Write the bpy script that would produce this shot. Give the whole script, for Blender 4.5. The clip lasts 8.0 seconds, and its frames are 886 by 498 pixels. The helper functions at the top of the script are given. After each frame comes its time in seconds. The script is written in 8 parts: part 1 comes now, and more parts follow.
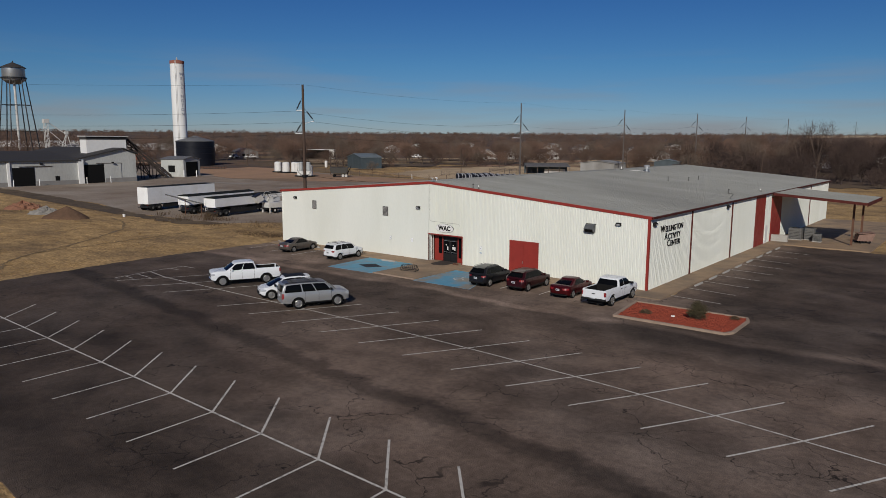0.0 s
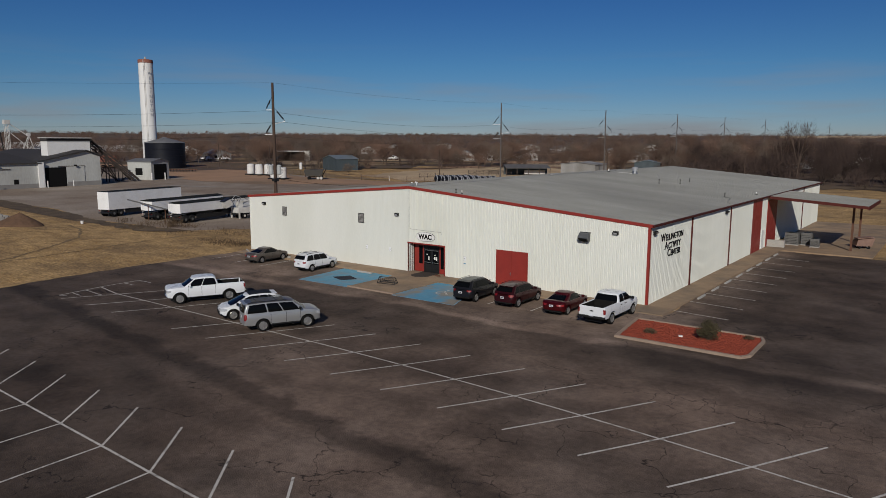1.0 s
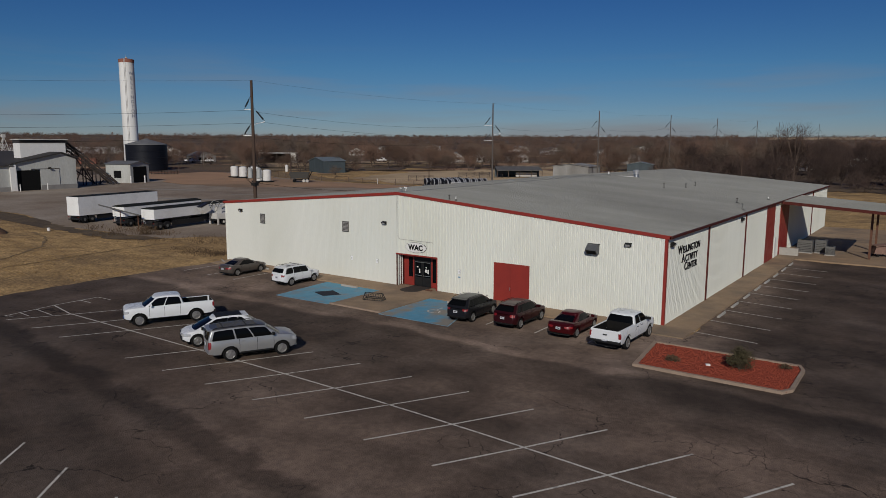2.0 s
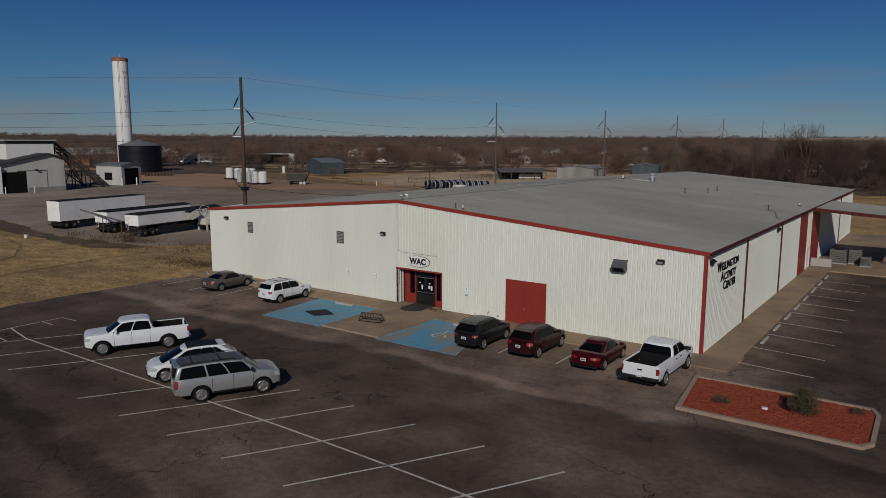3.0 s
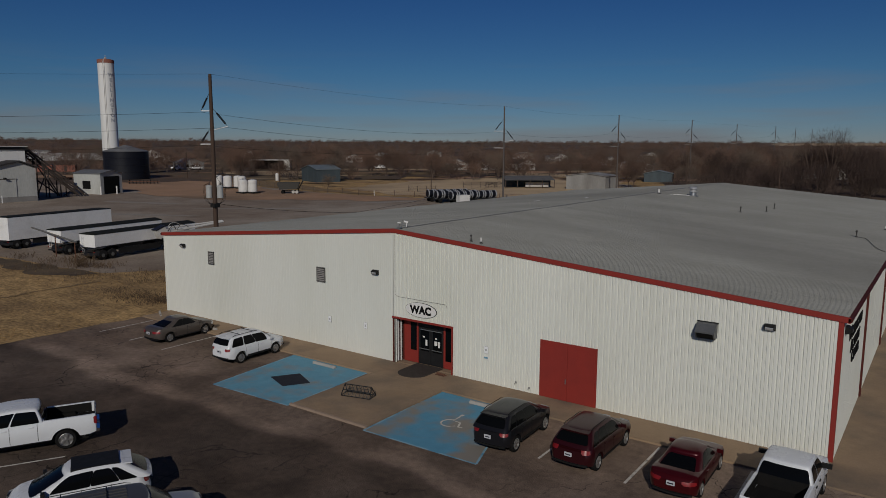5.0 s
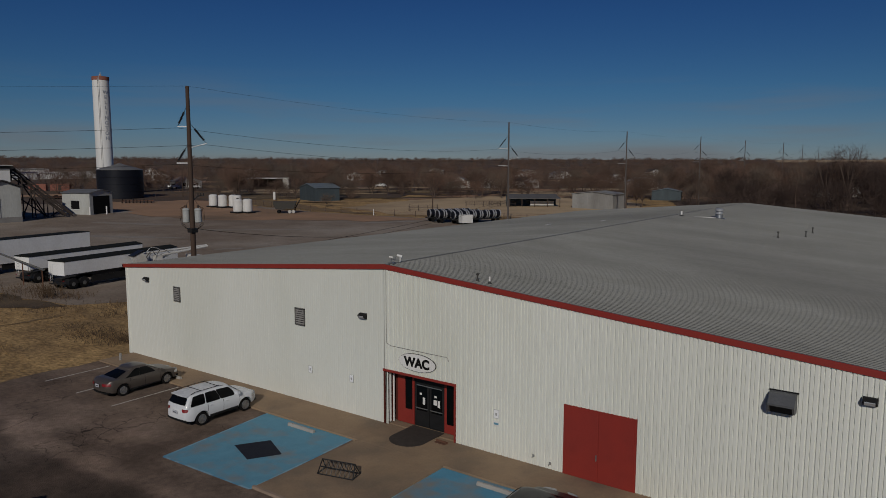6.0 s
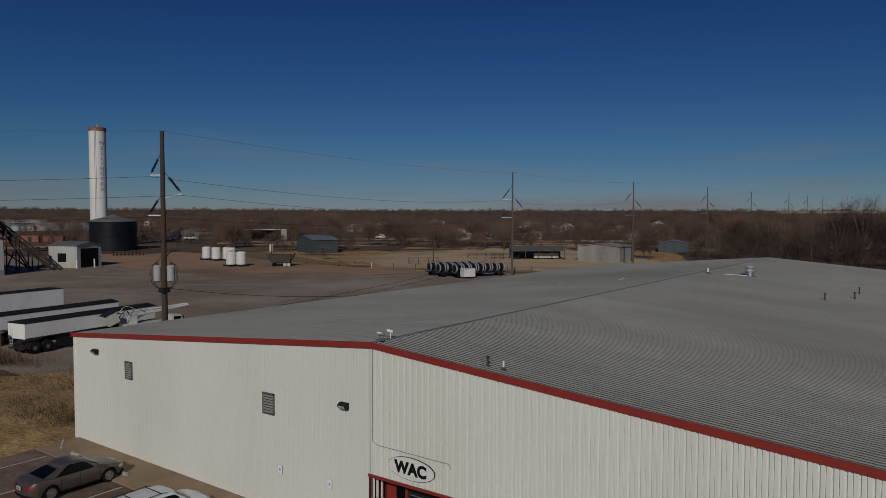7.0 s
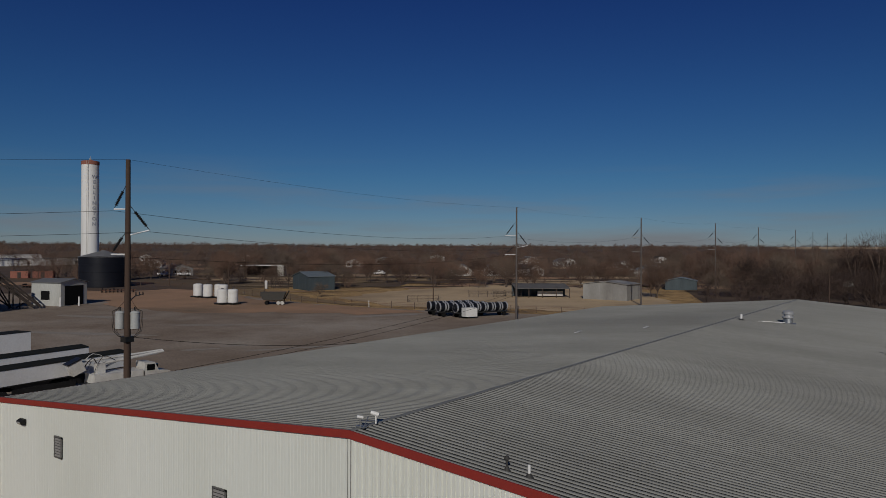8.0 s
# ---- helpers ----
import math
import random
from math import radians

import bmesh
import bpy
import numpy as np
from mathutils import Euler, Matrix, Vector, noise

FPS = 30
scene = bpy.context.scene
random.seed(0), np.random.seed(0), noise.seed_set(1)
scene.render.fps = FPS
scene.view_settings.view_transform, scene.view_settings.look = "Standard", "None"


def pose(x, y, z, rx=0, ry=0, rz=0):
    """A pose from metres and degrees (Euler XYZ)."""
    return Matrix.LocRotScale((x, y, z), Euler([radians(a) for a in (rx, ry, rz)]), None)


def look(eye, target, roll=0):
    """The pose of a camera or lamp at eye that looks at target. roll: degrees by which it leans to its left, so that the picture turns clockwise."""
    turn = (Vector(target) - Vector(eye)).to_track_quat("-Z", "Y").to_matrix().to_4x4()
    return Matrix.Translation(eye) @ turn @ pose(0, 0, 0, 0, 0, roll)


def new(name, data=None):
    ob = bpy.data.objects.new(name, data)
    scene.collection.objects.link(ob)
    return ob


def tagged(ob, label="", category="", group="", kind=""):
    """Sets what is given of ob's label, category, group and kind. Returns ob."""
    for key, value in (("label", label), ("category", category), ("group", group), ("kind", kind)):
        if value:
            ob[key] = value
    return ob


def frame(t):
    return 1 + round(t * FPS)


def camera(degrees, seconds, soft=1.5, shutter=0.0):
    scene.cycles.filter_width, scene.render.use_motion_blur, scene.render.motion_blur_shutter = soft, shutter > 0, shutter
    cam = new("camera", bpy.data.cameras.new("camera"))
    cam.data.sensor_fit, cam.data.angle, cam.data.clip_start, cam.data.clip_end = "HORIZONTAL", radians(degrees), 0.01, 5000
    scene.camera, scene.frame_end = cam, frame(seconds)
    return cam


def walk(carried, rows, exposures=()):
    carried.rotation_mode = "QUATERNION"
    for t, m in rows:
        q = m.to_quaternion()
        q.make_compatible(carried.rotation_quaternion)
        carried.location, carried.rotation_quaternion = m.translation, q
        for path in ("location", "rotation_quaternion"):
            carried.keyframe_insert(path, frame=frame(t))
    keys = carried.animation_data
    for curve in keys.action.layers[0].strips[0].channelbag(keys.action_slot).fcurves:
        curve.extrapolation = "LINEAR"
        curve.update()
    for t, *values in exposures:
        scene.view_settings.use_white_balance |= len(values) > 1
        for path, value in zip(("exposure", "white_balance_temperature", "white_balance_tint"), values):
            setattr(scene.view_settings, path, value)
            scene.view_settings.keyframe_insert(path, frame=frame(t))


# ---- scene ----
# ---- camera ----
cam = camera(64.2, 8.0, soft=0.5)
PATH = [
    (0, (22.38, -55.286, 12.308), (21.151, -53.738, 12.003), 0.3),
    (0.5, (20.582, -53.398, 12.305), (19.378, -51.83, 12.001), 0.3),
    (1, (18.8, -51.249, 12.337), (17.621, -49.662, 12.035), 0.2),
    (1.5, (17.004, -49.014, 12.33), (15.848, -47.41, 12.031), 0.15),
    (3, (11.224, -42.061, 12.455), (10.071, -40.455, 12.159), 0.2),
    (3.5, (9.221, -39.549, 12.625), (8.065, -37.943, 12.33), 0.2),
    (4, (7.134, -37.058, 12.747), (5.979, -35.451, 12.455), 0.2),
    (4.5, (5.075, -34.54, 12.789), (3.921, -32.931, 12.502), 0.25),
    (6, (-0.905, -26.13, 12.97), (-2.069, -24.52, 12.735), 0.1),
    (6.5, (-2.925, -23.385, 12.99), (-4.094, -21.77, 12.829), 0.1),
    (7, (-4.86, -20.65, 13.09), (-6.033, -19.033, 12.998), 0.1),
    (7.5, (-6.847, -18.035, 13.26), (-8.022, -16.417, 13.238), 0.15),
    (8, (-8.845, -15.275, 13.43), (-10.02, -13.656, 13.437), 0.2),
]
walk(cam, [(t, look(eye, target, roll)) for t, eye, target, roll in PATH],
     exposures=[(0.0, -0.56), (1.5, -0.74), (3.5, -1.11), (4.5, -1.23), (6.0, -1.42), (6.6, -1.40), (8.0, -1.18)])

# ---- light ----
SUN_ELEV = radians(28.5)
SUN_AZ = (0.49, -0.872)          # horizontal way towards the sun
world = bpy.data.worlds.new("sky")
scene.world = world
world.use_nodes = True
wn = world.node_tree
sky = wn.nodes.new("ShaderNodeTexSky")
sky.sky_type = "NISHITA"
sky.sun_disc = False
sky.sun_elevation = SUN_ELEV
sky.sun_rotation = math.atan2(SUN_AZ[0], SUN_AZ[1])
sky.altitude = 2500
sky.air_density = 1.0
sky.dust_density = 0.0
sky.ozone_density = 4.5
rich = wn.nodes.new("ShaderNodeHueSaturation")
rich.inputs["Saturation"].default_value = 1.12
wn.links.new(sky.outputs[0], rich.inputs["Color"])
tint = wn.nodes.new("ShaderNodeMix")
tint.data_type, tint.blend_type = "RGBA", "MULTIPLY"
tint.inputs[0].default_value = 1.0
wn.links.new(rich.outputs[0], tint.inputs[6])
# air colour: pale grey-mauve haze at the skyline, cyan above it, deep blue higher up
htc = wn.nodes.new("ShaderNodeTexCoord")
hsep = wn.nodes.new("ShaderNodeSeparateXYZ")
wn.links.new(htc.outputs["Generated"], hsep.inputs[0])
air = wn.nodes.new("ShaderNodeValToRGB")
for z, c in ((0.045, (0.50, 0.57, 0.65)), (0.10, (0.42, 0.60, 0.70)), (0.20, (0.35, 0.535, 0.73)), (0.34, (0.28, 0.40, 0.72))):
    air.color_ramp.elements.new(z).color = (*c, 1)
air.color_ramp.elements[0].color = (0.51, 0.49, 0.57, 1)
air.color_ramp.elements[-1].color = (0.32, 0.45, 0.70, 1)
wn.links.new(hsep.outputs[2], air.inputs[0])
wn.links.new(air.outputs[0], tint.inputs[7])
# thin streaks of high cloud low over the horizon
wtc = wn.nodes.new("ShaderNodeTexCoord")
wmap = wn.nodes.new("ShaderNodeMapping")
wmap.inputs["Scale"].default_value = (2.2, 2.2, 26.0)
wn.links.new(wtc.outputs["Generated"], wmap.inputs[0])
wnoise = wn.nodes.new("ShaderNodeTexNoise")
wnoise.inputs["Scale"].default_value = 1.3
wnoise.inputs["Detail"].default_value = 6
wn.links.new(wmap.outputs[0], wnoise.inputs["Vector"])
wr = wn.nodes.new("ShaderNodeMapRange")
wr.inputs[1].default_value, wr.inputs[2].default_value = 0.50, 0.72
wn.links.new(wnoise.outputs["Fac"], wr.inputs[0])
wsep = wn.nodes.new("ShaderNodeSeparateXYZ")
wn.links.new(wtc.outputs["Generated"], wsep.inputs[0])
wband = wn.nodes.new("ShaderNodeMapRange")
wband.inputs[1].default_value, wband.inputs[2].default_value = 0.02, 0.13
wband.inputs[3].default_value, wband.inputs[4].default_value = 0.75, 0.0
wn.links.new(wsep.outputs[2], wband.inputs[0])
wmul = wn.nodes.new("ShaderNodeMath")
wmul.operation = "MULTIPLY"
wn.links.new(wr.outputs[0], wmul.inputs[0])
wn.links.new(wband.outputs[0], wmul.inputs[1])
cloud = wn.nodes.new("ShaderNodeMix")
cloud.data_type = "RGBA"
wn.links.new(wmul.outputs[0], cloud.inputs[0])
wn.links.new(tint.outputs[2], cloud.inputs[6])
cloud.inputs[7].default_value = (3.6, 3.75, 4.1, 1)
wn.links.new(cloud.outputs[2], wn.nodes["Background"].inputs[0])
wn.nodes["Background"].inputs[1].default_value = 0.095

sun_data = bpy.data.lights.new("sun", "SUN")
sun_data.energy = 5.0
sun_data.angle = radians(0.55)
sun_data.color = (1.0, 0.95, 0.87)
sun = new("sun", sun_data)
ce = math.cos(SUN_ELEV)
sun.matrix_world = look((SUN_AZ[0] * ce * 50, SUN_AZ[1] * ce * 50, math.sin(SUN_ELEV) * 50), (0, 0, 0))

# ---- materials ----
def pbr(name, c1, c2=None, scale=3.0, fine=40.0, rough=0.8, metal=0.0, bump=0.0, bump_scale=60.0, c3=None, patch=0.25,
        vary=0.0, spec=0.3, rough_var=0.1, stretch=None, coat=0.0, contrast=0.25, grain=1.0, own=False):
    """A surface of two or three colours mixed by noise at two scales, with relief."""
    m = bpy.data.materials.new(name)
    m.use_nodes = True
    nt = m.node_tree
    n, l = nt.nodes, nt.links
    b = n["Principled BSDF"]
    b.inputs["Roughness"].default_value = rough
    b.inputs["Metallic"].default_value = metal
    b.inputs["Specular IOR Level"].default_value = spec
    b.inputs["Coat Weight"].default_value = coat
    b.inputs["Coat Roughness"].default_value = 0.05
    c2 = c2 or tuple(v * 0.85 for v in c1)
    tc = n.new("ShaderNodeTexCoord")
    vec = tc.outputs["Object"]
    if own:       # repeated pieces each take their own stretch of the pattern
        oi0 = n.new("ShaderNodeObjectInfo")
        ad = n.new("ShaderNodeVectorMath")
        l.new(vec, ad.inputs[0])
        l.new(oi0.outputs["Location"], ad.inputs[1])
        vec = ad.outputs[0]
    if stretch:
        mp = n.new("ShaderNodeMapping")
        mp.inputs["Scale"].default_value = stretch
        l.new(vec, mp.inputs["Vector"])
        vec = mp.outputs[0]

    def fac(sc, detail=5.0, lo=0.5 - contrast, hi=0.5 + contrast):
        t = n.new("ShaderNodeTexNoise")
        t.inputs["Scale"].default_value = sc
        t.inputs["Detail"].default_value = detail
        t.inputs["Roughness"].default_value = 0.6
        l.new(vec, t.inputs["Vector"])
        r = n.new("ShaderNodeMapRange")
        r.inputs[1].default_value, r.inputs[2].default_value = lo, hi
        l.new(t.outputs["Fac"], r.inputs[0])
        return r.outputs[0], t.outputs["Fac"]

    def mix(a, bb, f, kind="MIX"):
        x = n.new("ShaderNodeMix")
        x.data_type, x.blend_type = "RGBA", kind
        for sock, v in ((x.inputs[0], f), (x.inputs[6], a), (x.inputs[7], bb)):
            if isinstance(v, bpy.types.NodeSocket):
                l.new(v, sock)
            else:
                sock.default_value = v if isinstance(v, float) else (*v, 1)
        return x.outputs[2]

    f1, _ = fac(scale)
    col = mix(c1, c2, f1)
    if c3:
        f3, _ = fac(patch, 6.0, 0.45, 0.7)
        col = mix(col, c3, f3)
    ff, _ = fac(fine, 3.0)
    dark = mix((1 - 0.14 * grain,) * 3, (1 + 0.08 * grain,) * 3, ff)
    col = mix(col, dark, 1.0, "MULTIPLY")
    if vary:
        oi = n.new("ShaderNodeObjectInfo")
        r = n.new("ShaderNodeMapRange")
        r.inputs[3].default_value, r.inputs[4].default_value = 1 - vary, 1 + vary
        l.new(oi.outputs["Random"], r.inputs[0])
        hs = n.new("ShaderNodeHueSaturation")
        l.new(r.outputs[0], hs.inputs["Value"])
        l.new(col, hs.inputs["Color"])
        col = hs.outputs[0]
    l.new(col, b.inputs["Base Color"])
    rr = n.new("ShaderNodeMapRange")
    rr.inputs[3].default_value, rr.inputs[4].default_value = max(0.02, rough - rough_var), min(1, rough + rough_var)
    l.new(f1, rr.inputs[0])
    l.new(rr.outputs[0], b.inputs["Roughness"])
    if bump:
        t = n.new("ShaderNodeTexNoise")
        t.inputs["Scale"].default_value = bump_scale
        t.inputs["Detail"].default_value = 4
        l.new(vec, t.inputs["Vector"])
        bp = n.new("ShaderNodeBump")
        bp.inputs["Strength"].default_value = bump
        bp.inputs["Distance"].default_value = 0.05
        l.new(t.outputs["Fac"], bp.inputs["Height"])
        l.new(bp.outputs[0], b.inputs["Normal"])
    return m


M = {}
M["wall"] = pbr("white_metal_panel", (0.74, 0.752, 0.688), (0.705, 0.717, 0.65), 0.35, 9, 0.45, 0.0, c3=(0.655, 0.665, 0.59), patch=0.12, spec=0.35, stretch=(1, 1, 0.25), grain=0.25, own=True)
# weathered flats dark, ribs pale: the sun's stripe contrast is put into both colours
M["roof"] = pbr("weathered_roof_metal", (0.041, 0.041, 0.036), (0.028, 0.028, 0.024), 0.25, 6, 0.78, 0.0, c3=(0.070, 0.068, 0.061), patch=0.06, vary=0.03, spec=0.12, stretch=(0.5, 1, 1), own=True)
M["roofrib"] = pbr("sunlit_roof_rib", (0.285, 0.283, 0.258), (0.232, 0.231, 0.21), 0.25, 6, 0.62, 0.0, c3=(0.188, 0.185, 0.17), patch=0.06, vary=0.03, spec=0.2, stretch=(0.5, 1, 1), own=True)
M["ridge"] = pbr("dull_ridge_metal", (0.235, 0.236, 0.22), (0.18, 0.181, 0.168), 0.4, 8, 0.6)
M["red"] = pbr("red_painted_steel", (0.29, 0.034, 0.025), (0.235, 0.028, 0.021), 1.2, 20, 0.5, spec=0.4)
M["darkred"] = pbr("dark_brown_red_steel", (0.105, 0.024, 0.018), (0.07, 0.019, 0.015), 1.2, 20, 0.7, spec=0.15)
M["ventdark"] = pbr("sooty_vent_pipe", (0.075, 0.072, 0.066), (0.045, 0.043, 0.04), 1.5, 12, 0.7, 0.3, spec=0.3)
M["white"] = pbr("white_paint", (0.78, 0.77, 0.74), (0.70, 0.69, 0.66), 1.0, 14, 0.5)
M["offwhite"] = pbr("chalky_white_steel", (0.62, 0.61, 0.58), (0.50, 0.49, 0.46), 0.4, 8, 0.6, c3=(0.42, 0.39, 0.34), patch=0.2)
M["bright"] = pbr("bright_sign_white", (0.86, 0.87, 0.87), (0.82, 0.83, 0.83), 2, 20, 0.4, grain=0.2)
M["asphalt"] = None
M["concrete"] = pbr("buff_concrete", (0.345, 0.243, 0.152), (0.272, 0.19, 0.12), 0.5, 18, 0.9, bump=0.15, c3=(0.16, 0.125, 0.095), patch=0.2)
M["stop"] = pbr("pale_concrete", (0.42, 0.40, 0.36), (0.33, 0.31, 0.28), 2.5, 30, 0.9, bump=0.15)
M["kerb"] = pbr("kerb_concrete", (0.36, 0.268, 0.20), (0.27, 0.20, 0.15), 1.5, 25, 0.9, bump=0.15)
M["grass"] = pbr("dry_winter_grass", (0.56, 0.365, 0.155), (0.31, 0.196, 0.085), 0.5, 3, 0.95, bump=1.0, bump_scale=5, c3=(0.19, 0.122, 0.06), patch=0.10, grain=3.2, contrast=0.17, stretch=(0.8, 1.5, 1))
M["gravel"] = pbr("tan_grey_gravel", (0.295, 0.232, 0.175), (0.20, 0.148, 0.104), 0.16, 3, 0.95, bump=0.3, bump_scale=8, c3=(0.38, 0.325, 0.262), patch=0.045, grain=2.0)
M["dirt"] = pbr("tan_dirt", (0.42, 0.252, 0.148), (0.32, 0.20, 0.122), 0.1, 3, 0.95, bump=0.3, bump_scale=4, c3=(0.17, 0.125, 0.08), patch=0.03)
M["soil"] = pbr("dark_soil", (0.13, 0.092, 0.056), (0.062, 0.046, 0.032), 0.6, 6, 0.95, bump=0.5, bump_scale=8, c3=(0.17, 0.12, 0.068), patch=0.2, grain=2.5)
M["heapsoil"] = pbr("red_brown_soil", (0.13, 0.075, 0.045), (0.09, 0.054, 0.034), 0.8, 6, 0.95, bump=0.4, bump_scale=8)
M["palegravel"] = pbr("pale_crushed_gravel", (0.34, 0.30, 0.255), (0.27, 0.235, 0.195), 0.4, 4, 0.95, bump=0.3, bump_scale=8, grain=2.0)
M["soilgrass"] = pbr("trodden_grass", (0.25, 0.175, 0.09), (0.19, 0.13, 0.07), 0.8, 8, 0.95, bump=0.3, bump_scale=10)
M["field"] = pbr("straw_field", (0.56, 0.415, 0.255), (0.46, 0.34, 0.205), 0.1, 2, 0.95, c3=(0.27, 0.195, 0.12), patch=0.03)
M["mulch"] = pbr("red_rock_mulch", (0.31, 0.058, 0.028), (0.21, 0.039, 0.021), 3, 26, 0.95, bump=0.8, bump_scale=26)
M["mulchrock"] = pbr("red_lava_rock", (0.30, 0.060, 0.030), (0.17, 0.034, 0.020), 5, 30, 0.95, vary=0.25)
M["dryweed"] = pbr("dead_brown_weeds", (0.105, 0.068, 0.038), (0.072, 0.047, 0.028), 1.0, 8, 0.95, vary=0.3)
M["louvergrey"] = pbr("galvanised_louver_frame", (0.17, 0.165, 0.155), (0.12, 0.117, 0.11), 3, 20, 0.6, 0.2)
M["black"] = pbr("black_rubber", (0.008, 0.008, 0.008), (0.012, 0.0115, 0.011), 3, 30, 0.85, spec=0.12)
M["blackmetal"] = pbr("black_metal", (0.02, 0.02, 0.021), (0.03, 0.03, 0.03), 3, 30, 0.4, 0.3)
M["steel"] = pbr("galvanised_steel", (0.45, 0.46, 0.46), (0.36, 0.37, 0.37), 4, 30, 0.4, 0.8)
M["chrome"] = pbr("chrome", (0.75, 0.75, 0.76), (0.68, 0.68, 0.70), 4, 30, 0.12, 1.0, rough_var=0.04)
M["wood"] = pbr("weathered_pole_wood", (0.085, 0.055, 0.04), (0.055, 0.037, 0.028), 3, 20, 0.9, stretch=(1, 1, 0.1))
# pole wood greyed: the haze before the distant poles is in its colour
M["hazewood"] = pbr("haze_grey_pole_wood", (0.125, 0.108, 0.098), (0.085, 0.074, 0.068), 3, 20, 0.9, stretch=(1, 1, 0.1))
M["bark"] = pbr("winter_bark", (0.12, 0.085, 0.065), (0.085, 0.062, 0.049), 2, 20, 0.95)
M["twig"] = pbr("bare_twigs", (0.165, 0.100, 0.070), (0.10, 0.062, 0.045), 0.4, 3, 0.95, vary=0.42)
# twig and bark colours darkened to hold the shade inside the dense grove
M["twigshade"] = pbr("shaded_bare_twigs", (0.072, 0.047, 0.038), (0.05, 0.034, 0.028), 0.4, 3, 0.95, vary=0.25)
M["barkshade"] = pbr("shaded_winter_bark", (0.075, 0.054, 0.043), (0.052, 0.038, 0.031), 2, 20, 0.95)
M["greyroof"] = pbr("blue_grey_sheet_roof", (0.20, 0.235, 0.25), (0.16, 0.19, 0.20), 0.4, 5, 0.5, 0.2)
M["darkroof"] = pbr("dark_asphalt_roof", (0.035, 0.033, 0.033), (0.05, 0.046, 0.044), 0.3, 4, 0.85)
M["navy"] = pbr("dark_navy_steel", (0.007, 0.008, 0.013), (0.010, 0.011, 0.016), 0.2, 3, 0.45, 0.1)
M["rust"] = pbr("rusty_steel", (0.16, 0.07, 0.04), (0.09, 0.05, 0.035), 1, 10, 0.85)
M["barngrey"] = pbr("grey_barn_metal", (0.07, 0.092, 0.102), (0.05, 0.064, 0.072), 0.5, 5, 0.55, 0.1, stretch=(1, 1, 0.2))
M["barnpale"] = pbr("streaked_barn_siding", (0.34, 0.335, 0.315), (0.27, 0.265, 0.25), 0.3, 4, 0.7, c3=(0.19, 0.18, 0.165), patch=0.1, stretch=(1, 1, 0.3))
M["canopytop"] = pbr("pale_canopy_metal", (0.27, 0.265, 0.245), (0.21, 0.205, 0.19), 0.3, 6, 0.6, c3=(0.16, 0.155, 0.145), patch=0.15)
M["pinkrust"] = pbr("faded_pink_paint", (0.27, 0.17, 0.13), (0.19, 0.115, 0.09), 1.5, 10, 0.8, grain=2.0)
M["oldroof"] = pbr("weathered_grey_roofing", (0.14, 0.135, 0.13), (0.09, 0.087, 0.084), 0.4, 4, 0.85)
M["whgrey"] = pbr("pale_grey_metal_siding", (0.50, 0.505, 0.475), (0.42, 0.425, 0.40), 0.2, 4, 0.6, c3=(0.34, 0.335, 0.31), patch=0.08, stretch=(1, 1, 0.3))
M["base"] = pbr("grey_concrete_block", (0.26, 0.25, 0.235), (0.2, 0.19, 0.18), 0.5, 8, 0.9)


M["hood"] = pbr("dull_grey_hood", (0.16, 0.165, 0.17), (0.11, 0.115, 0.12), 2, 15, 0.5, 0.4)
M["acgrey"] = pbr("grey_unit_paint", (0.15, 0.148, 0.14), (0.105, 0.102, 0.097), 1.5, 12, 0.6)
M["fadedred"] = pbr("faded_red_steel", (0.30, 0.12, 0.085), (0.22, 0.085, 0.06), 1.5, 10, 0.8)
M["mat"] = pbr("dark_brown_mat", (0.06, 0.048, 0.04), (0.045, 0.037, 0.032), 3, 60, 0.95)
M["leaf"] = pbr("dull_olive_leaves", (0.085, 0.070, 0.032), (0.050, 0.043, 0.021), 2, 20, 0.8, vary=0.2)

M["tail"] = pbr("red_lamp_lens", (0.26, 0.012, 0.014), (0.17, 0.008, 0.010), 6, 40, 0.38, spec=0.4)
M["lamp"] = pbr("clear_lamp_lens", (0.55, 0.56, 0.57), (0.40, 0.41, 0.42), 8, 40, 0.12, 0.2, spec=0.7)
M["plate"] = pbr("pale_number_plate", (0.55, 0.56, 0.58), (0.48, 0.49, 0.52), 8, 60, 0.5)
M["alloy"] = pbr("alloy_wheel", (0.46, 0.45, 0.44), (0.36, 0.355, 0.35), 6, 40, 0.35, 0.8)
M["trimblack"] = pbr("black_plastic_trim", (0.011, 0.011, 0.011), (0.016, 0.016, 0.016), 4, 40, 0.6, spec=0.2)
M["seam"] = pbr("dark_panel_gap", (0.007, 0.007, 0.007), (0.01, 0.01, 0.01), 4, 40, 0.85, spec=0.1)
M["bedliner"] = pbr("black_bed_liner", (0.009, 0.009, 0.009), (0.014, 0.013, 0.012), 3, 30, 0.85, bump=0.2, spec=0.12)

M["tower"] = pbr("white_tower_paint", (0.74, 0.74, 0.72), (0.66, 0.66, 0.64), 0.15, 2, 0.55, c3=(0.58, 0.57, 0.54), patch=0.08, stretch=(1, 1, 0.15), grain=0.4)
M["towertext"] = pbr("grey_blue_lettering", (0.34, 0.36, 0.40), (0.28, 0.30, 0.34), 1, 8, 0.7)
M["tankroof"] = pbr("dull_grey_tank_roof", (0.20, 0.20, 0.20), (0.15, 0.15, 0.15), 0.4, 5, 0.6, 0.2)
M["trailer"] = pbr("white_trailer_paint", (0.82, 0.82, 0.80), (0.76, 0.76, 0.74), 0.4, 5, 0.5, c3=(0.68, 0.67, 0.64), patch=0.3, grain=0.5)
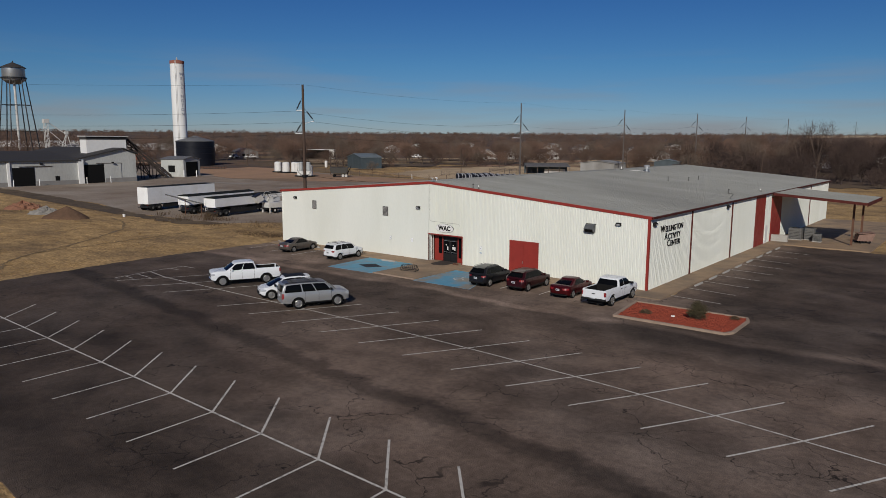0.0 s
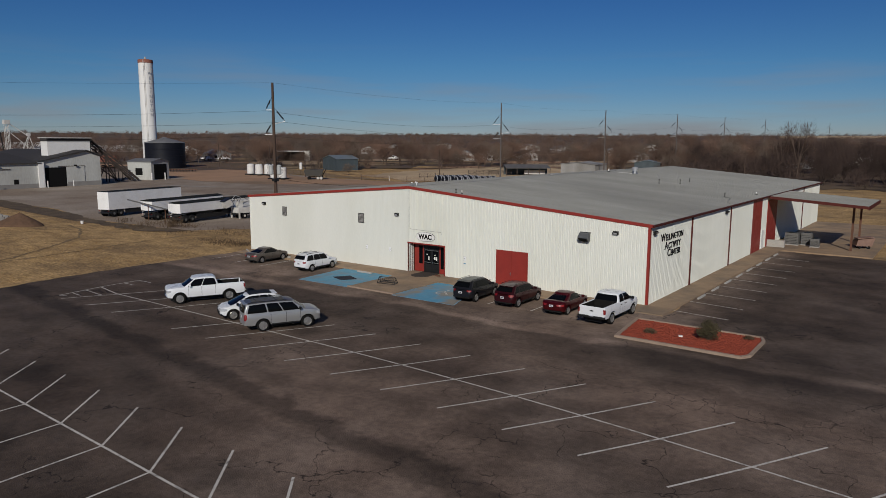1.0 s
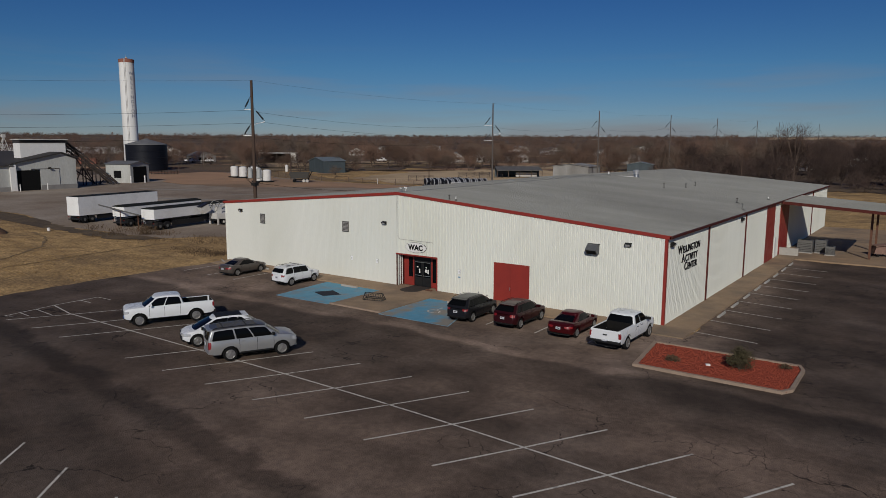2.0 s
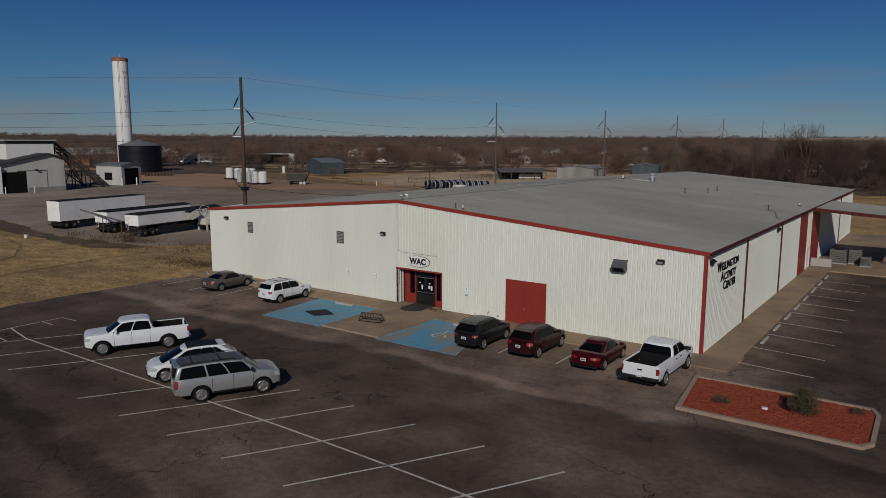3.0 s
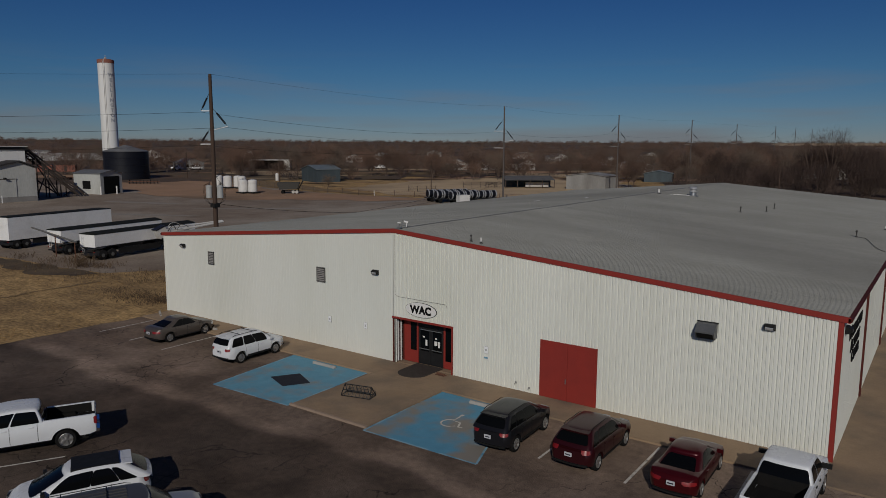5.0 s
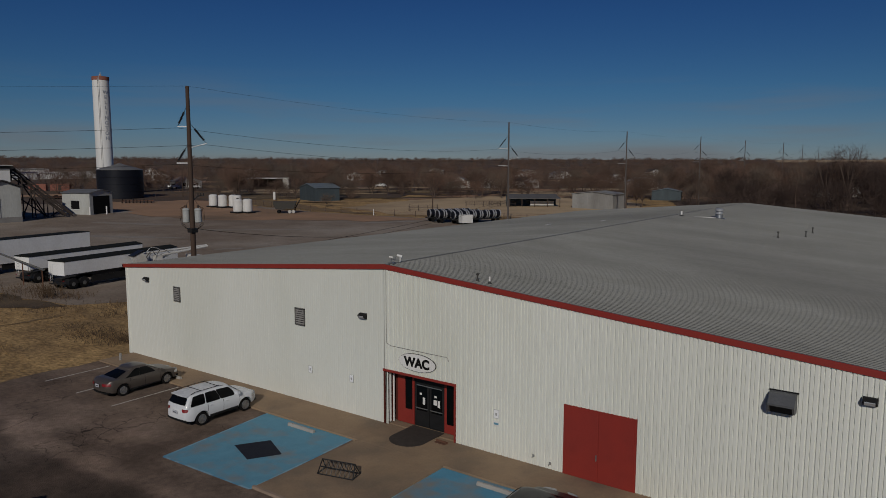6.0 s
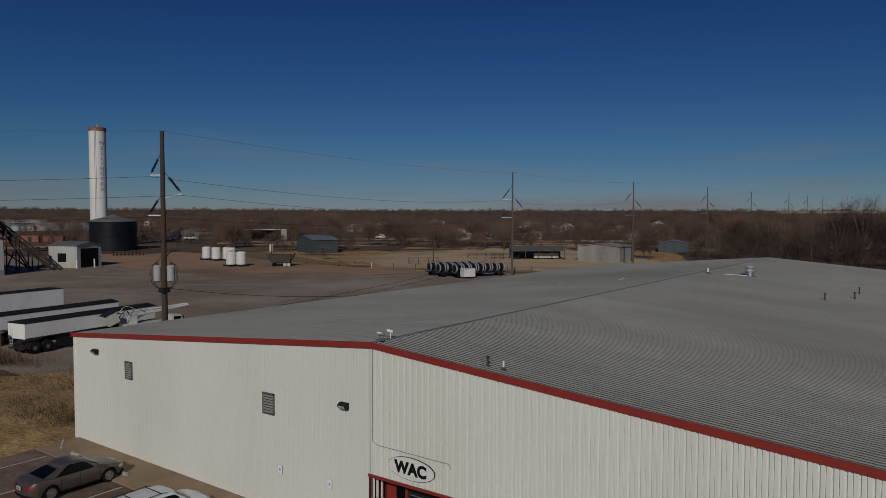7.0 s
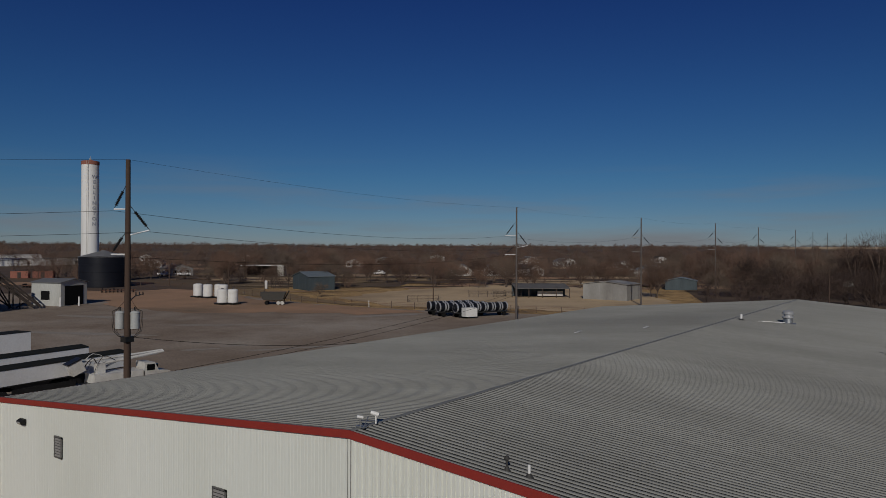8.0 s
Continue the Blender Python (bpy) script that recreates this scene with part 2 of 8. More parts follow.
M["tarp"] = pbr("black_green_tarp", (0.012, 0.014, 0.012), (0.02, 0.021, 0.019), 1, 8, 0.85, spec=0.15)
M["acpale"] = pbr("pale_grey_can", (0.42, 0.43, 0.42), (0.34, 0.35, 0.34), 2, 10, 0.5)
M["rustdark"] = pbr("dark_rusty_steel", (0.065, 0.05, 0.042), (0.045, 0.036, 0.031), 1, 8, 0.85)
M["hoop"] = pbr("bright_zinc_hoop", (0.62, 0.62, 0.62), (0.5, 0.5, 0.5), 2, 10, 0.35, 0.5)
M["poly"] = pbr("white_plastic", (0.70, 0.69, 0.66), (0.60, 0.59, 0.56), 0.8, 6, 0.5, grain=0.5)
M["cart"] = pbr("dark_green_cart", (0.035, 0.033, 0.028), (0.05, 0.045, 0.038), 1, 8, 0.6)
M["twigpale"] = pbr("pale_bare_twigs", (0.16, 0.12, 0.09), (0.11, 0.083, 0.064), 0.4, 3, 0.95, vary=0.2)
M["twigfar"] = pbr("far_bare_woods", (0.172, 0.104, 0.073), (0.078, 0.050, 0.040), 0.045, 0.4, 0.95, contrast=0.12, c3=(0.11, 0.082, 0.064), patch=0.008)
M["woodfloor"] = pbr("leaf_litter", (0.115, 0.078, 0.054), (0.075, 0.051, 0.037), 0.05, 1, 0.95, c3=(0.16, 0.115, 0.065), patch=0.012)
M["drygrass"] = pbr("dry_grass_blades", (0.42, 0.275, 0.12), (0.27, 0.175, 0.08), 0.3, 4, 0.95)
M["brickheap"] = pbr("broken_brick", (0.27, 0.125, 0.075), (0.19, 0.095, 0.06), 1.2, 5, 0.95, bump=0.6, bump_scale=6)
M["stoneheap"] = pbr("broken_stone", (0.27, 0.25, 0.225), (0.17, 0.16, 0.145), 1.2, 5, 0.95, bump=0.6, bump_scale=6)


def asphalt():
    """Worn asphalt: stains at several scales, exposed stone, branching cracks and a paler lane."""
    m = pbr("worn_asphalt", (0.130, 0.092, 0.068), (0.082, 0.058, 0.044), 0.45, 16, 0.9, bump=0.5, bump_scale=22, c3=(0.132, 0.100, 0.079), patch=0.09, spec=0.2, grain=2.2, contrast=0.22)
    nt = m.node_tree
    n, l = nt.nodes, nt.links
    b = n["Principled BSDF"]
    old = b.inputs["Base Color"].links[0].from_socket
    tc = n.new("ShaderNodeTexCoord")
    pos = tc.outputs["Object"]

    def noise(scale, detail=5.0, vec=pos):
        t = n.new("ShaderNodeTexNoise")
        t.inputs["Scale"].default_value = scale
        t.inputs["Detail"].default_value = detail
        l.new(vec, t.inputs["Vector"])
        return t

    def ramp(sock, lo, hi, a, c, smooth=False):
        r = n.new("ShaderNodeMapRange")
        if smooth:
            r.interpolation_type = "SMOOTHSTEP"
        r.inputs[1].default_value, r.inputs[2].default_value = lo, hi
        r.inputs[3].default_value, r.inputs[4].default_value = a, c
        l.new(sock, r.inputs[0])
        return r.outputs[0]

    def op(kind, a, c):
        q = n.new("ShaderNodeMath")
        q.operation = kind
        for k, v in ((0, a), (1, c)):
            if isinstance(v, float):
                q.inputs[k].default_value = v
            else:
                l.new(v, q.inputs[k])
        return q.outputs[0]

    # long sweeping stains that follow the traffic and the drainage
    mp = n.new("ShaderNodeMapping")
    mp.inputs["Scale"].default_value = (0.045, 0.15, 1)
    mp.inputs["Rotation"].default_value = (0, 0, 0.25)
    l.new(pos, mp.inputs[0])
    sweep_f = ramp(noise(1.0, 8.0, mp.outputs[0]).outputs["Fac"], 0.36, 0.66, 0.66, 1.3)
    blot = ramp(noise(0.35, 6.0).outputs["Fac"], 0.34, 0.66, 0.78, 1.24)
    dark = ramp(noise(0.16, 7.0).outputs["Fac"], 0.60, 0.68, 1.0, 0.68)
    stones = ramp(noise(3.2, 2.0).outputs["Fac"], 0.3, 0.7, 0.84, 1.16)

    def cracks(cell, warp, wobble, half, mask_scale, lo, hi, depth):
        """Thin lines between warped cells, over some stretches only."""
        w = noise(wobble, 8.0)
        add = n.new("ShaderNodeVectorMath")
        add.operation = "MULTIPLY_ADD"
        add.inputs[1].default_value = (warp, warp, 0)
        l.new(w.outputs["Color"], add.inputs[0])
        l.new(pos, add.inputs[2])
        v = n.new("ShaderNodeTexVoronoi")
        v.feature = "DISTANCE_TO_EDGE"
        v.inputs["Scale"].default_value = cell
        l.new(add.outputs[0], v.inputs["Vector"])
        line = ramp(v.outputs["Distance"], half * cell * 0.35, half * cell, depth, 1.0)
        k = noise(mask_scale, 4.0)
        where = ramp(k.outputs["Fac"], lo, hi, 0.0, 1.0)
        mm = n.new("ShaderNodeMix")
        mm.inputs[2].default_value = 1.0
        l.new(where, mm.inputs[0])
        l.new(line, mm.inputs[3])
        return mm.outputs[0]

    long_cracks = cracks(0.17, 3.6, 0.6, 0.031, 0.10, 0.46, 0.54, 0.26)
    web = cracks(0.75, 1.1, 1.5, 0.026, 0.14, 0.56, 0.61, 0.38)
    # paler gritty lane before the parked cars, darker drainage line, darker asphalt beside the building
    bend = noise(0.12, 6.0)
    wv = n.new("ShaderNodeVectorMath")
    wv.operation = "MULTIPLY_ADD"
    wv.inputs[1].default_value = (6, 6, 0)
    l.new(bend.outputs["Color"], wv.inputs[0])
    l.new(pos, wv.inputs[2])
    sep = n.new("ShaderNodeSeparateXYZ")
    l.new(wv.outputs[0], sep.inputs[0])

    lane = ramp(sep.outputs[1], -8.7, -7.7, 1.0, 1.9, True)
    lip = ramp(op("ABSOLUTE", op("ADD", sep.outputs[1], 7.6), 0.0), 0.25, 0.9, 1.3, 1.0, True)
    # west, south and far end: darker asphalt and lens-corner falloff put into the colour
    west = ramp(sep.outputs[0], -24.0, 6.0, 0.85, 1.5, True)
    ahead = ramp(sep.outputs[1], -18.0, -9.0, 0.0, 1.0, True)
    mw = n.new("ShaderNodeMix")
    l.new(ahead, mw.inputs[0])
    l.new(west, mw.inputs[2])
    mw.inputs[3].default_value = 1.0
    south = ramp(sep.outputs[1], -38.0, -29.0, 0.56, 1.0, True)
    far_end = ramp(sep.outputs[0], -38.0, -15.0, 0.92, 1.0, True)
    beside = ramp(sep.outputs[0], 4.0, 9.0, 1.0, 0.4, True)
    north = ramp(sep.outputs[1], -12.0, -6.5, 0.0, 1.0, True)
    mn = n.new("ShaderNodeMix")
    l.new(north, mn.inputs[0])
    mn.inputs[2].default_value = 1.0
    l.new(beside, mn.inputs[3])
    beside_dark = mn.outputs[0]
    # coarse dark seam along the middle of the driving lane
    psep = n.new("ShaderNodeSeparateXYZ")
    l.new(pos, psep.inputs[0])
    along = op("ADD", psep.outputs[1], op("MULTIPLY", psep.outputs[0], 0.12))
    wob = op("MULTIPLY", noise(0.35, 6.0).outputs["Fac"], 3.0)
    off_seam = op("ABSOLUTE", op("ADD", op("ADD", along, wob), 29.5), 0.0)
    rough_edge = op("ADD", off_seam, op("MULTIPLY", noise(2.2, 4.0).outputs["Fac"], -0.9))
    seam_f = ramp(rough_edge, -0.1, 0.75, 0.52, 1.0, True)
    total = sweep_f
    for f in (blot, dark, stones, long_cracks, web, lane, lip, south, far_end, mw.outputs[0], seam_f, beside_dark):
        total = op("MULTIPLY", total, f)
    x = n.new("ShaderNodeVectorMath")
    x.operation = "SCALE"
    l.new(old, x.inputs[0])
    l.new(total, x.inputs["Scale"])
    l.new(x.outputs[0], b.inputs["Base Color"])
    return m


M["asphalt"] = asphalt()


def worn_paint(name, colour, under, lo, hi, scale=5.0):
    """Traffic paint that has worn through to the asphalt in places."""
    m = pbr(name, colour, tuple(v * 0.86 for v in colour), 1.5, 30, 0.8)
    nt = m.node_tree
    n, l = nt.nodes, nt.links
    b = n["Principled BSDF"]
    old = b.inputs["Base Color"].links[0].from_socket
    tc = n.new("ShaderNodeTexCoord")
    t = n.new("ShaderNodeTexNoise")
    t.inputs["Scale"].default_value = scale
    t.inputs["Detail"].default_value = 6
    l.new(tc.outputs["Object"], t.inputs["Vector"])
    r = n.new("ShaderNodeMapRange")
    r.inputs[1].default_value, r.inputs[2].default_value = lo, hi
    l.new(t.outputs["Fac"], r.inputs[0])
    x = n.new("ShaderNodeMix")
    x.data_type = "RGBA"
    l.new(r.outputs[0], x.inputs[0])
    l.new(old, x.inputs[6])
    x.inputs[7].default_value = (*under, 1)
    l.new(x.outputs[2], b.inputs["Base Color"])
    return m


M["line"] = worn_paint("worn_white_paint", (0.60, 0.565, 0.505), (0.09, 0.08, 0.07), 0.53, 0.76, 3.0)
M["blue"] = worn_paint("worn_blue_paint", (0.135, 0.335, 0.45), (0.25, 0.235, 0.21), 0.49, 0.76, 0.8)
M["wornblue"] = worn_paint("heavily_worn_blue_paint", (0.10, 0.30, 0.44), (0.235, 0.215, 0.185), 0.44, 0.60, 0.42)
M["paleblue"] = worn_paint("worn_pale_blue_paint", (0.25, 0.42, 0.52), (0.10, 0.27, 0.40), 0.46, 0.60, 2.0)
M["navyp"] = pbr("dark_blue_paint", (0.008, 0.011, 0.022), (0.013, 0.016, 0.028), 2, 20, 0.8)


def glass(name, tint=(0.004, 0.0045, 0.005), rough=0.05):
    """Dark tinted glass."""
    m = pbr(name, tint, tint, 1, 5, rough, 0.0, spec=0.10, rough_var=0.02, grain=0.1)
    return m


M["glass"] = glass("tinted_glass", rough=0.12)


def paint(name, c, metal=0.0, rough=0.28):
    return pbr(name, c, tuple(v * 0.93 for v in c), 1.3, 12, rough, metal, spec=0.3, coat=0.16, rough_var=0.03, grain=0.12)


# ---- shapes ----
def box(bm, x0, x1, y0, y1, z0, z1):
    v = [bm.verts.new(p) for p in ((x0, y0, z0), (x1, y0, z0), (x1, y1, z0), (x0, y1, z0), (x0, y0, z1), (x1, y0, z1), (x1, y1, z1), (x0, y1, z1))]
    for f in ((3, 2, 1, 0), (4, 5, 6, 7), (0, 1, 5, 4), (1, 2, 6, 5), (2, 3, 7, 6), (3, 0, 4, 7)):
        bm.faces.new([v[i] for i in f])
    return v


def prism(bm, pts, lo, hi, axis="z"):
    """A polygon drawn out along an axis."""
    def at(p, w):
        return {"z": (p[0], p[1], w), "y": (p[0], w, p[1]), "x": (w, p[0], p[1])}[axis]
    a = [bm.verts.new(at(p, lo)) for p in pts]
    b = [bm.verts.new(at(p, hi)) for p in pts]
    n = len(pts)
    bm.faces.new(a[::-1]), bm.faces.new(b)
    for i in range(n):
        bm.faces.new((a[i], a[(i + 1) % n], b[(i + 1) % n], b[i]))
    return a + b


def tube(bm, p, q, r0, r1=None, n=8, caps=True):
    """A tapered round bar from p to q."""
    p, q = Vector(p), Vector(q)
    r1 = r0 if r1 is None else r1
    m = (q - p).to_track_quat("Z", "Y").to_matrix()
    a, b = [], []
    for i in range(n):
        w = m @ Vector((math.cos(2 * math.pi * i / n), math.sin(2 * math.pi * i / n), 0))
        a.append(bm.verts.new(p + w * r0)), b.append(bm.verts.new(q + w * r1))
    for i in range(n):
        bm.faces.new((a[i], a[(i + 1) % n], b[(i + 1) % n], b[i]))
    if caps:
        bm.faces.new(a[::-1]), bm.faces.new(b)


def sweep(bm, pts, r, n=5):
    """A continuous bar along points; r is one radius or one for each point."""
    rings = []
    for i, p in enumerate(pts):
        p = Vector(p)
        d = (Vector(pts[min(i + 1, len(pts) - 1)]) - Vector(pts[max(i - 1, 0)])).normalized()
        u = d.orthogonal().normalized() if abs(d.z) > 0.9 else d.cross(Vector((0, 0, 1))).normalized()
        w = d.cross(u)
        rr = r[i] if isinstance(r, (list, tuple)) else r
        rings.append([bm.verts.new(p + (u * math.cos(2 * math.pi * k / n) + w * math.sin(2 * math.pi * k / n)) * rr) for k in range(n)])
    for a, b in zip(rings, rings[1:]):
        for k in range(n):
            bm.faces.new((a[k], a[(k + 1) % n], b[(k + 1) % n], b[k]))
    bm.faces.new(rings[0][::-1]), bm.faces.new(rings[-1])


def lathe(bm, profile, n=24, centre=(0, 0)):
    """A turned shape from (radius, height) pairs."""
    rings = []
    for r, z in profile:
        rings.append([bm.verts.new((centre[0] + r * math.cos(2 * math.pi * i / n), centre[1] + r * math.sin(2 * math.pi * i / n), z)) for i in range(n)])
    for a, b in zip(rings, rings[1:]):
        for i in range(n):
            bm.faces.new((a[i], a[(i + 1) % n], b[(i + 1) % n], b[i]))
    bm.faces.new(rings[0][::-1]), bm.faces.new(rings[-1])


def bevel(bm, w, seg=2, angle=0.5):
    edges = [e for e in bm.edges if len(e.link_faces) == 2 and e.calc_face_angle(0) > angle]
    bmesh.ops.bevel(bm, geom=edges, offset=w, segments=seg, affect="EDGES", clamp_overlap=True)


def mesh_of(name, bm, material, smooth=0.0):
    bmesh.ops.recalc_face_normals(bm, faces=bm.faces[:])
    me = bpy.data.meshes.new(name)
    if smooth:
        for f in bm.faces:
            f.smooth = True
        for e in bm.edges:
            e.smooth = len(e.link_faces) < 2 or e.calc_face_angle(0) < smooth
    bm.to_mesh(me)
    bm.free()
    for m in (material if isinstance(material, (list, tuple)) else [material]):
        me.materials.append(m)
    return me


def part(name, bm, material, parent=None, label="", m=None, smooth=0.0):
    """Links a bmesh (or a ready mesh) as one object, under a thing or a part."""
    me = bm if isinstance(bm, bpy.types.Mesh) else mesh_of(name, bm, material, smooth)
    ob = new(name, me)
    if parent:
        ob.parent = parent
    if m is not None:
        ob.matrix_basis = m
    if label:
        ob["label"] = label
    return ob


def thing(name, m, label, category, group="", kind=""):
    """An empty at a thing's base, to hold its parts."""
    ob = new(name)
    ob.matrix_basis = m
    return tagged(ob, label, category, group, kind)


def bx(name, dims, material, parent, label="", bev=0.0, m=None):
    bm = bmesh.new()
    box(bm, *dims)
    if bev:
        bevel(bm, bev, 1)
    return part(name, bm, material, parent, label, m)


def gz(x, y):
    """Height of the land: level round the building, rising gently farther out."""
    d = min(math.hypot(x, y), 1500.0)
    return -0.06 + 0.0135 * max(0.0, d - 90.0) + 0.006 * max(0.0, d - 500.0)


def text_mesh(words, size, depth=0.01, material=None, spacing=1.0, bold=0.0):
    """Raised letters in the x-y plane, centred."""
    cu = bpy.data.curves.new("lettering", "FONT")
    cu.body, cu.size, cu.extrude, cu.align_x, cu.align_y, cu.space_character = words, size, depth, "CENTER", "CENTER", spacing
    cu.offset = bold
    ob = bpy.data.objects.new("lettering", cu)
    scene.collection.objects.link(ob)
    dg = bpy.context.evaluated_depsgraph_get()
    me = bpy.data.meshes.new_from_object(ob.evaluated_get(dg))
    bpy.data.objects.remove(ob)
    me.materials.clear()
    me.materials.append(material)
    return me


# ---- ground ----
def land():
    bm = bmesh.new()
    radii = [45, 90, 130, 180, 215, 260, 350, 500, 700, 1000, 1250, 1500, 1900, 2600, 3600, 4800]
    n = 96
    rings = []
    for r in radii:
        rings.append([bm.verts.new((r * math.cos(2 * math.pi * i / n), r * math.sin(2 * math.pi * i / n), gz(r, 0))) for i in range(n)])
    c = bm.verts.new((0, 0, gz(0, 0)))
    for i in range(n):
        bm.faces.new((c, rings[0][i], rings[0][(i + 1) % n]))
    for a, b in zip(rings, rings[1:]):
        for i in range(n):
            bm.faces.new((a[i], a[(i + 1) % n], b[(i + 1) % n], b[i]))
    return tagged(part("ground", bm, M["grass"]), "dry tan winter grass on level open land", "ground", kind="structure")


land()


def sheet(name, pts, top, material, label, category, jag=0.0, step=2.0, thick=0.05, seed=1):
    """A slab of ground cover with an uneven edge."""
    rnd = random.Random(seed)
    out = []
    for (ax, ay), (b_x, b_y) in zip(pts, pts[1:] + pts[:1]):
        d = math.hypot(b_x - ax, b_y - ay)
        k = max(1, int(d / step)) if jag else 1
        for i in range(k):
            f = i / k
            o = rnd.uniform(-jag, jag) if i else 0
            out.append((ax + (b_x - ax) * f + o * (b_y - ay) / d, ay + (b_y - ay) * f - o * (b_x - ax) / d))
    bm = bmesh.new()
    prism(bm, out, top - thick, top)
    return tagged(part(name, bm, material), label, category, kind="structure")


def drape(name, pts, off, material, label, category, jag=1.0, step=4.0, seed=1):
    """Ground cover that follows the land, with an uneven edge."""
    rnd = random.Random(seed)
    out = []
    for (ax, ay), (b_x, b_y) in zip(pts, pts[1:] + pts[:1]):
        d = math.hypot(b_x - ax, b_y - ay)
        k = max(1, int(d / step))
        for i in range(k):
            f = i / k
            o = rnd.uniform(-jag, jag)
            out.append((ax + (b_x - ax) * f + o * (b_y - ay) / d, ay + (b_y - ay) * f - o * (b_x - ax) / d))
    bm = bmesh.new()
    bm.faces.new([bm.verts.new((x, y, 0)) for x, y in out])
    bmesh.ops.triangulate(bm, faces=bm.faces[:])
    for _ in range(6):
        long = [e for e in bm.edges if e.calc_length() > 14]
        if not long:
            break
        bmesh.ops.subdivide_edges(bm, edges=long, cuts=1)
        bmesh.ops.triangulate(bm, faces=[f for f in bm.faces if len(f.verts) > 3])
    for v in bm.verts:
        v.co.z = gz(v.co.x, v.co.y) + off
    return tagged(part(name, bm, material), label, category, kind="structure")


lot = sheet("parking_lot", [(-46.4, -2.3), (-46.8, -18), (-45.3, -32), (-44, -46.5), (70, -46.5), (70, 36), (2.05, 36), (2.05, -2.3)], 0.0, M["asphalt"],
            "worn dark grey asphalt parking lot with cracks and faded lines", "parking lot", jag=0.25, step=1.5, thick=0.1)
drape("gravel_yard", [(-47.5, 16), (-60, 14.5), (-67, 5.5), (-88, 4.5), (-105, 6.5), (-125, 8), (-150, 8.5), (-260, 2), (-300, 60), (-240, 95), (-223, 107), (-199, 114), (-157, 105), (-137, 101.5), (-116, 102), (-100, 106), (-75, 115), (-47.5, 122)], 0.025, M["gravel"],
      "pale grey gravel yard beside the metal building", "gravel yard", seed=2)
drape("dirt_yard", [(-195, 74), (-153, 69), (-135, 70), (-124, 82), (-107, 90), (-98, 103), (-116, 101), (-137, 100), (-157, 103), (-199, 112), (-225, 105), (-240, 92)], 0.06, M["dirt"],
      "bare reddish tan dirt at the edge of the gravel yard", "dirt", jag=2.0, seed=3)
drape("straw_field", [(-140, 116), (-115, 109.5), (-75, 124), (-60, 150), (-90, 200), (-136, 199), (-146, 157)], 0.04, M["field"],
      "pale straw field behind the fence", "field", jag=2.0, seed=4)
drape("dirt_verge", [(-66.6, 5.3), (-88, 4.4), (-105, 6.4), (-125, 7.9), (-150, 8.4), (-260, 1.9), (-260, -0.6), (-150, 6.0), (-125, 5.6), (-105.5, 4.0), (-88, 1.8), (-73, 1.4), (-69, 2.6)], 0.045, M["soil"],
      "dark bare soil strip along the edge of the grass", "soil", jag=0.55, step=1.1, seed=5)


drape("brown_verge", [(-205, 120), (-185, 113), (-160, 107), (-138, 104.5), (-118, 106), (-118, 108), (-140, 112), (-160, 119), (-182, 126), (-203, 131)], 0.055, M["soilgrass"],
      "trampled brown grass strip along the fence", "grass", jag=1.5, seed=8)
drape("brown_bank", [(-146, 157), (-136, 199), (-90, 200), (-84, 204), (-92, 212), (-140, 212), (-153, 188), (-156, 160)], 0.055, M["dirt"],
      "bare brown bank behind the straw field", "bank", jag=2.0, seed=9)


for i, (px, py, along, across, turn) in enumerate(((-91.0, 42.5, 2.6, 0.7, 62), (-90.5, 47.5, 2.0, 0.6, 60), (-101, 92, 9.0, 1.3, 60), (-112, 62, 12.0, 0.9, 42), (-120, 40, 14.0, 1.2, 30), (-82, 52, 8.0, 0.7, 62), (-140, 55, 10.0, 1.5, 25))):
    ca, sa = math.cos(radians(turn)), math.sin(radians(turn))
    ring = []
    for k in range(20):
        a = 2 * math.pi * k / 20
        u, w = along * math.cos(a), across * math.sin(a)
        ring.append((px + u * ca - w * sa, py + u * sa + w * ca))
    drape("gravel_streak", ring, 0.05, M["palegravel"], "pale streak of fresh crushed gravel", "gravel", jag=0.35, step=1.5, seed=60 + i)


def track(pts, w, seed):
    """A worn path through the grass, uneven in width."""
    rnd = random.Random(seed)
    line = []
    for (ax, ay), (qx, qy) in zip(pts, pts[1:]):
        k = max(2, int(math.hypot(qx - ax, qy - ay) / 0.8))
        line += [(ax + (qx - ax) * i / k + rnd.gauss(0, 0.12), ay + (qy - ay) * i / k + rnd.gauss(0, 0.12)) for i in range(k)]
    bm = bmesh.new()
    prev = None
    for i, (x, y) in enumerate(line):
        a, b = Vector(line[max(0, i - 1)]), Vector(line[min(len(line) - 1, i + 1)])
        d = (b - a).normalized()
        o = Vector((-d.y, d.x)) * w * rnd.uniform(0.3, 1.2)
        row = [bm.verts.new((x + k * o.x, y + k * o.y, gz(x, y) + 0.035)) for k in (-1, 1)]
        if prev:
            bm.faces.new((prev[0], prev[1], row[1], row[0]))
        prev = row
    tagged(part("grass_track", bm, M["soilgrass"]), "thin worn brown track through dry grass", "track", kind="structure")


track([(-51, -30), (-55.9, -27.7), (-59.4, -23.6), (-61.4, -19.8), (-66.5, -13.5), (-72.3, -7.2), (-80, -3), (-88, -1)], 0.2, 11)
track([(-59.4, -23.6), (-60.9, -14.1), (-62.9, -1.4), (-63.1, 4)], 0.16, 12)

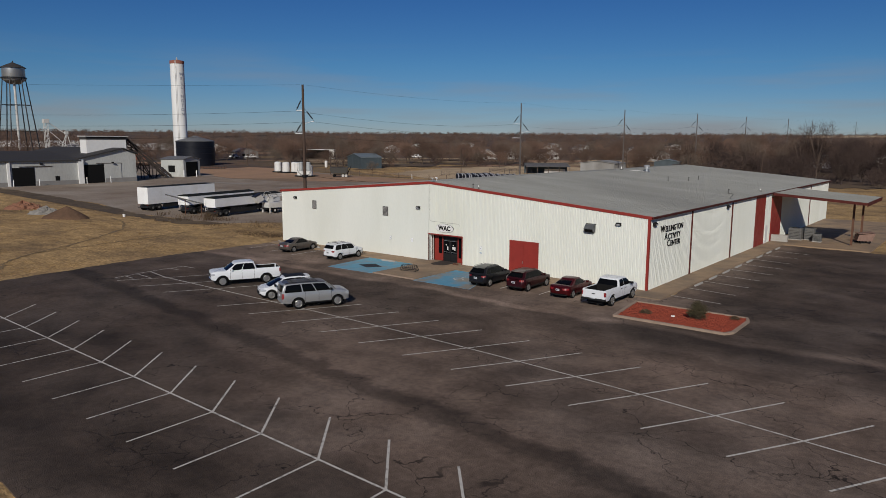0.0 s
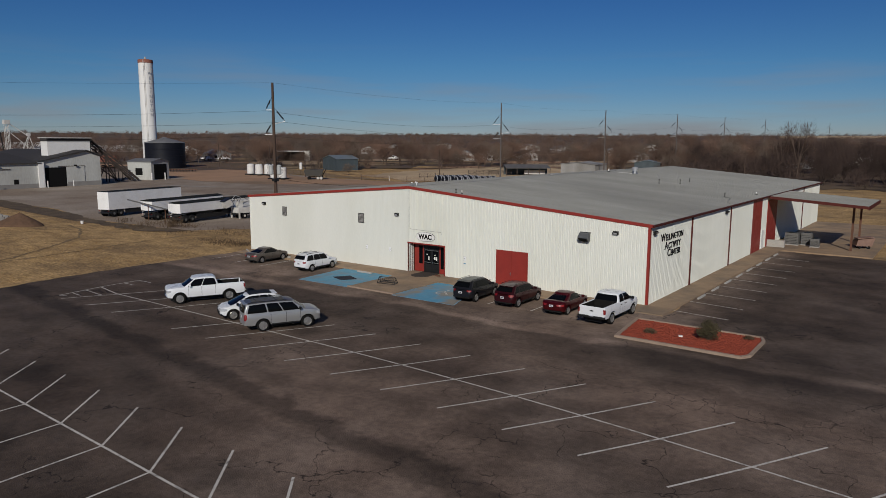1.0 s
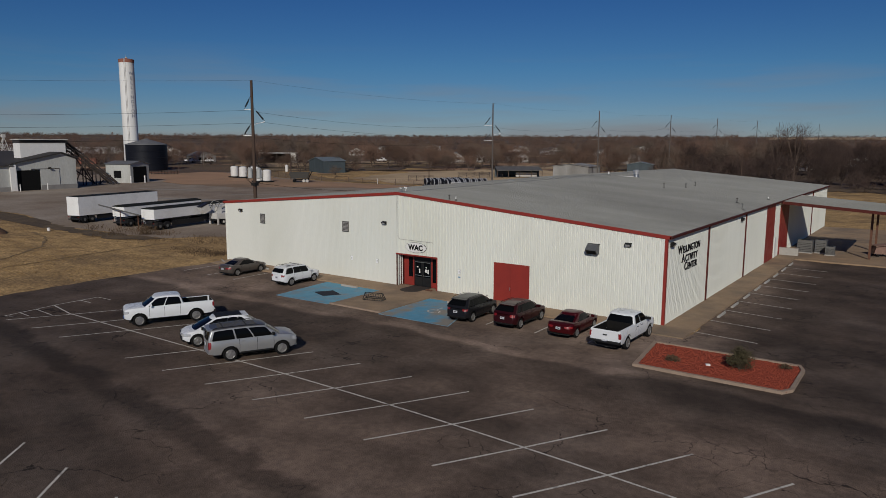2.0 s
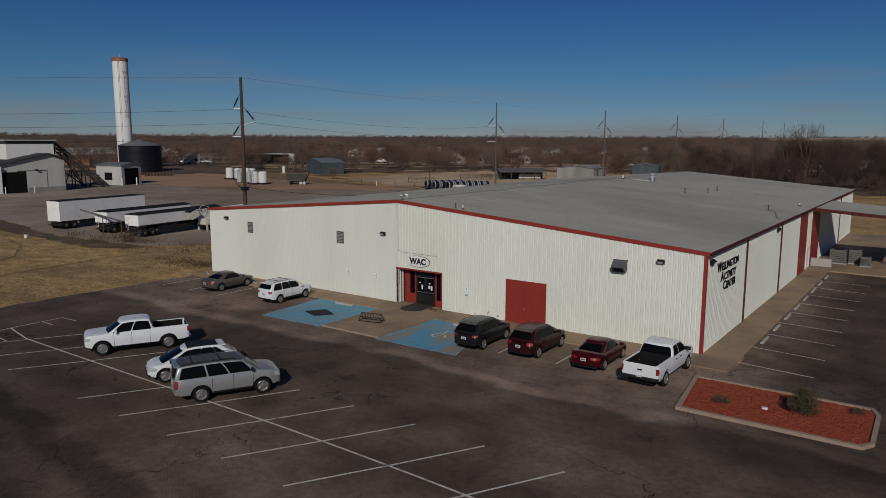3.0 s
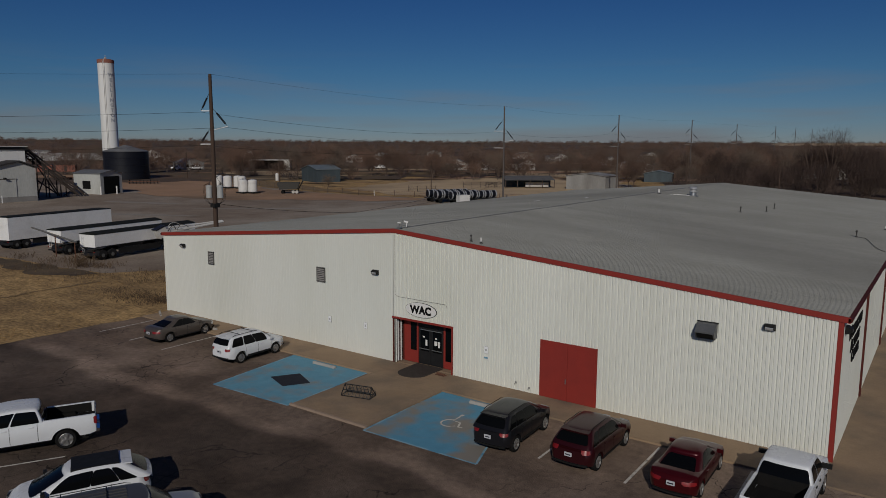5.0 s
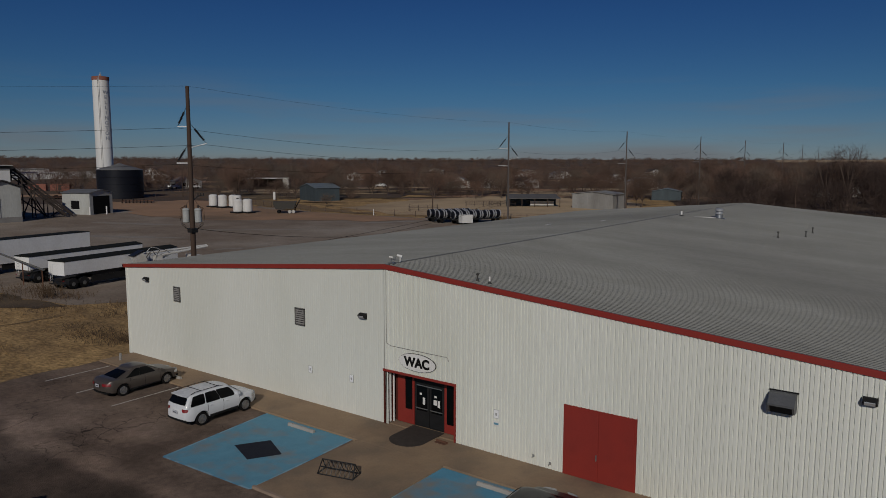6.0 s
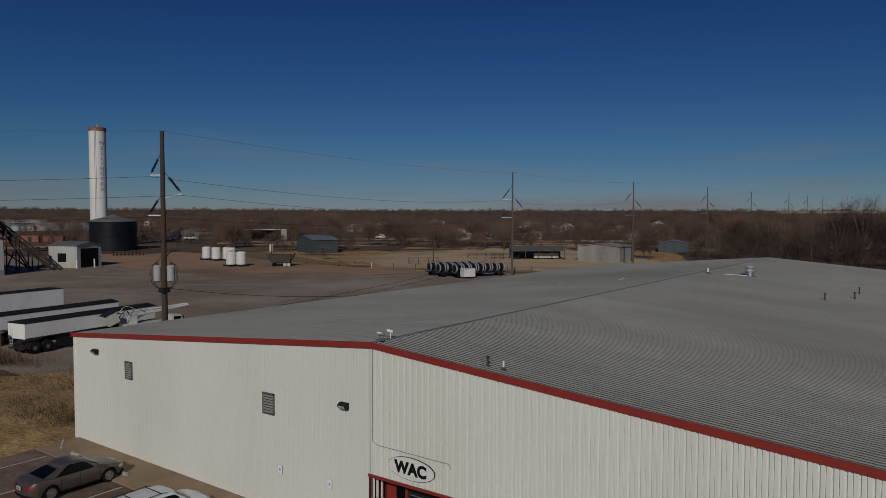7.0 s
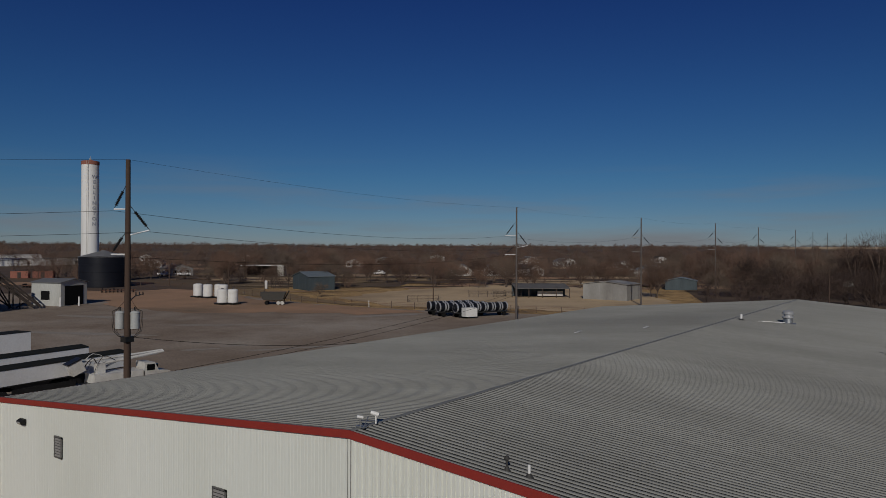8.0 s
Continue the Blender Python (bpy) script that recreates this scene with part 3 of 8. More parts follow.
# painted lines
def stripe(pts, w=0.12, z=0.004, name="painted_line", mat=None):
    bm = bmesh.new()
    left, right = [], []
    for i, p in enumerate(pts):
        a, b = Vector(pts[max(0, i - 1)]), Vector(pts[min(len(pts) - 1, i + 1)])
        d = (b - a).normalized()
        o = Vector((-d.y, d.x)) * w / 2
        left.append(bm.verts.new((p[0] + o.x, p[1] + o.y, z)))
        right.append(bm.verts.new((p[0] - o.x, p[1] - o.y, z)))
    for i in range(len(pts) - 1):
        bm.faces.new((left[i], right[i], right[i + 1], left[i + 1]))
    return part(name, bm, mat or M["line"], lot)


PITCH = 3.75


def row_y(x):
    """Line of the middle row, which bends slightly towards the street."""
    return -22.0 - 0.0031 * max(0.0, x + 14) ** 2 * 0.72


stripe([(-39.5, -21.4)] + [(x, row_y(x)) for x in range(-36, 60, 4)], 0.11, 0.009)
for i in range(-7, 13):
    x = i * PITCH + 1.85
    if x < -24 or x > 45:
        continue
    stripe([(x - 2.05, row_y(x) - 3.55), (x, row_y(x)), (x + 2.05, row_y(x) + 3.75)], 0.105)
for i in (-8, -9, -10):
    x = i * PITCH + 1.85
    stripe([(x - 2.05, row_y(x) - 3.55), (x, row_y(x)), (x + 2.05, row_y(x) + 3.75)], 0.105)
# hatched box closing the end of the row
stripe([(-39.0, -25.1), (-39.3, -23.0), (-39.6, -21.4), (-39.7, -17.9)], 0.10)
for (ax, ay), (qx, qy) in (((-39.7, -17.9), (-37.9, -17.8)), ((-39.6, -19.3), (-38.2, -19.3)), ((-39.3, -22.8), (-36.4, -23.0)), ((-39.2, -24.0), (-37.6, -24.1)), ((-39.0, -25.1), (-38.4, -24.8))):
    stripe([(ax, ay), ((ax + qx) / 2, (ay + qy) / 2), (qx, qy)], 0.085, 0.0065)
stripe([(x, -37.5 - 0.03 * (x + 14)) for x in range(-42, 60, 6)], 0.11, 0.009)
for i in range(-8, 12):
    x = -1.2 + i * 3.7
    y = -37.5 - 0.03 * (x + 14)
    stripe([(x, y), (x - 2.8, y + 3.2)], 0.105)
    stripe([(x + 0.1, y - 4.1), (x, y)], 0.105, 0.0065)
for x in (-44.6, -40.85, -37.1, -10.0, -6.25, -2.45):
    stripe([(x, -6.7), (x, -2.6)], 0.105)
for i in range(9):
    stripe([(1.95, -0.1 + 3.83 * i), (6.15, -0.6 + 3.83 * i)], 0.105)


# ---- the metal building ----
W, L, EAVE, RIDGE = 46.6, 73.0, 6.2, 8.12     # width along x (to -W), depth along y
XR = -W / 2


def roof_z(x):
    return RIDGE - (RIDGE - EAVE) * abs(x - XR) / (W / 2)


def ribbed(x0, x1, top0, top1, depth=0.042, pitch=0.3048, zb=0.0):
    """Rolled panel in x-z, its broad ribs towards -y parted by narrow grooves, its top sloping from top0 to top1."""
    bm = bmesh.new()
    prof = []
    k = max(1, round((x1 - x0) / pitch))
    p = (x1 - x0) / k
    hi_ = 0.008 + depth
    for i in range(k):
        a = x0 + i * p
        prof += [(a, 0.008), (a + 0.034, 0.008), (a + 0.05, hi_ * 0.8), (a + 0.06, hi_), (a + p * 0.47, hi_), (a + p * 0.49, hi_ - depth * 0.75), (a + p * 0.58, hi_ - depth * 0.75), (a + p * 0.605, hi_), (a + p - 0.024, hi_), (a + p - 0.014, hi_ * 0.8)]
    prof.append((x1, 0.008))

    def top(x):
        return top0 + (top1 - top0) * (x - x0) / (x1 - x0)
    lo = [bm.verts.new((x, -d, zb)) for x, d in prof]
    hi = [bm.verts.new((x, -d, top(x))) for x, d in prof]
    for i in range(len(prof) - 1):
        bm.faces.new((lo[i], lo[i + 1], hi[i + 1], hi[i]))
    return bm


def wall_core(name, pts, lo, hi, axis, label):
    bm = bmesh.new()
    prism(bm, pts, lo, hi, axis)
    return tagged(part(name, bm, M["wall"]), label, "wall", kind="structure")


# front gable wall with its two openings
ENTRY = (-23.36, -19.05, 2.85)
bm = bmesh.new()
prism(bm, [(-W + 0.05, 0), (ENTRY[0], 0), (ENTRY[0], roof_z(ENTRY[0]) - 0.1), (-W + 0.05, EAVE - 0.1)], 0.03, 0.22, "y")
prism(bm, [(ENTRY[1], 0), (-0.05, 0), (-0.05, EAVE - 0.1), (ENTRY[1], roof_z(ENTRY[1]) - 0.1)], 0.03, 0.22, "y")
prism(bm, [(ENTRY[0], ENTRY[2]), (ENTRY[1], ENTRY[2]), (ENTRY[1], roof_z(ENTRY[1]) - 0.1), (XR + 0.3, RIDGE - 0.12), (ENTRY[0], roof_z(ENTRY[0]) - 0.1)], 0.03, 0.22, "y")
wall_south = tagged(part("wall_south", bm, M["wall"]), "white ribbed metal gable wall with a red entrance", "wall", kind="structure")
side_e = wall_core("wall_east", [(0.2, 0), (L, 0), (L, EAVE - 0.1), (0.2, EAVE - 0.1)], -0.2, -0.02, "x", "white ribbed metal side wall with red downspouts")
side_w = wall_core("wall_west", [(0.2, 0), (L, 0), (L, EAVE - 0.1), (0.2, EAVE - 0.1)], -W + 0.02, -W + 0.2, "x", "white ribbed metal side wall")
bm = bmesh.new()
prism(bm, [(-W, 0), (0, 0), (0, EAVE - 0.1), (XR, RIDGE - 0.12), (-W, EAVE - 0.1)], L - 0.2, L, "y")
tagged(part("wall_north", bm, M["wall"]), "white metal end wall", "wall", kind="structure")
floor = bx("floor", (-W + 0.2, -0.2, 0.2, L - 0.2, -0.05, 0.06), M["concrete"], None)
tagged(floor, "bare concrete floor inside the hall", "floor", kind="structure")

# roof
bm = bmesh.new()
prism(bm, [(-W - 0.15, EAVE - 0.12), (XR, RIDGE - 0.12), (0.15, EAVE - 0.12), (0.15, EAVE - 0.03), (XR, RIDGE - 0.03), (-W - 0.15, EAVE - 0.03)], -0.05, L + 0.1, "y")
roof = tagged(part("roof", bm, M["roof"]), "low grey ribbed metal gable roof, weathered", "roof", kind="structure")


def roof_panel(side, width=0.9144):
    """One sheet from ridge to eave with four raised ribs along the slope."""
    bm = bmesh.new()
    prof, p, d = [(0, 0)], width / 4, 0.030
    for i in range(4):
        a = i * p
        prof += [(a + p * 0.27, 0), (a + p * 0.36, d), (a + p * 0.64, d), (a + p * 0.73, 0), (a + p, 0)]
    xa, za, xb, zb = XR, RIDGE, (0.2 if side > 0 else -W - 0.2), EAVE - 0.015
    up = [bm.verts.new((xa, y, za + h)) for y, h in prof]
    dn = [bm.verts.new((xb, y, zb + h)) for y, h in prof]
    for i in range(len(prof) - 1):
        f = bm.faces.new((up[i], up[i + 1], dn[i + 1], dn[i]))
        # rib faces take the paler tone that carries the sun
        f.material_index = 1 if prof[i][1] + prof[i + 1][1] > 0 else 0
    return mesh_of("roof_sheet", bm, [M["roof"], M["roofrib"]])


for side in (1, -1):
    me = roof_panel(side)
    k = int((L + 0.2) / 0.9144)
    for i in range(k + 1):
        part("roof_sheet", me, None, roof, m=Matrix.Translation((0, -0.05 + i * (L + 0.15 - 0.9144) / k, 0)))
# folded ridge cap, in lengths
cap = bmesh.new()
prism(cap, [(-0.11, 0.024), (-0.10, 0.032), (0, 0.042), (0.10, 0.032), (0.11, 0.024), (0, 0.03)], 0, 3.05, "y")
cap_mesh = mesh_of("ridge_cap", cap, M["ridge"])
for i in range(24):
    part("ridge_cap", cap_mesh, None, roof, "dull folded ridge cap" if i == 0 else "", m=Matrix.Translation((XR, -0.05 + 3.05 * i, RIDGE - 0.005 + (0.006 if i % 2 else 0.0))))
# wall panels
PW = 0.9144
SEAM = -23.2
for a0, a1 in ((-W + 0.1, SEAM), (SEAM, ENTRY[0]), (ENTRY[1], -13.45), (-10.4, -0.12)):
    k = max(1, round((a1 - a0) / PW))
    for i in range(k):
        a, b = a0 + (a1 - a0) * i / k, a0 + (a1 - a0) * (i + 1) / k
        # the older half of the gable has flatter sheets
        part("wall_panel", ribbed(a, b, roof_z(a) - 0.1, roof_z(b) - 0.1, 0.004 if b <= SEAM + 0.01 else 0.042, zb=0.02), M["wall"], wall_south)
for a0, a1, zb in ((ENTRY[0], ENTRY[1], ENTRY[2]), (-13.45, -10.4, 3.05)):
    k = round((a1 - a0) / PW)
    for i in range(k):
        a, b = a0 + (a1 - a0) * i / k, a0 + (a1 - a0) * (i + 1) / k
        part("wall_panel", ribbed(a, b, roof_z(a) - 0.1, roof_z(b) - 0.1, zb=zb), M["wall"], wall_south)
east = mesh_of("wall_panel", ribbed(0, PW, EAVE - 0.1, EAVE - 0.1, zb=0.02), M["wall"])
for y0, y1 in ((0.15, 31.0), (35.2, 37.9), (43.2, 72.9)):
    k = round((y1 - y0) / PW)
    for i in range(k):
        part("wall_panel", east, None, side_e, m=pose(0, y0 + i * (y1 - y0) / k, 0, 0, 0, 90) @ Matrix.Diagonal(((y1 - y0) / k / PW, 1, 1, 1)))
for i in range(80):
    part("wall_panel", east, None, side_w, m=pose(-W, 72.9 - i * 72.7 / 80, 0, 0, 0, -90) @ Matrix.Diagonal((72.7 / 80 / PW, 1, 1, 1)))

# trim
trim = thing("trim", Matrix(), "red painted metal trim along roof edges and corners", "trim", kind="structure")
for s in (1, -1):
    xe = 0.28 if s > 0 else -W - 0.28
    bm = bmesh.new()
    prism(bm, [(XR, RIDGE + 0.05), (xe, EAVE + 0.03), (xe, EAVE - 0.21), (XR, RIDGE - 0.19)], -0.10, -0.05, "y")
    bevel(bm, 0.022, 2)
    part("rake_trim", bm, M["red"], trim)
    bm = bmesh.new()
    x = 0.2 if s > 0 else -W - 0.2
    prism(bm, [(x, EAVE - 0.02), (x + s * 0.16, EAVE - 0.02), (x + s * 0.13, EAVE - 0.17), (x, EAVE - 0.17)], -0.1, L + 0.1, "y")
    part("gutter", bm, M["darkred"], trim, "dark brown-red eave gutter")
bx("corner_trim", (-0.13, 0.06, -0.06, 0.15, 0.02, EAVE - 0.15), M["red"], trim, bev=0.02)
bx("corner_trim", (-W - 0.05, -W + 0.12, -0.05, 0.2, 0.02, EAVE - 0.2), M["wall"], trim, "white corner trim", bev=0.02)
for y in (9.73, 21.9, 59.6):
    bx("downspout", (0.03, 0.15, y - 0.08, y + 0.08, 0.1, EAVE - 0.1), M["darkred"], trim, bev=0.02)
bm = bmesh.new()
box(bm, 0.0, 0.05, 31.0, 35.2, 0.05, EAVE - 0.15)
part("red_wall_sheet", bm, M["red"], side_e, "tall red metal sheet on the side wall")

# sidewalk
walk_top = 0.09
bm = bmesh.new()
prism(bm, [(-46.2, -2.45), (2.1, -2.45), (2.1, 37.0), (-0.0, 37.0), (-0.0, 0.0), (-46.2, 0.0)], -0.1, walk_top)
prism(bm, [(-23.0, -8.5), (-18.0, -8.5), (-18.0, -2.4), (-23.0, -2.4)], -0.1, walk_top - 0.003)
tagged(part("pavement", bm, M["concrete"]), "buff concrete sidewalk along the building", "pavement", kind="structure")


# ---- on the building ----
# entrance: recess with red cheeks and panels, two black doors
ent = thing("entrance", Matrix(), "recessed red entrance with two black glazed doors", "entrance", kind="structure")
ex0, ex1, ez = ENTRY
D = 0.75
# soffit, back wall and left cheek take the darker red
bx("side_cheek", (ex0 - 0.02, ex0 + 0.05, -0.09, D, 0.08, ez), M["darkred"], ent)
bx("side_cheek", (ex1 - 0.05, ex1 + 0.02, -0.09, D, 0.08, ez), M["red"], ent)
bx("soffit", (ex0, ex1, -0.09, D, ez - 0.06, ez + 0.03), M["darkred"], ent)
bx("head_trim", (ex0 - 0.06, ex1 + 0.06, -0.11, -0.05, ez - 0.05, ez + 0.06), M["red"], ent)
for i, (a, b) in enumerate(((ex0 + 0.06, ex0 + 0.14), (ex0 + 0.19, ex0 + 0.25))):
    bx("white_jamb", (a, b, 0.25 + i * 0.14, 0.32 + i * 0.14, 0.1, ez - 0.1), M["white"], ent, "white painted jamb")
bx("door_panel", (ex0 + 0.3, -22.0, D - 0.12, D, 0.1, ez - 0.06), M["red"], ent, "red painted panel beside the doors")
bx("door_panel", (-20.15, ex1 - 0.05, D - 0.12, D, 0.1, ez - 0.06), M["red"], ent, "red painted panel beside the doors")
bx("sidelight", (-22.55, -22.12, D - 0.135, D - 0.11, 0.85, 2.55), M["glass"], ent, bev=0.03)
bx("sidelight", (-20.0, -19.5, D - 0.135, D - 0.11, 0.55, 2.55), M["glass"], ent, bev=0.03)
bx("transom", (-22.0, -20.15, D - 0.10, D, 2.32, ez - 0.06), M["blackmetal"], ent)
for k, (a, b) in enumerate(((-21.97, -21.09), (-21.06, -20.18))):
    d = bx("door", (a, b, D - 0.10, D - 0.03, 0.1, 2.30), M["blackmetal"], ent, "black metal door with a glass pane")
    bx("pane", (a + 0.12, b - 0.12, D - 0.108, D - 0.098, 0.9, 2.15), M["glass"], d)
    bx("push_bar", (a + 0.08, b - 0.08, D - 0.16, D - 0.12, 1.02, 1.06), M["steel"], d, "steel push bar")
    for j, (px, pz, w, h) in enumerate(((0.25, 1.35, 0.2, 0.26), (0.50, 1.25, 0.14, 0.36), (0.30, 1.72, 0.14, 0.1))):
        if k == 0 and j == 0:
            continue
        bx("notice", (a + px, a + px + w, D - 0.113, D - 0.109, pz, pz + h), M["white"], d, "white paper notice taped to the glass")
bx("closer_bar", (-21.85, -20.3, D - 0.12, D - 0.10, 2.17, 2.21), M["steel"], ent, "steel bar above the doors")
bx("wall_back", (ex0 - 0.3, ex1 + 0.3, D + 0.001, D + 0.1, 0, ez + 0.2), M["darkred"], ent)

# double red door in the wall
rd = thing("door_1", Matrix(), "red painted metal double door in the white wall", "door", kind="structure")
bx("door_frame", (-13.5, -10.35, -0.075, 0.03, 0.05, 3.1), M["red"], rd)
for a, b in ((-13.42, -11.94), (-11.91, -10.43)):
    bx("door_leaf", (a, b, -0.10, -0.05, 0.1, 3.04), M["red"], rd, bev=0.008)
bx("door_handle", (-12.02, -11.98, -0.15, -0.10, 1.0, 1.25), M["steel"], rd)

# sign with the letters WAC
sg = thing("oval_sign", pose(-21.25, -0.06, 3.55, 90), "white oval sign with black letters WAC over the entrance", "sign")
bm = bmesh.new()
tube(bm, (0, 0, 0), (0, 0, 0.05), 1.0, 1.0, 48)
bmesh.ops.scale(bm, vec=(1.13, 0.435, 1), verts=bm.verts)
part("sign_rim", bm, M["blackmetal"], sg)
bm = bmesh.new()
tube(bm, (0, 0, 0.03), (0, 0, 0.062), 1.0, 1.0, 48)
bmesh.ops.scale(bm, vec=(1.11, 0.42, 1), verts=bm.verts)
part("sign_face", bm, M["white"], sg)
me = text_mesh("WAC", 0.62, 0.012, M["seam"], 1.02, 0.03)
part("letters", me, None, sg, "bold black letters", m=pose(0, -0.02, 0.065))

# side lettering: three lines
for words, size, y, z in (("WELLINGTON", 0.70, 4.85, 4.86), ("ACTIVITY", 0.68, 5.05, 4.16), ("CENTER", 0.68, 5.4, 3.52)):
    t = thing("wall_lettering", pose(0.06, y, z, 90, 0, 90), f"black raised letters reading {words} on the white wall", "lettering", "lines of the wall lettering")
    wide = {"WELLINGTON": 5.2, "ACTIVITY": 3.7, "CENTER": 3.0}[words]
    me = text_mesh(words[0], size * 1.22, 0.03, M["seam"], 1.0, 0.008)
    rest = text_mesh(words[1:], size, 0.03, M["seam"], 1.0, 0.008)
    w0 = max(v.co.x for v in me.vertices) - min(v.co.x for v in me.vertices)
    w1 = max(v.co.x for v in rest.vertices) - min(v.co.x for v in rest.vertices)
    k = wide / (w0 + w1 + 0.1)
    part("letters", me, None, t, m=Matrix.Translation((-wide / 2 + w0 * k / 2, 0.06, 0)) @ Matrix.Diagonal((k, 1, 1, 1)))
    part("letters", rest, None, t, m=Matrix.Translation((wide / 2 - w1 * k / 2, 0, 0)) @ Matrix.Diagonal((k, 1, 1, 1)))


def louver(x0, x1, z0, z1):
    t = thing("wall_louver", pose(x0, -0.05, z0), "grey metal louver vent in the gable wall", "vent", "wall louvers")
    w, h = x1 - x0, z1 - z0
    bx("backing", (0, w, -0.005, 0.01, 0, h), M["seam"], t)
    for a, b, c, d in ((0, w, 0, 0.05), (0, w, h - 0.05, h), (0, 0.05, 0, h), (w - 0.05, w, 0, h)):
        bx("frame_bar", (a, b, -0.05, 0.0, c, d), M["louvergrey"], t)
    n = 7
    for i in range(n):
        z = 0.07 + (h - 0.12) * i / n
        bm = bmesh.new()
        prism(bm, [(-0.045, z), (-0.035, z), (0.0, z + 0.075), (-0.01, z + 0.075)], 0.05, w - 0.05, "x")
        part("slat", bm, M["base"], t)


louver(-41.05, -40.4, 4.3, 5.25)
louver(-29.75, -29.0, 4.3, 5.25)


def wall_light(m, group="wall pack lights"):
    t = thing("wall_light", m, "dark bronze wall pack light under the eave", "light", group)
    bm = bmesh.new()
    prism(bm, [(0, 0.16), (-0.12, 0.16), (-0.28, 0.06), (-0.28, 0.0), (-0.2, -0.12), (0, -0.16)], -0.24, 0.24, "x")
    bevel(bm, 0.015, 1)
    part("housing", bm, M["trimblack"], t)
    bm = bmesh.new()
    prism(bm, [(-0.285, 0.03), (-0.29, 0.0), (-0.205, -0.125), (-0.20, -0.10)], -0.18, 0.18, "x")
    part("lens", bm, M["lamp"], t, "clear lens")


for x, z in ((-44.05, 5.42), (-24.7, 5.42), (-2.65, 5.4)):
    wall_light(pose(x, -0.045, z) @ Matrix.Scale(0.88, 4))
wall_light(pose(0.045, 0.75, 5.55, 0, 0, 90))
wall_light(pose(0.045, 20.2, 5.6, 0, 0, 90))

# exhaust hood
t = thing("exhaust_hood", pose(-5.2, -0.045, 4.9) @ Matrix.Scale(0.84, 4), "grey galvanised exhaust hood on the gable wall", "vent")
bm = bmesh.new()
prism(bm, [(0, 0.40), (-0.30, 0.36), (-0.66, 0.0), (-0.66, -0.08), (-0.42, -0.40), (0, -0.40)], -0.5, 0.5, "x")
part("hood", bm, M["hood"], t)
bx("opening", (-0.44, 0.44, -0.40, -0.05, -0.42, -0.395), M["seam"], t)
bm = bmesh.new()
prism(bm, [(-0.665, -0.09), (-0.655, -0.10), (-0.43, -0.39), (-0.44, -0.40)], -0.42, 0.42, "x")
part("mesh_screen", bm, M["seam"], t)
bx("flashing", (-0.56, 0.56, -0.05, 0.0, 0.38, 0.44), M["trimblack"], t)

# parking notices on the wall
for x, z, h in ((-28.65, 1.95, 0.5), (-25.6, 1.98, 0.5), (-16.8, 1.95, 0.5)):
    t = thing("parking_notice", pose(x, -0.05, z) @ Matrix.Scale(0.74, 4), "small white parking notice with a dark symbol", "sign", "parking notices")
    bx("border", (-0.19, 0.19, -0.012, 0.005, -h / 2 - 0.015, h / 2 + 0.015), M["acpale"], t)
    bx("plate", (-0.165, 0.165, -0.02, -0.008, -h / 2, h / 2), M["bright"], t)
    bx("symbol_bar", (-0.06, 0.06, -0.026, -0.017, -0.09, 0.08), M["acpale"], t)
t = thing("parking_notice", pose(-16.8, -0.05, 1.5), "small white parking notice with a blue bar", "sign", "parking notices")
bx("plate", (-0.16, 0.16, -0.012, 0.005, -0.11, 0.11), M["white"], t)
bx("symbol_bar", (-0.12, 0.12, -0.018, -0.011, -0.04, 0.05), M["blue"], t)
for x, z in ((-14.9, 0.5), (-14.1, 0.35)):
    t = thing("wall_tap", pose(x, -0.05, z), "small metal hose tap on the wall", "tap", "wall taps")
    bx("plate", (-0.05, 0.05, -0.02, 0, -0.05, 0.05), M["steel"], t)
    bm = bmesh.new()
    tube(bm, (0, 0, 0), (0, -0.14, -0.03), 0.025)
    part("spout", bm, M["steel"], t)

# conduit from the ridge to the sign
t = thing("conduit", Matrix(), "thin dark conduit down the gable to the sign", "conduit")
bm = bmesh.new()
tube(bm, (-23.2, -0.075, 7.9), (-23.2, -0.075, 4.25), 0.009, n=5)
tube(bm, (-23.2, -0.075, 4.25), (-22.9, -0.075, 4.14), 0.011, n=5)
tube(bm, (-22.9, -0.075, 4.14), (-19.5, -0.075, 4.1), 0.011, n=5)
tube(bm, (-19.5, -0.075, 4.1), (-19.4, -0.075, 3.92), 0.011, n=5)
part("pipe", bm, M["base"], t)

# roof fittings
def roof_vent(x, y, r, h, mat, label, cap=True):
    """Vent pipe in a flashing boot; with a cap it ends in a low rain hat on a short neck."""
    t = thing("roof_vent", pose(x, y, roof_z(x) - 0.02), label, "roof vent")
    bm = bmesh.new()
    lathe(bm, [(r * 3.2, 0.03), (r * 2.4, 0.05), (r * 1.4, 0.13), (r * 1.1, 0.15)], 16)
    part("flashing_boot", bm, M["ventdark"], t, smooth=0.5)
    bm = bmesh.new()
    lathe(bm, [(r, 0.02), (r, h)], 14)
    part("vent_pipe", bm, mat, t, smooth=0.5)
    if cap:
        bm = bmesh.new()
        lathe(bm, [(r * 0.9, h - 0.02), (r * 2.3, h - 0.01), (r * 2.3, h + 0.02), (r * 1.2, h + 0.07), (r * 0.2, h + 0.09)], 14)
        part("cap", bm, mat, t, smooth=0.5)


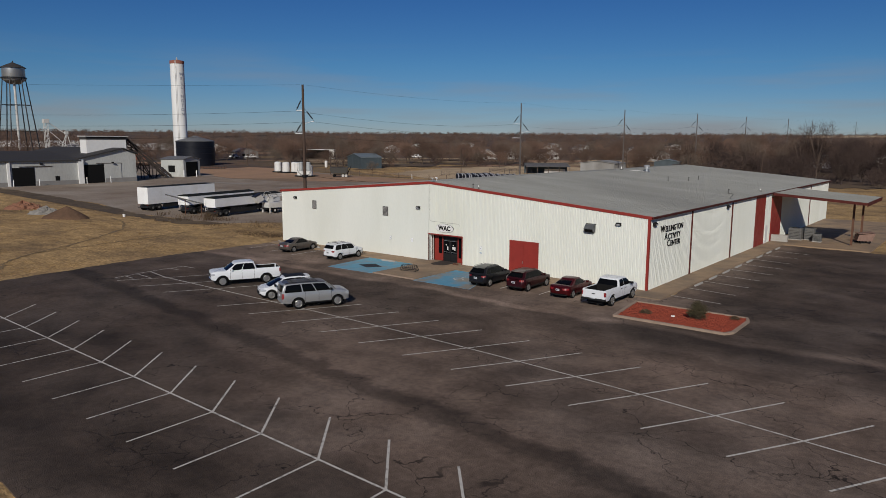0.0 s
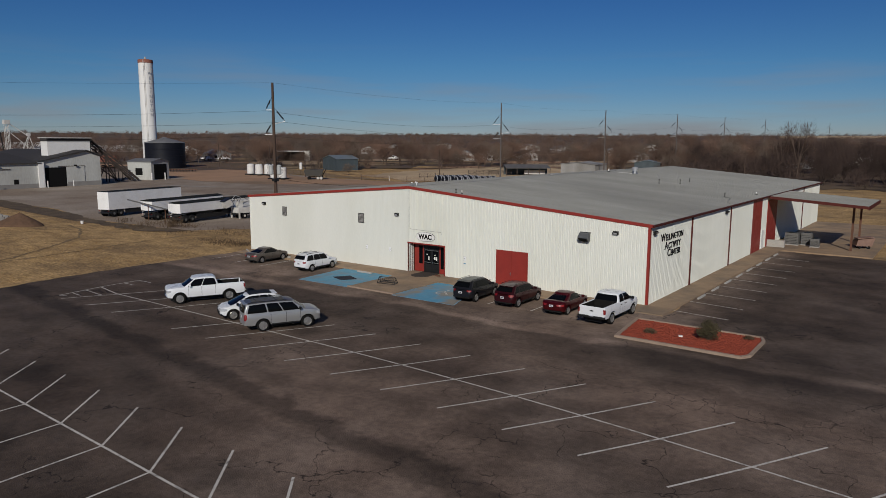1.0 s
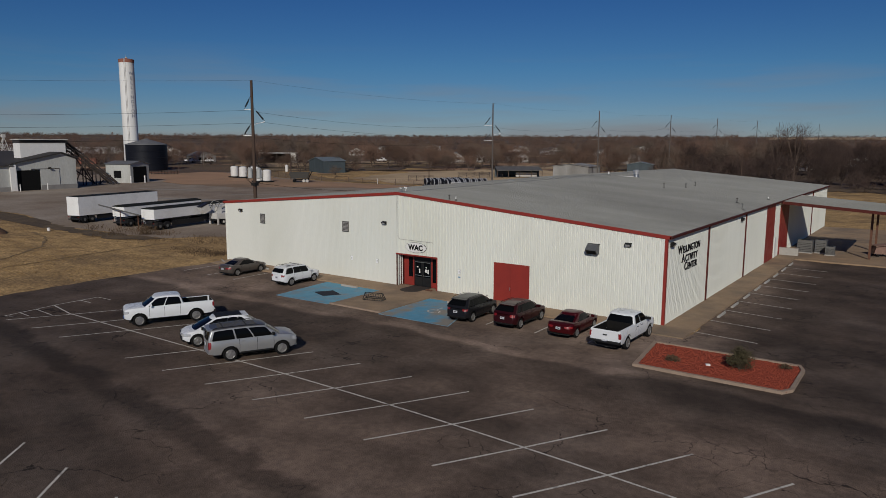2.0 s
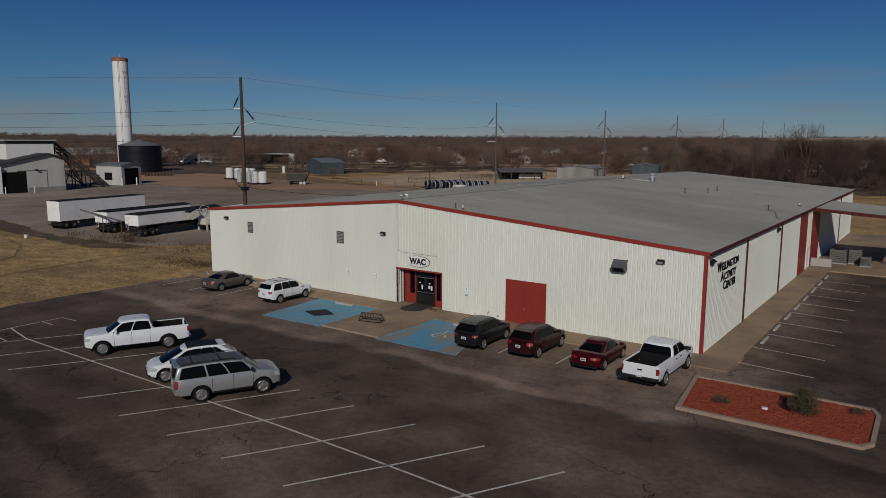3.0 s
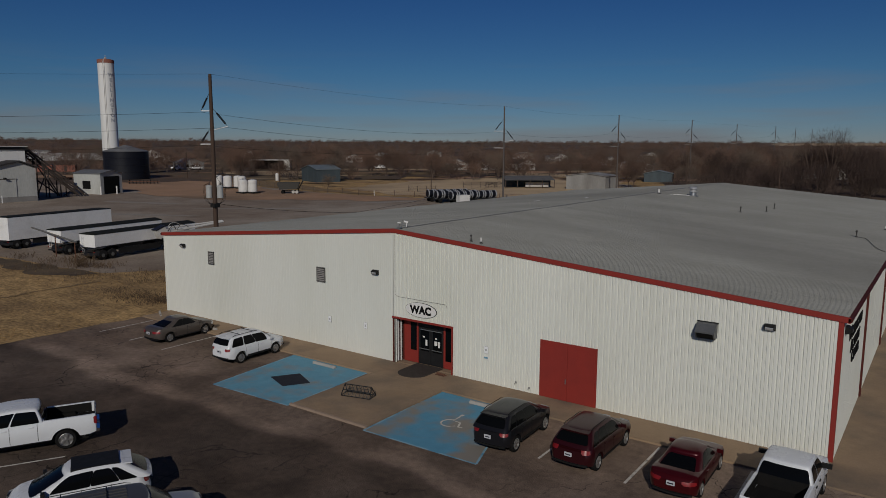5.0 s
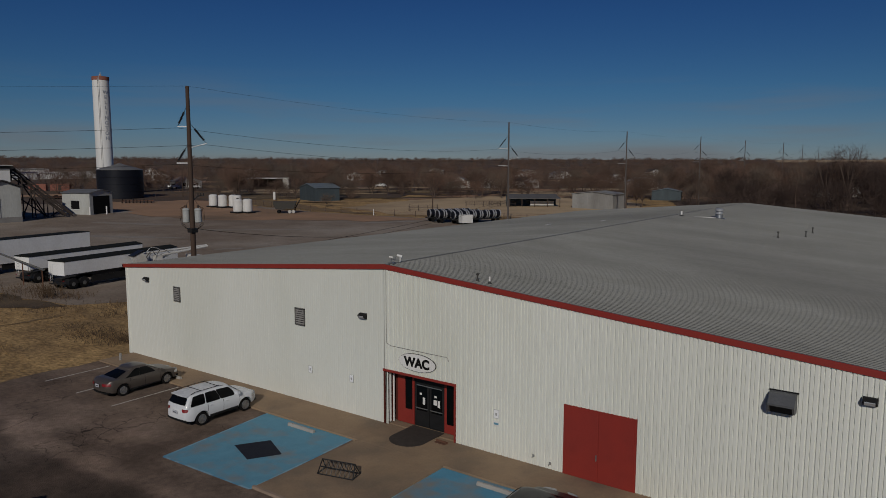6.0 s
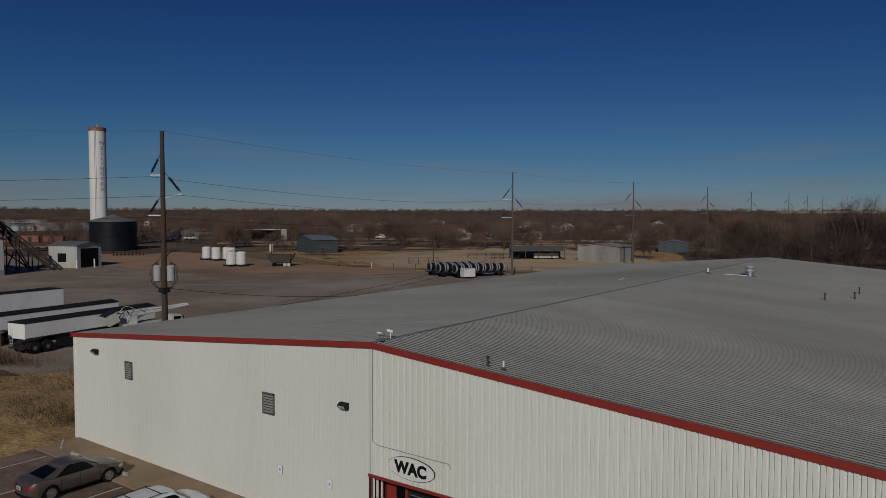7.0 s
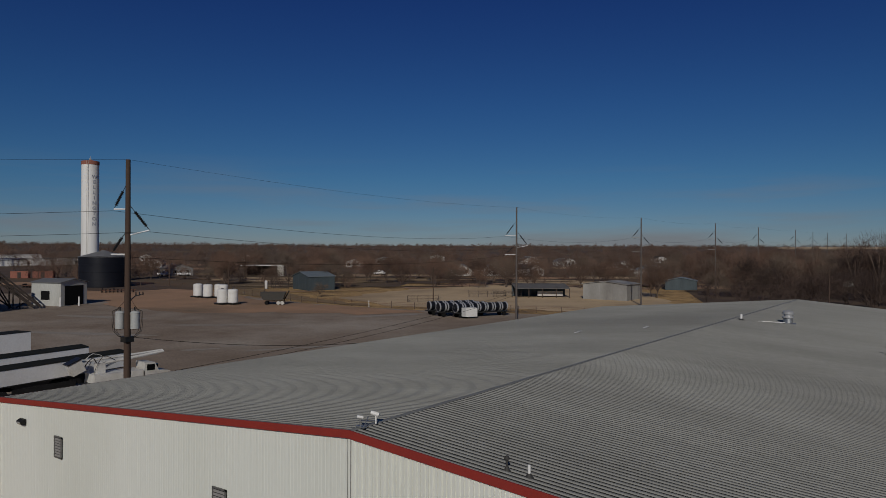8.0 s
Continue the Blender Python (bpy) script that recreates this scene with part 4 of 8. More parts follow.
t = thing("turbine_vent", pose(-19.6, 46.2, roof_z(-19.6) - 0.02), "shiny round galvanised turbine vent on the roof", "roof vent")
bm = bmesh.new()
lathe(bm, [(0.62, 0), (0.55, 0.05), (0.36, 0.10), (0.34, 0.42)], 20)
part("base", bm, M["steel"], t, smooth=0.5)
bm = bmesh.new()
lathe(bm, [(0.34, 0.42), (0.42, 0.46), (0.42, 0.56), (0.30, 0.60), (0.30, 0.72), (0.41, 0.76), (0.41, 0.92), (0.30, 1.0), (0.05, 1.04)], 20)
part("head", bm, M["hoop"], t, "bright ribbed turbine head", smooth=0.4)
t = thing("loose_strap", pose(-20.6, 45.2, roof_z(-20.6) + 0.07), "thin white strap lying over the roof ribs", "strap")
bm = bmesh.new()
strapline = [(-1.6, -0.9, 0.0), (-0.9, -0.5, 0.01), (-0.3, -0.1, 0.0), (0.4, 0.1, -0.03), (0.9, 0.35, -0.06)]
sweep(bm, [Vector(q) for q in strapline], 0.03, 5)
part("strap", bm, M["white"], t)
for px, py in ((-31.5, 33.0), (-27.6, 36.5)):
    t = thing("loose_sheet", pose(px, py, roof_z(px) + 0.06, 0, -4.7, 8), "pale metal offcut lying on the roof", "sheet", "loose roof offcuts")
    bx("sheet", (-0.12, 0.12, -0.7, 0.7, 0, 0.012), M["white"], t)
roof_vent(-22.6, 44.0, 0.09, 0.5, M["white"], "short white vent pipe on the roof", False)
roof_vent(-17.64, 0.62, 0.04, 0.36, M["white"], "slim white vent pipe near the rake", False)
roof_vent(-18.31, 0.64, 0.032, 0.34, M["ventdark"], "dark vent pipe with a cap near the rake")
for x, y in ((-12.2, 35.5), (-10.7, 38.9), (-10.8, 43.0), (-2.35, 28.4)):
    roof_vent(x, y, 0.042, 0.48, M["ventdark"], "dark capped vent pipe on the roof")
roof_vent(-1.05, 36.7, 0.06, 0.34, M["white"], "short white vent pipe above the eave", False)
t = thing("roof_cable", pose(0, 0, 0), "thin dark cable lying across the roof to the eave", "cable")
bm = bmesh.new()
sweep(bm, [Vector((x, y, roof_z(x) + 0.075)) for x, y in ((-2.3, 28.3), (-1.7, 28.0), (-1.35, 26.6), (-1.0, 24.8), (-0.6, 23.0), (-0.1, 22.0))], 0.018, 5)
part("cable", bm, M["ventdark"], t)
t = thing("roof_camera", pose(-23.2, 0.75, RIDGE + 0.05) @ Matrix.Scale(0.8, 4), "white camera with a dark bracket on the ridge", "camera")
bm = bmesh.new()
box(bm, -0.2, 0.2, -0.55, -0.35, 0.0, 0.05)
tube(bm, (-0.05, -0.45, 0.03), (-0.05, -0.45, 0.42), 0.035, None, 8)
tube(bm, (-0.05, -0.45, 0.25), (0.05, 0.3, 0.1), 0.02, None, 6)
tube(bm, (0.12, -0.45, 0.03), (0.02, -0.1, 0.34), 0.02, None, 6)
part("bracket", bm, M["steel"], t)
bm = bmesh.new()
tube(bm, (0.05, 0.3, 0.0), (0.05, 0.3, 0.3), 0.035, None, 8)
tube(bm, (-0.12, 0.22, 0.42), (0.16, 0.36, 0.34), 0.075, 0.085, 12)
part("housing", bm, M["white"], t, "white camera housing")
bm = bmesh.new()
tube(bm, (-0.13, -0.55, 0.40), (0.02, -0.38, 0.36), 0.055, 0.055, 10)
part("housing", bm, M["white"], t, "white camera housing")

# ---- canopy and its slab ----
tagged(bx("slab", (0.02, 11.2, 36.3, 72.0, -0.08, 0.1), M["concrete"], None, bev=0.02), "buff concrete slab under the red canopy", "slab", kind="structure")
cp = thing("canopy", Matrix(), "low canopy with a grey roof, red fascia and two posts", "canopy")
cy0, cy1, cx1, cz0, cz1 = 37.6, 49.2, 10.3, 6.12, 5.45
bm = bmesh.new()
prism(bm, [(0.22, cz0), (cx1, cz1), (cx1, cz1 - 0.1), (0.22, cz0 - 0.1)], cy0, cy1, "y")
part("canopy_roof", bm, M["canopytop"], cp)
me = bmesh.new()
for i in range(38):
    y = cy0 + 0.1 + i * (cy1 - cy0 - 0.2) / 37
    prism(me, [(0.22, cz0), (cx1, cz1), (cx1, cz1 + 0.03), (0.22, cz0 + 0.03)], y - 0.02, y + 0.02, "y")
part("roof_ribs", me, M["roofrib"], cp)
bm = bmesh.new()
prism(bm, [(0.22, cz0 + 0.02), (cx1 + 0.06, cz1 + 0.02), (cx1 + 0.06, cz1 - 0.30), (0.22, cz0 - 0.30)], cy0 - 0.06, cy0, "y")
part("fascia", bm, M["darkred"], cp, "dark red metal fascia")
bm = bmesh.new()
prism(bm, [(0.22, cz0 + 0.02), (cx1 + 0.06, cz1 + 0.02), (cx1 + 0.06, cz1 - 0.30), (0.22, cz0 - 0.30)], cy1, cy1 + 0.06, "y")
part("fascia", bm, M["darkred"], cp, "dark red metal fascia")
bx("fascia", (cx1, cx1 + 0.06, cy0, cy1, cz1 - 0.40, cz1 + 0.02), M["darkred"], cp, "dark red metal fascia")
for y in (40.6, 47.6):
    bx("post", (8.5, 8.72, y - 0.11, y + 0.11, 0.1, 5.42), M["rust"], cp, "rust red steel post", bev=0.02)
    bm = bmesh.new()
    prism(bm, [(0.22, cz0 - 0.1), (cx1, cz1 - 0.1), (cx1, cz1 - 0.34), (0.22, cz0 - 0.34)], y - 0.07, y + 0.07, "y")
    part("beam", bm, M["darkred"], cp)
bx("gate_door", (0.0, 0.07, 38.2, 43.0, 0.1, 5.6), M["red"], side_e, "tall red sliding door in the side wall")
bx("service_door", (0.045, 0.09, 35.6, 36.6, 0.1, 2.3), M["white"], side_e, "white service door")
bx("ramp_wall", (0.1, 2.0, 38.5, 39.0, 0.1, 0.9), M["stop"], None, bev=0.02)
tagged(bpy.data.objects["ramp_wall"], "low pale concrete wall beside the slab", "wall")


def ac_unit(x, y, w, d, h, label):
    t = thing("air_conditioner", pose(x, y, 0.1), label, "air conditioner", "air conditioners")
    bx("base", (-w / 2 - 0.05, w / 2 + 0.05, -d / 2 - 0.05, d / 2 + 0.05, 0, 0.08), M["stop"], t)
    bx("cabinet", (-w / 2, w / 2, -d / 2, d / 2, 0.08, h), M["acgrey"], t, bev=0.03)
    for i in range(6):
        z = 0.2 + (h - 0.35) * i / 6
        bx("grille_slat", (-w / 2 + 0.06, w / 2 - 0.06, -d / 2 - 0.012, -d / 2 + 0.004, z, z + 0.03), M["seam"], t)
    bm = bmesh.new()
    tube(bm, (0, 0, h), (0, 0, h + 0.05), min(w, d) * 0.36, None, 16)
    part("fan_guard", bm, M["trimblack"], t)


ac_unit(2.2, 42.0, 1.5, 1.3, 1.45, "large grey air conditioner on the slab")
ac_unit(3.7, 42.6, 1.1, 1.0, 1.5, "grey air conditioner on the slab")
ac_unit(4.8, 41.3, 0.9, 0.8, 1.0, "small dark grey air conditioner on the slab")
t = thing("trash_trailer", pose(9.4, 44.0, 0.1, 0, 0, 25) @ Matrix.Diagonal((0.62, 0.8, 0.85, 1)), "faded red tilted hopper cart on the slab", "cart")
bm = bmesh.new()
prism(bm, [(-1.5, 0.35), (1.2, 0.35), (1.7, 1.5), (-1.2, 1.2)], -0.9, 0.9, "y")
bevel(bm, 0.05, 1)
part("hopper", bm, M["pinkrust"], t)
bx("lid", (-1.15, 1.6, -0.85, 0.85, 1.42, 1.5), M["pinkrust"], t, m=pose(0, 0, 0, 0, -5, 0))
for x in (-0.8, 0.8):
    for y in (-0.8, 0.8):
        bm = bmesh.new()
        tube(bm, (x, y - 0.08, 0.2), (x, y + 0.08, 0.2), 0.2, None, 14)
        part("wheel", bm, M["black"], t)

# ---- parking furniture ----
# accessible spaces
for name, pts in (("blue_space", [(-28.8, -8.9), (-23.1, -8.7), (-23.35, -2.46), (-29.4, -2.46)]), ("blue_space", [(-17.9, -8.8), (-11.8, -8.7), (-13.8, -2.46), (-18.1, -2.46)])):
    bm = bmesh.new()
    bm.faces.new([bm.verts.new((x, y, 0.005)) for x, y in pts])
    part("blue_paint", bm, M["blue"] if pts[0][0] < -20 else M["wornblue"], lot, "faded blue painted parking space")
    for a, b in ((0, 1), (1, 2), (3, 0)):
        stripe([pts[a], pts[b]], 0.10, 0.0075 + 0.0004 * a, "edge_line", M["paleblue"])
bm = bmesh.new()
bm.faces.new([bm.verts.new((x, y, 0.009)) for x, y in ((-27.3, -6.2), (-25.5, -6.9), (-24.7, -5.6), (-26.4, -4.8))])
part("dark_square", bm, M["navyp"], lot, "dark blue painted square")
# wheelchair figure in white paint
ring = [(-15.2 + 0.42 * math.cos(a), -5.75 + 0.42 * math.sin(a)) for a in [math.pi * (0.55 + 1.35 * i / 14) for i in range(15)]]
stripe(ring, 0.1, 0.01, "symbol_line")
stripe([(-15.25, -4.75), (-15.22, -5.4), (-14.8, -5.45), (-14.6, -5.95), (-14.4, -5.9)], 0.1, 0.011, "symbol_line")
stripe([(-15.33, -4.62), (-15.17, -4.62)], 0.18, 0.012, "symbol_line")


def wheel_stop(m):
    t = thing("wheel_stop", m, "pale concrete wheel stop at a parking space", "wheel stop", "wheel stops")
    bm = bmesh.new()
    prism(bm, [(-0.09, 0), (0.09, 0), (0.07, 0.11), (0.04, 0.14), (-0.04, 0.14), (-0.07, 0.11)], -0.9, 0.9, "x")
    bevel(bm, 0.015, 1)
    part("block", bm, M["stop"], t)
    for x in (-0.6, 0.6):
        bm = bmesh.new()
        tube(bm, (x, 0, 0.13), (x, 0, 0.15), 0.02, None, 8)
        part("pin", bm, M["rust"], t)
    return t


for i in range(1, 9):
    wheel_stop(pose(2.38, -0.1 + 3.83 * (i + 0.5), 0.0, 0, 0, 90))
for x in (-42.7, -39.0, -45.8):
    wheel_stop(pose(x, -1.75 if x > -45 else -1.2, walk_top if x > -45 else 0.0, 0, 0, 0 if x > -45 else -30))
wheel_stop(pose(-26.3, -2.95, 0.008))
wheel_stop(pose(-15.0, -2.95, 0.008))

# bicycle rack
t = thing("bicycle_rack", pose(-21.05, -5.7, walk_top - 0.003, 0, 0, 14) @ Matrix.Scale(0.88, 4), "black tubular bicycle rack on the concrete", "bicycle rack")
for x in (-0.95, 0.95):
    bm = bmesh.new()
    for p, q in (((x, -0.38, 0.03), (x, 0.38, 0.03)), ((x, 0.38, 0.03), (x * 0.93, 0.0, 0.62)), ((x, -0.38, 0.03), (x * 0.93, 0.0, 0.62))):
        tube(bm, p, q, 0.03, n=6)
    part("end_frame", bm, M["blackmetal"], t)
for y, z, k in ((-0.38, 0.03, 1), (0.38, 0.03, 1), (0.0, 0.62, 0.93), (-0.2, 0.33, 0.96)):
    bm = bmesh.new()
    tube(bm, (-0.95 * k, y, z), (0.95 * k, y, z), 0.03, n=6)
    part("rail", bm, M["blackmetal"], t)
for i in range(7):
    x = -0.72 + i * 0.24
    bm = bmesh.new()
    for q in ([(x, -0.38, 0.05), (x, -0.02, 0.6)], [(x + 0.06, 0.38, 0.05), (x + 0.06, 0.02, 0.6)]):
        tube(bm, q[0], q[1], 0.018, n=5)
    part("bar", bm, M["blackmetal"], t)

# door mat with a rounded end, and a scraper
t = thing("door_mat", pose(-21.05, -0.05, walk_top), "dark brown mat with a round end before the doors", "mat")
bm = bmesh.new()
pts = [(-0.95, 0.6), (-0.95, -1.0)] + [(-0.95 * math.cos(a), -1.0 - 0.85 * math.sin(a)) for a in [math.pi * i / 12 for i in range(1, 12)]] + [(0.95, -1.0), (0.95, 0.6)]
prism(bm, pts, 0.0, 0.02)
part("mat", bm, M["mat"], t)
t = thing("boot_scraper", pose(-19.55, -0.45, walk_top), "small rusty boot scraper beside the entrance", "boot scraper")
bx("tray", (-0.3, 0.3, -0.15, 0.15, 0, 0.03), M["rust"], t)
bx("blade", (-0.3, 0.3, -0.01, 0.01, 0.03, 0.12), M["rust"], t)

# kerb edge of the concrete nose
tagged(bx("kerb", (-23.05, -17.95, -8.62, -8.5, -0.05, 0.12), M["kerb"], None, bev=0.03), "pale worn concrete kerb", "kerb", kind="structure")

# planting bed
bed_pts = [(1.5, -9.6), (0.9, -4.3), (9.2, -4.3), (9.55, -5.2), (9.6, -8.9), (9.2, -9.6)]
bm = bmesh.new()
inner = [(1.72, -9.4), (1.13, -4.5), (9.09, -4.5), (9.36, -5.25), (9.41, -8.85), (9.09, -9.4)]
a = [bm.verts.new((x, y, 0.16)) for x, y in bed_pts]
b = [bm.verts.new((x, y, 0.16)) for x, y in inner]
c = [bm.verts.new((x, y, -0.02)) for x, y in bed_pts]
d = [bm.verts.new((x, y, 0.02)) for x, y in inner]
for i in range(6):
    j = (i + 1) % 6
    bm.faces.new((a[i], a[j], b[j], b[i])), bm.faces.new((c[i], c[j], a[j], a[i])), bm.faces.new((b[i], b[j], d[j], d[i]))
bevel(bm, 0.03, 1, 0.8)
tagged(part("kerb", bm, M["kerb"]), "pale concrete kerb round the red planting bed", "kerb", kind="structure")
bm = bmesh.new()
rnd = random.Random(4)
n = 70
gx = [[None] * (n // 2 + 1) for _ in range(n + 1)]
for i in range(n + 1):
    for j in range(n // 2 + 1):
        u, v = i / n, j / (n // 2)
        xa = 1.72 + (1.13 - 1.72) * v
        x = xa + (9.38 - xa) * u
        gx[i][j] = bm.verts.new((x, -9.40 + 4.9 * v, 0.09 + 0.05 * math.sin(math.pi * u) * math.sin(math.pi * v) + rnd.uniform(-0.02, 0.025)))
for i in range(n):
    for j in range(n // 2):
        bm.faces.new((gx[i][j], gx[i + 1][j], gx[i + 1][j + 1], gx[i][j + 1]))
tagged(part("mulch_bed", bm, M["mulch"]), "brick red crushed rock filling the planting bed", "mulch", kind="structure")


def shrub(name, m, r, h, n, label, mat, seed):
    """A round shrub of thin stems and many small leaves."""
    rnd = random.Random(seed)
    t = thing(name, m, label, "shrub")
    bm = bmesh.new()
    lv = bmesh.new()
    for i in range(n):
        a = rnd.uniform(0, 2 * math.pi)
        e = rnd.uniform(0.15, 1.5)
        k = rnd.uniform(0.55, 1.05)
        p = Vector((math.cos(a) * math.cos(e) * r * k, math.sin(a) * math.cos(e) * r * k, 0.1 + math.sin(e) * h * k))
        if i % 5 == 0:
            tube(bm, (0, 0, 0), p, 0.02, 0.006, 4, False)
        for _ in range(7):
            q = p + Vector((rnd.uniform(-1, 1), rnd.uniform(-1, 1), rnd.uniform(-1, 1))) * r * 0.25
            d = Vector((rnd.uniform(-1, 1), rnd.uniform(-1, 1), rnd.uniform(-0.3, 1))).normalized() * 0.10
            s = d.orthogonal().normalized() * 0.028
            lv.faces.new([lv.verts.new(v) for v in (q - s, q + s, q + d)])
    part("stems", bm, M["bark"], t)
    part("foliage", lv, mat, t, "dull dark green leaves")


shrub("shrub", pose(6.6, -7.0, 0.1), 0.72, 1.05, 300, "ragged olive evergreen shrub in the red bed", M["leaf"], 3)
shrub("shrub", pose(3.1, -7.6, 0.08), 0.42, 0.1, 60, "low flat clump of dark dead weeds in the red bed", M["dryweed"], 5)
shrub("shrub", pose(8.6, -5.3, 0.08), 0.34, 0.08, 40, "low flat clump of dark dead weeds in the red bed", M["dryweed"], 6)
# loose rock over the bed
rnd = random.Random(44)
v, f = [], []
for _ in range(5200):
    p = rnd.random()
    xa = 1.78 + (1.19 - 1.78) * p
    u = rnd.random()
    c = Vector((xa + (9.3 - xa) * u, -9.34 + 4.78 * p, 0.10 + 0.05 * math.sin(math.pi * u) * math.sin(math.pi * p)))
    q = rnd.uniform(0.018, 0.045)
    ring = [c + Vector((q * rnd.uniform(0.7, 1.3) * math.cos(2.094 * k), q * rnd.uniform(0.7, 1.3) * math.sin(2.094 * k), -0.01)) for k in range(3)]
    k = len(v)
    v += ring + [c + Vector((rnd.uniform(-0.3, 0.3) * q, rnd.uniform(-0.3, 0.3) * q, q * rnd.uniform(0.6, 1.1)))]
    f += [(k, k + 1, k + 3), (k + 1, k + 2, k + 3), (k + 2, k, k + 3)]
me = bpy.data.meshes.new("crushed_rock")
me.from_pydata(v, [], f)
me.materials.append(M["mulchrock"])
tagged(new("crushed_rock", me), "loose brick red crushed rock on the planting bed", "rock", kind="stuff")
t = thing("white_marker", pose(5.0, -7.4, 0.12, 0, 0, 30), "small white box lying in the red bed", "marker")
bx("box", (-0.12, 0.12, -0.08, 0.08, 0, 0.1), M["white"], t, bev=0.01)


# ---- vehicles ----
def lerp_table(tab, x):
    if x <= tab[0][0]:
        return tab[0][1]
    for (a, va), (b, vb) in zip(tab, tab[1:]):
        if x <= b:
            return va + (vb - va) * (x - a) / (b - a) if b > a else vb
    return tab[-1][1]




def wheel_meshes(r, w=0.24, spokes=5):
    bm = bmesh.new()
    lathe(bm, [(r * 0.66, -w / 2 + 0.02), (r * 0.9, -w / 2), (r * 0.985, -w / 2 + 0.035), (r, -w / 4), (r, w / 4), (r * 0.985, w / 2 - 0.035), (r * 0.9, w / 2), (r * 0.66, w / 2 - 0.02), (r * 0.62, w / 2 - 0.085), (0.01, w / 2 - 0.085)], 28)
    bmesh.ops.rotate(bm, verts=bm.verts, matrix=Matrix.Rotation(radians(90), 3, "X"))
    tyre = mesh_of("tyre", bm, M["black"], 0.6)
    bm = bmesh.new()
    # hub barrel, outer lip and spokes, facing -y
    lathe(bm, [(r * 0.64, -0.02), (r * 0.69, 0.03), (r * 0.67, w / 2 - 0.005), (r * 0.64, w / 2 + 0.002), (r * 0.63, w / 2 - 0.03), (r * 0.61, w / 2 - 0.08)], 24)
    lathe(bm, [(r * 0.2, w / 2 - 0.1), (r * 0.19, w / 2 - 0.02), (r * 0.1, w / 2 - 0.005), (0.005, w / 2 - 0.004)], 16)
    for i in range(spokes):
        a = 2 * math.pi * i / spokes
        v = prism(bm, [(r * 0.12, -r * 0.085), (r * 0.62, -r * 0.07), (r * 0.62, r * 0.07), (r * 0.12, r * 0.085)], w / 2 - 0.07, w / 2 - 0.012)
        bmesh.ops.rotate(bm, verts=v, matrix=Matrix.Rotation(a, 3, "Z"))
    bmesh.ops.rotate(bm, verts=bm.verts, matrix=Matrix.Rotation(radians(90), 3, "X"))
    rim = mesh_of("rim", bm, M["alloy"], 0.5)
    return tyre, rim


WHEELS = {}


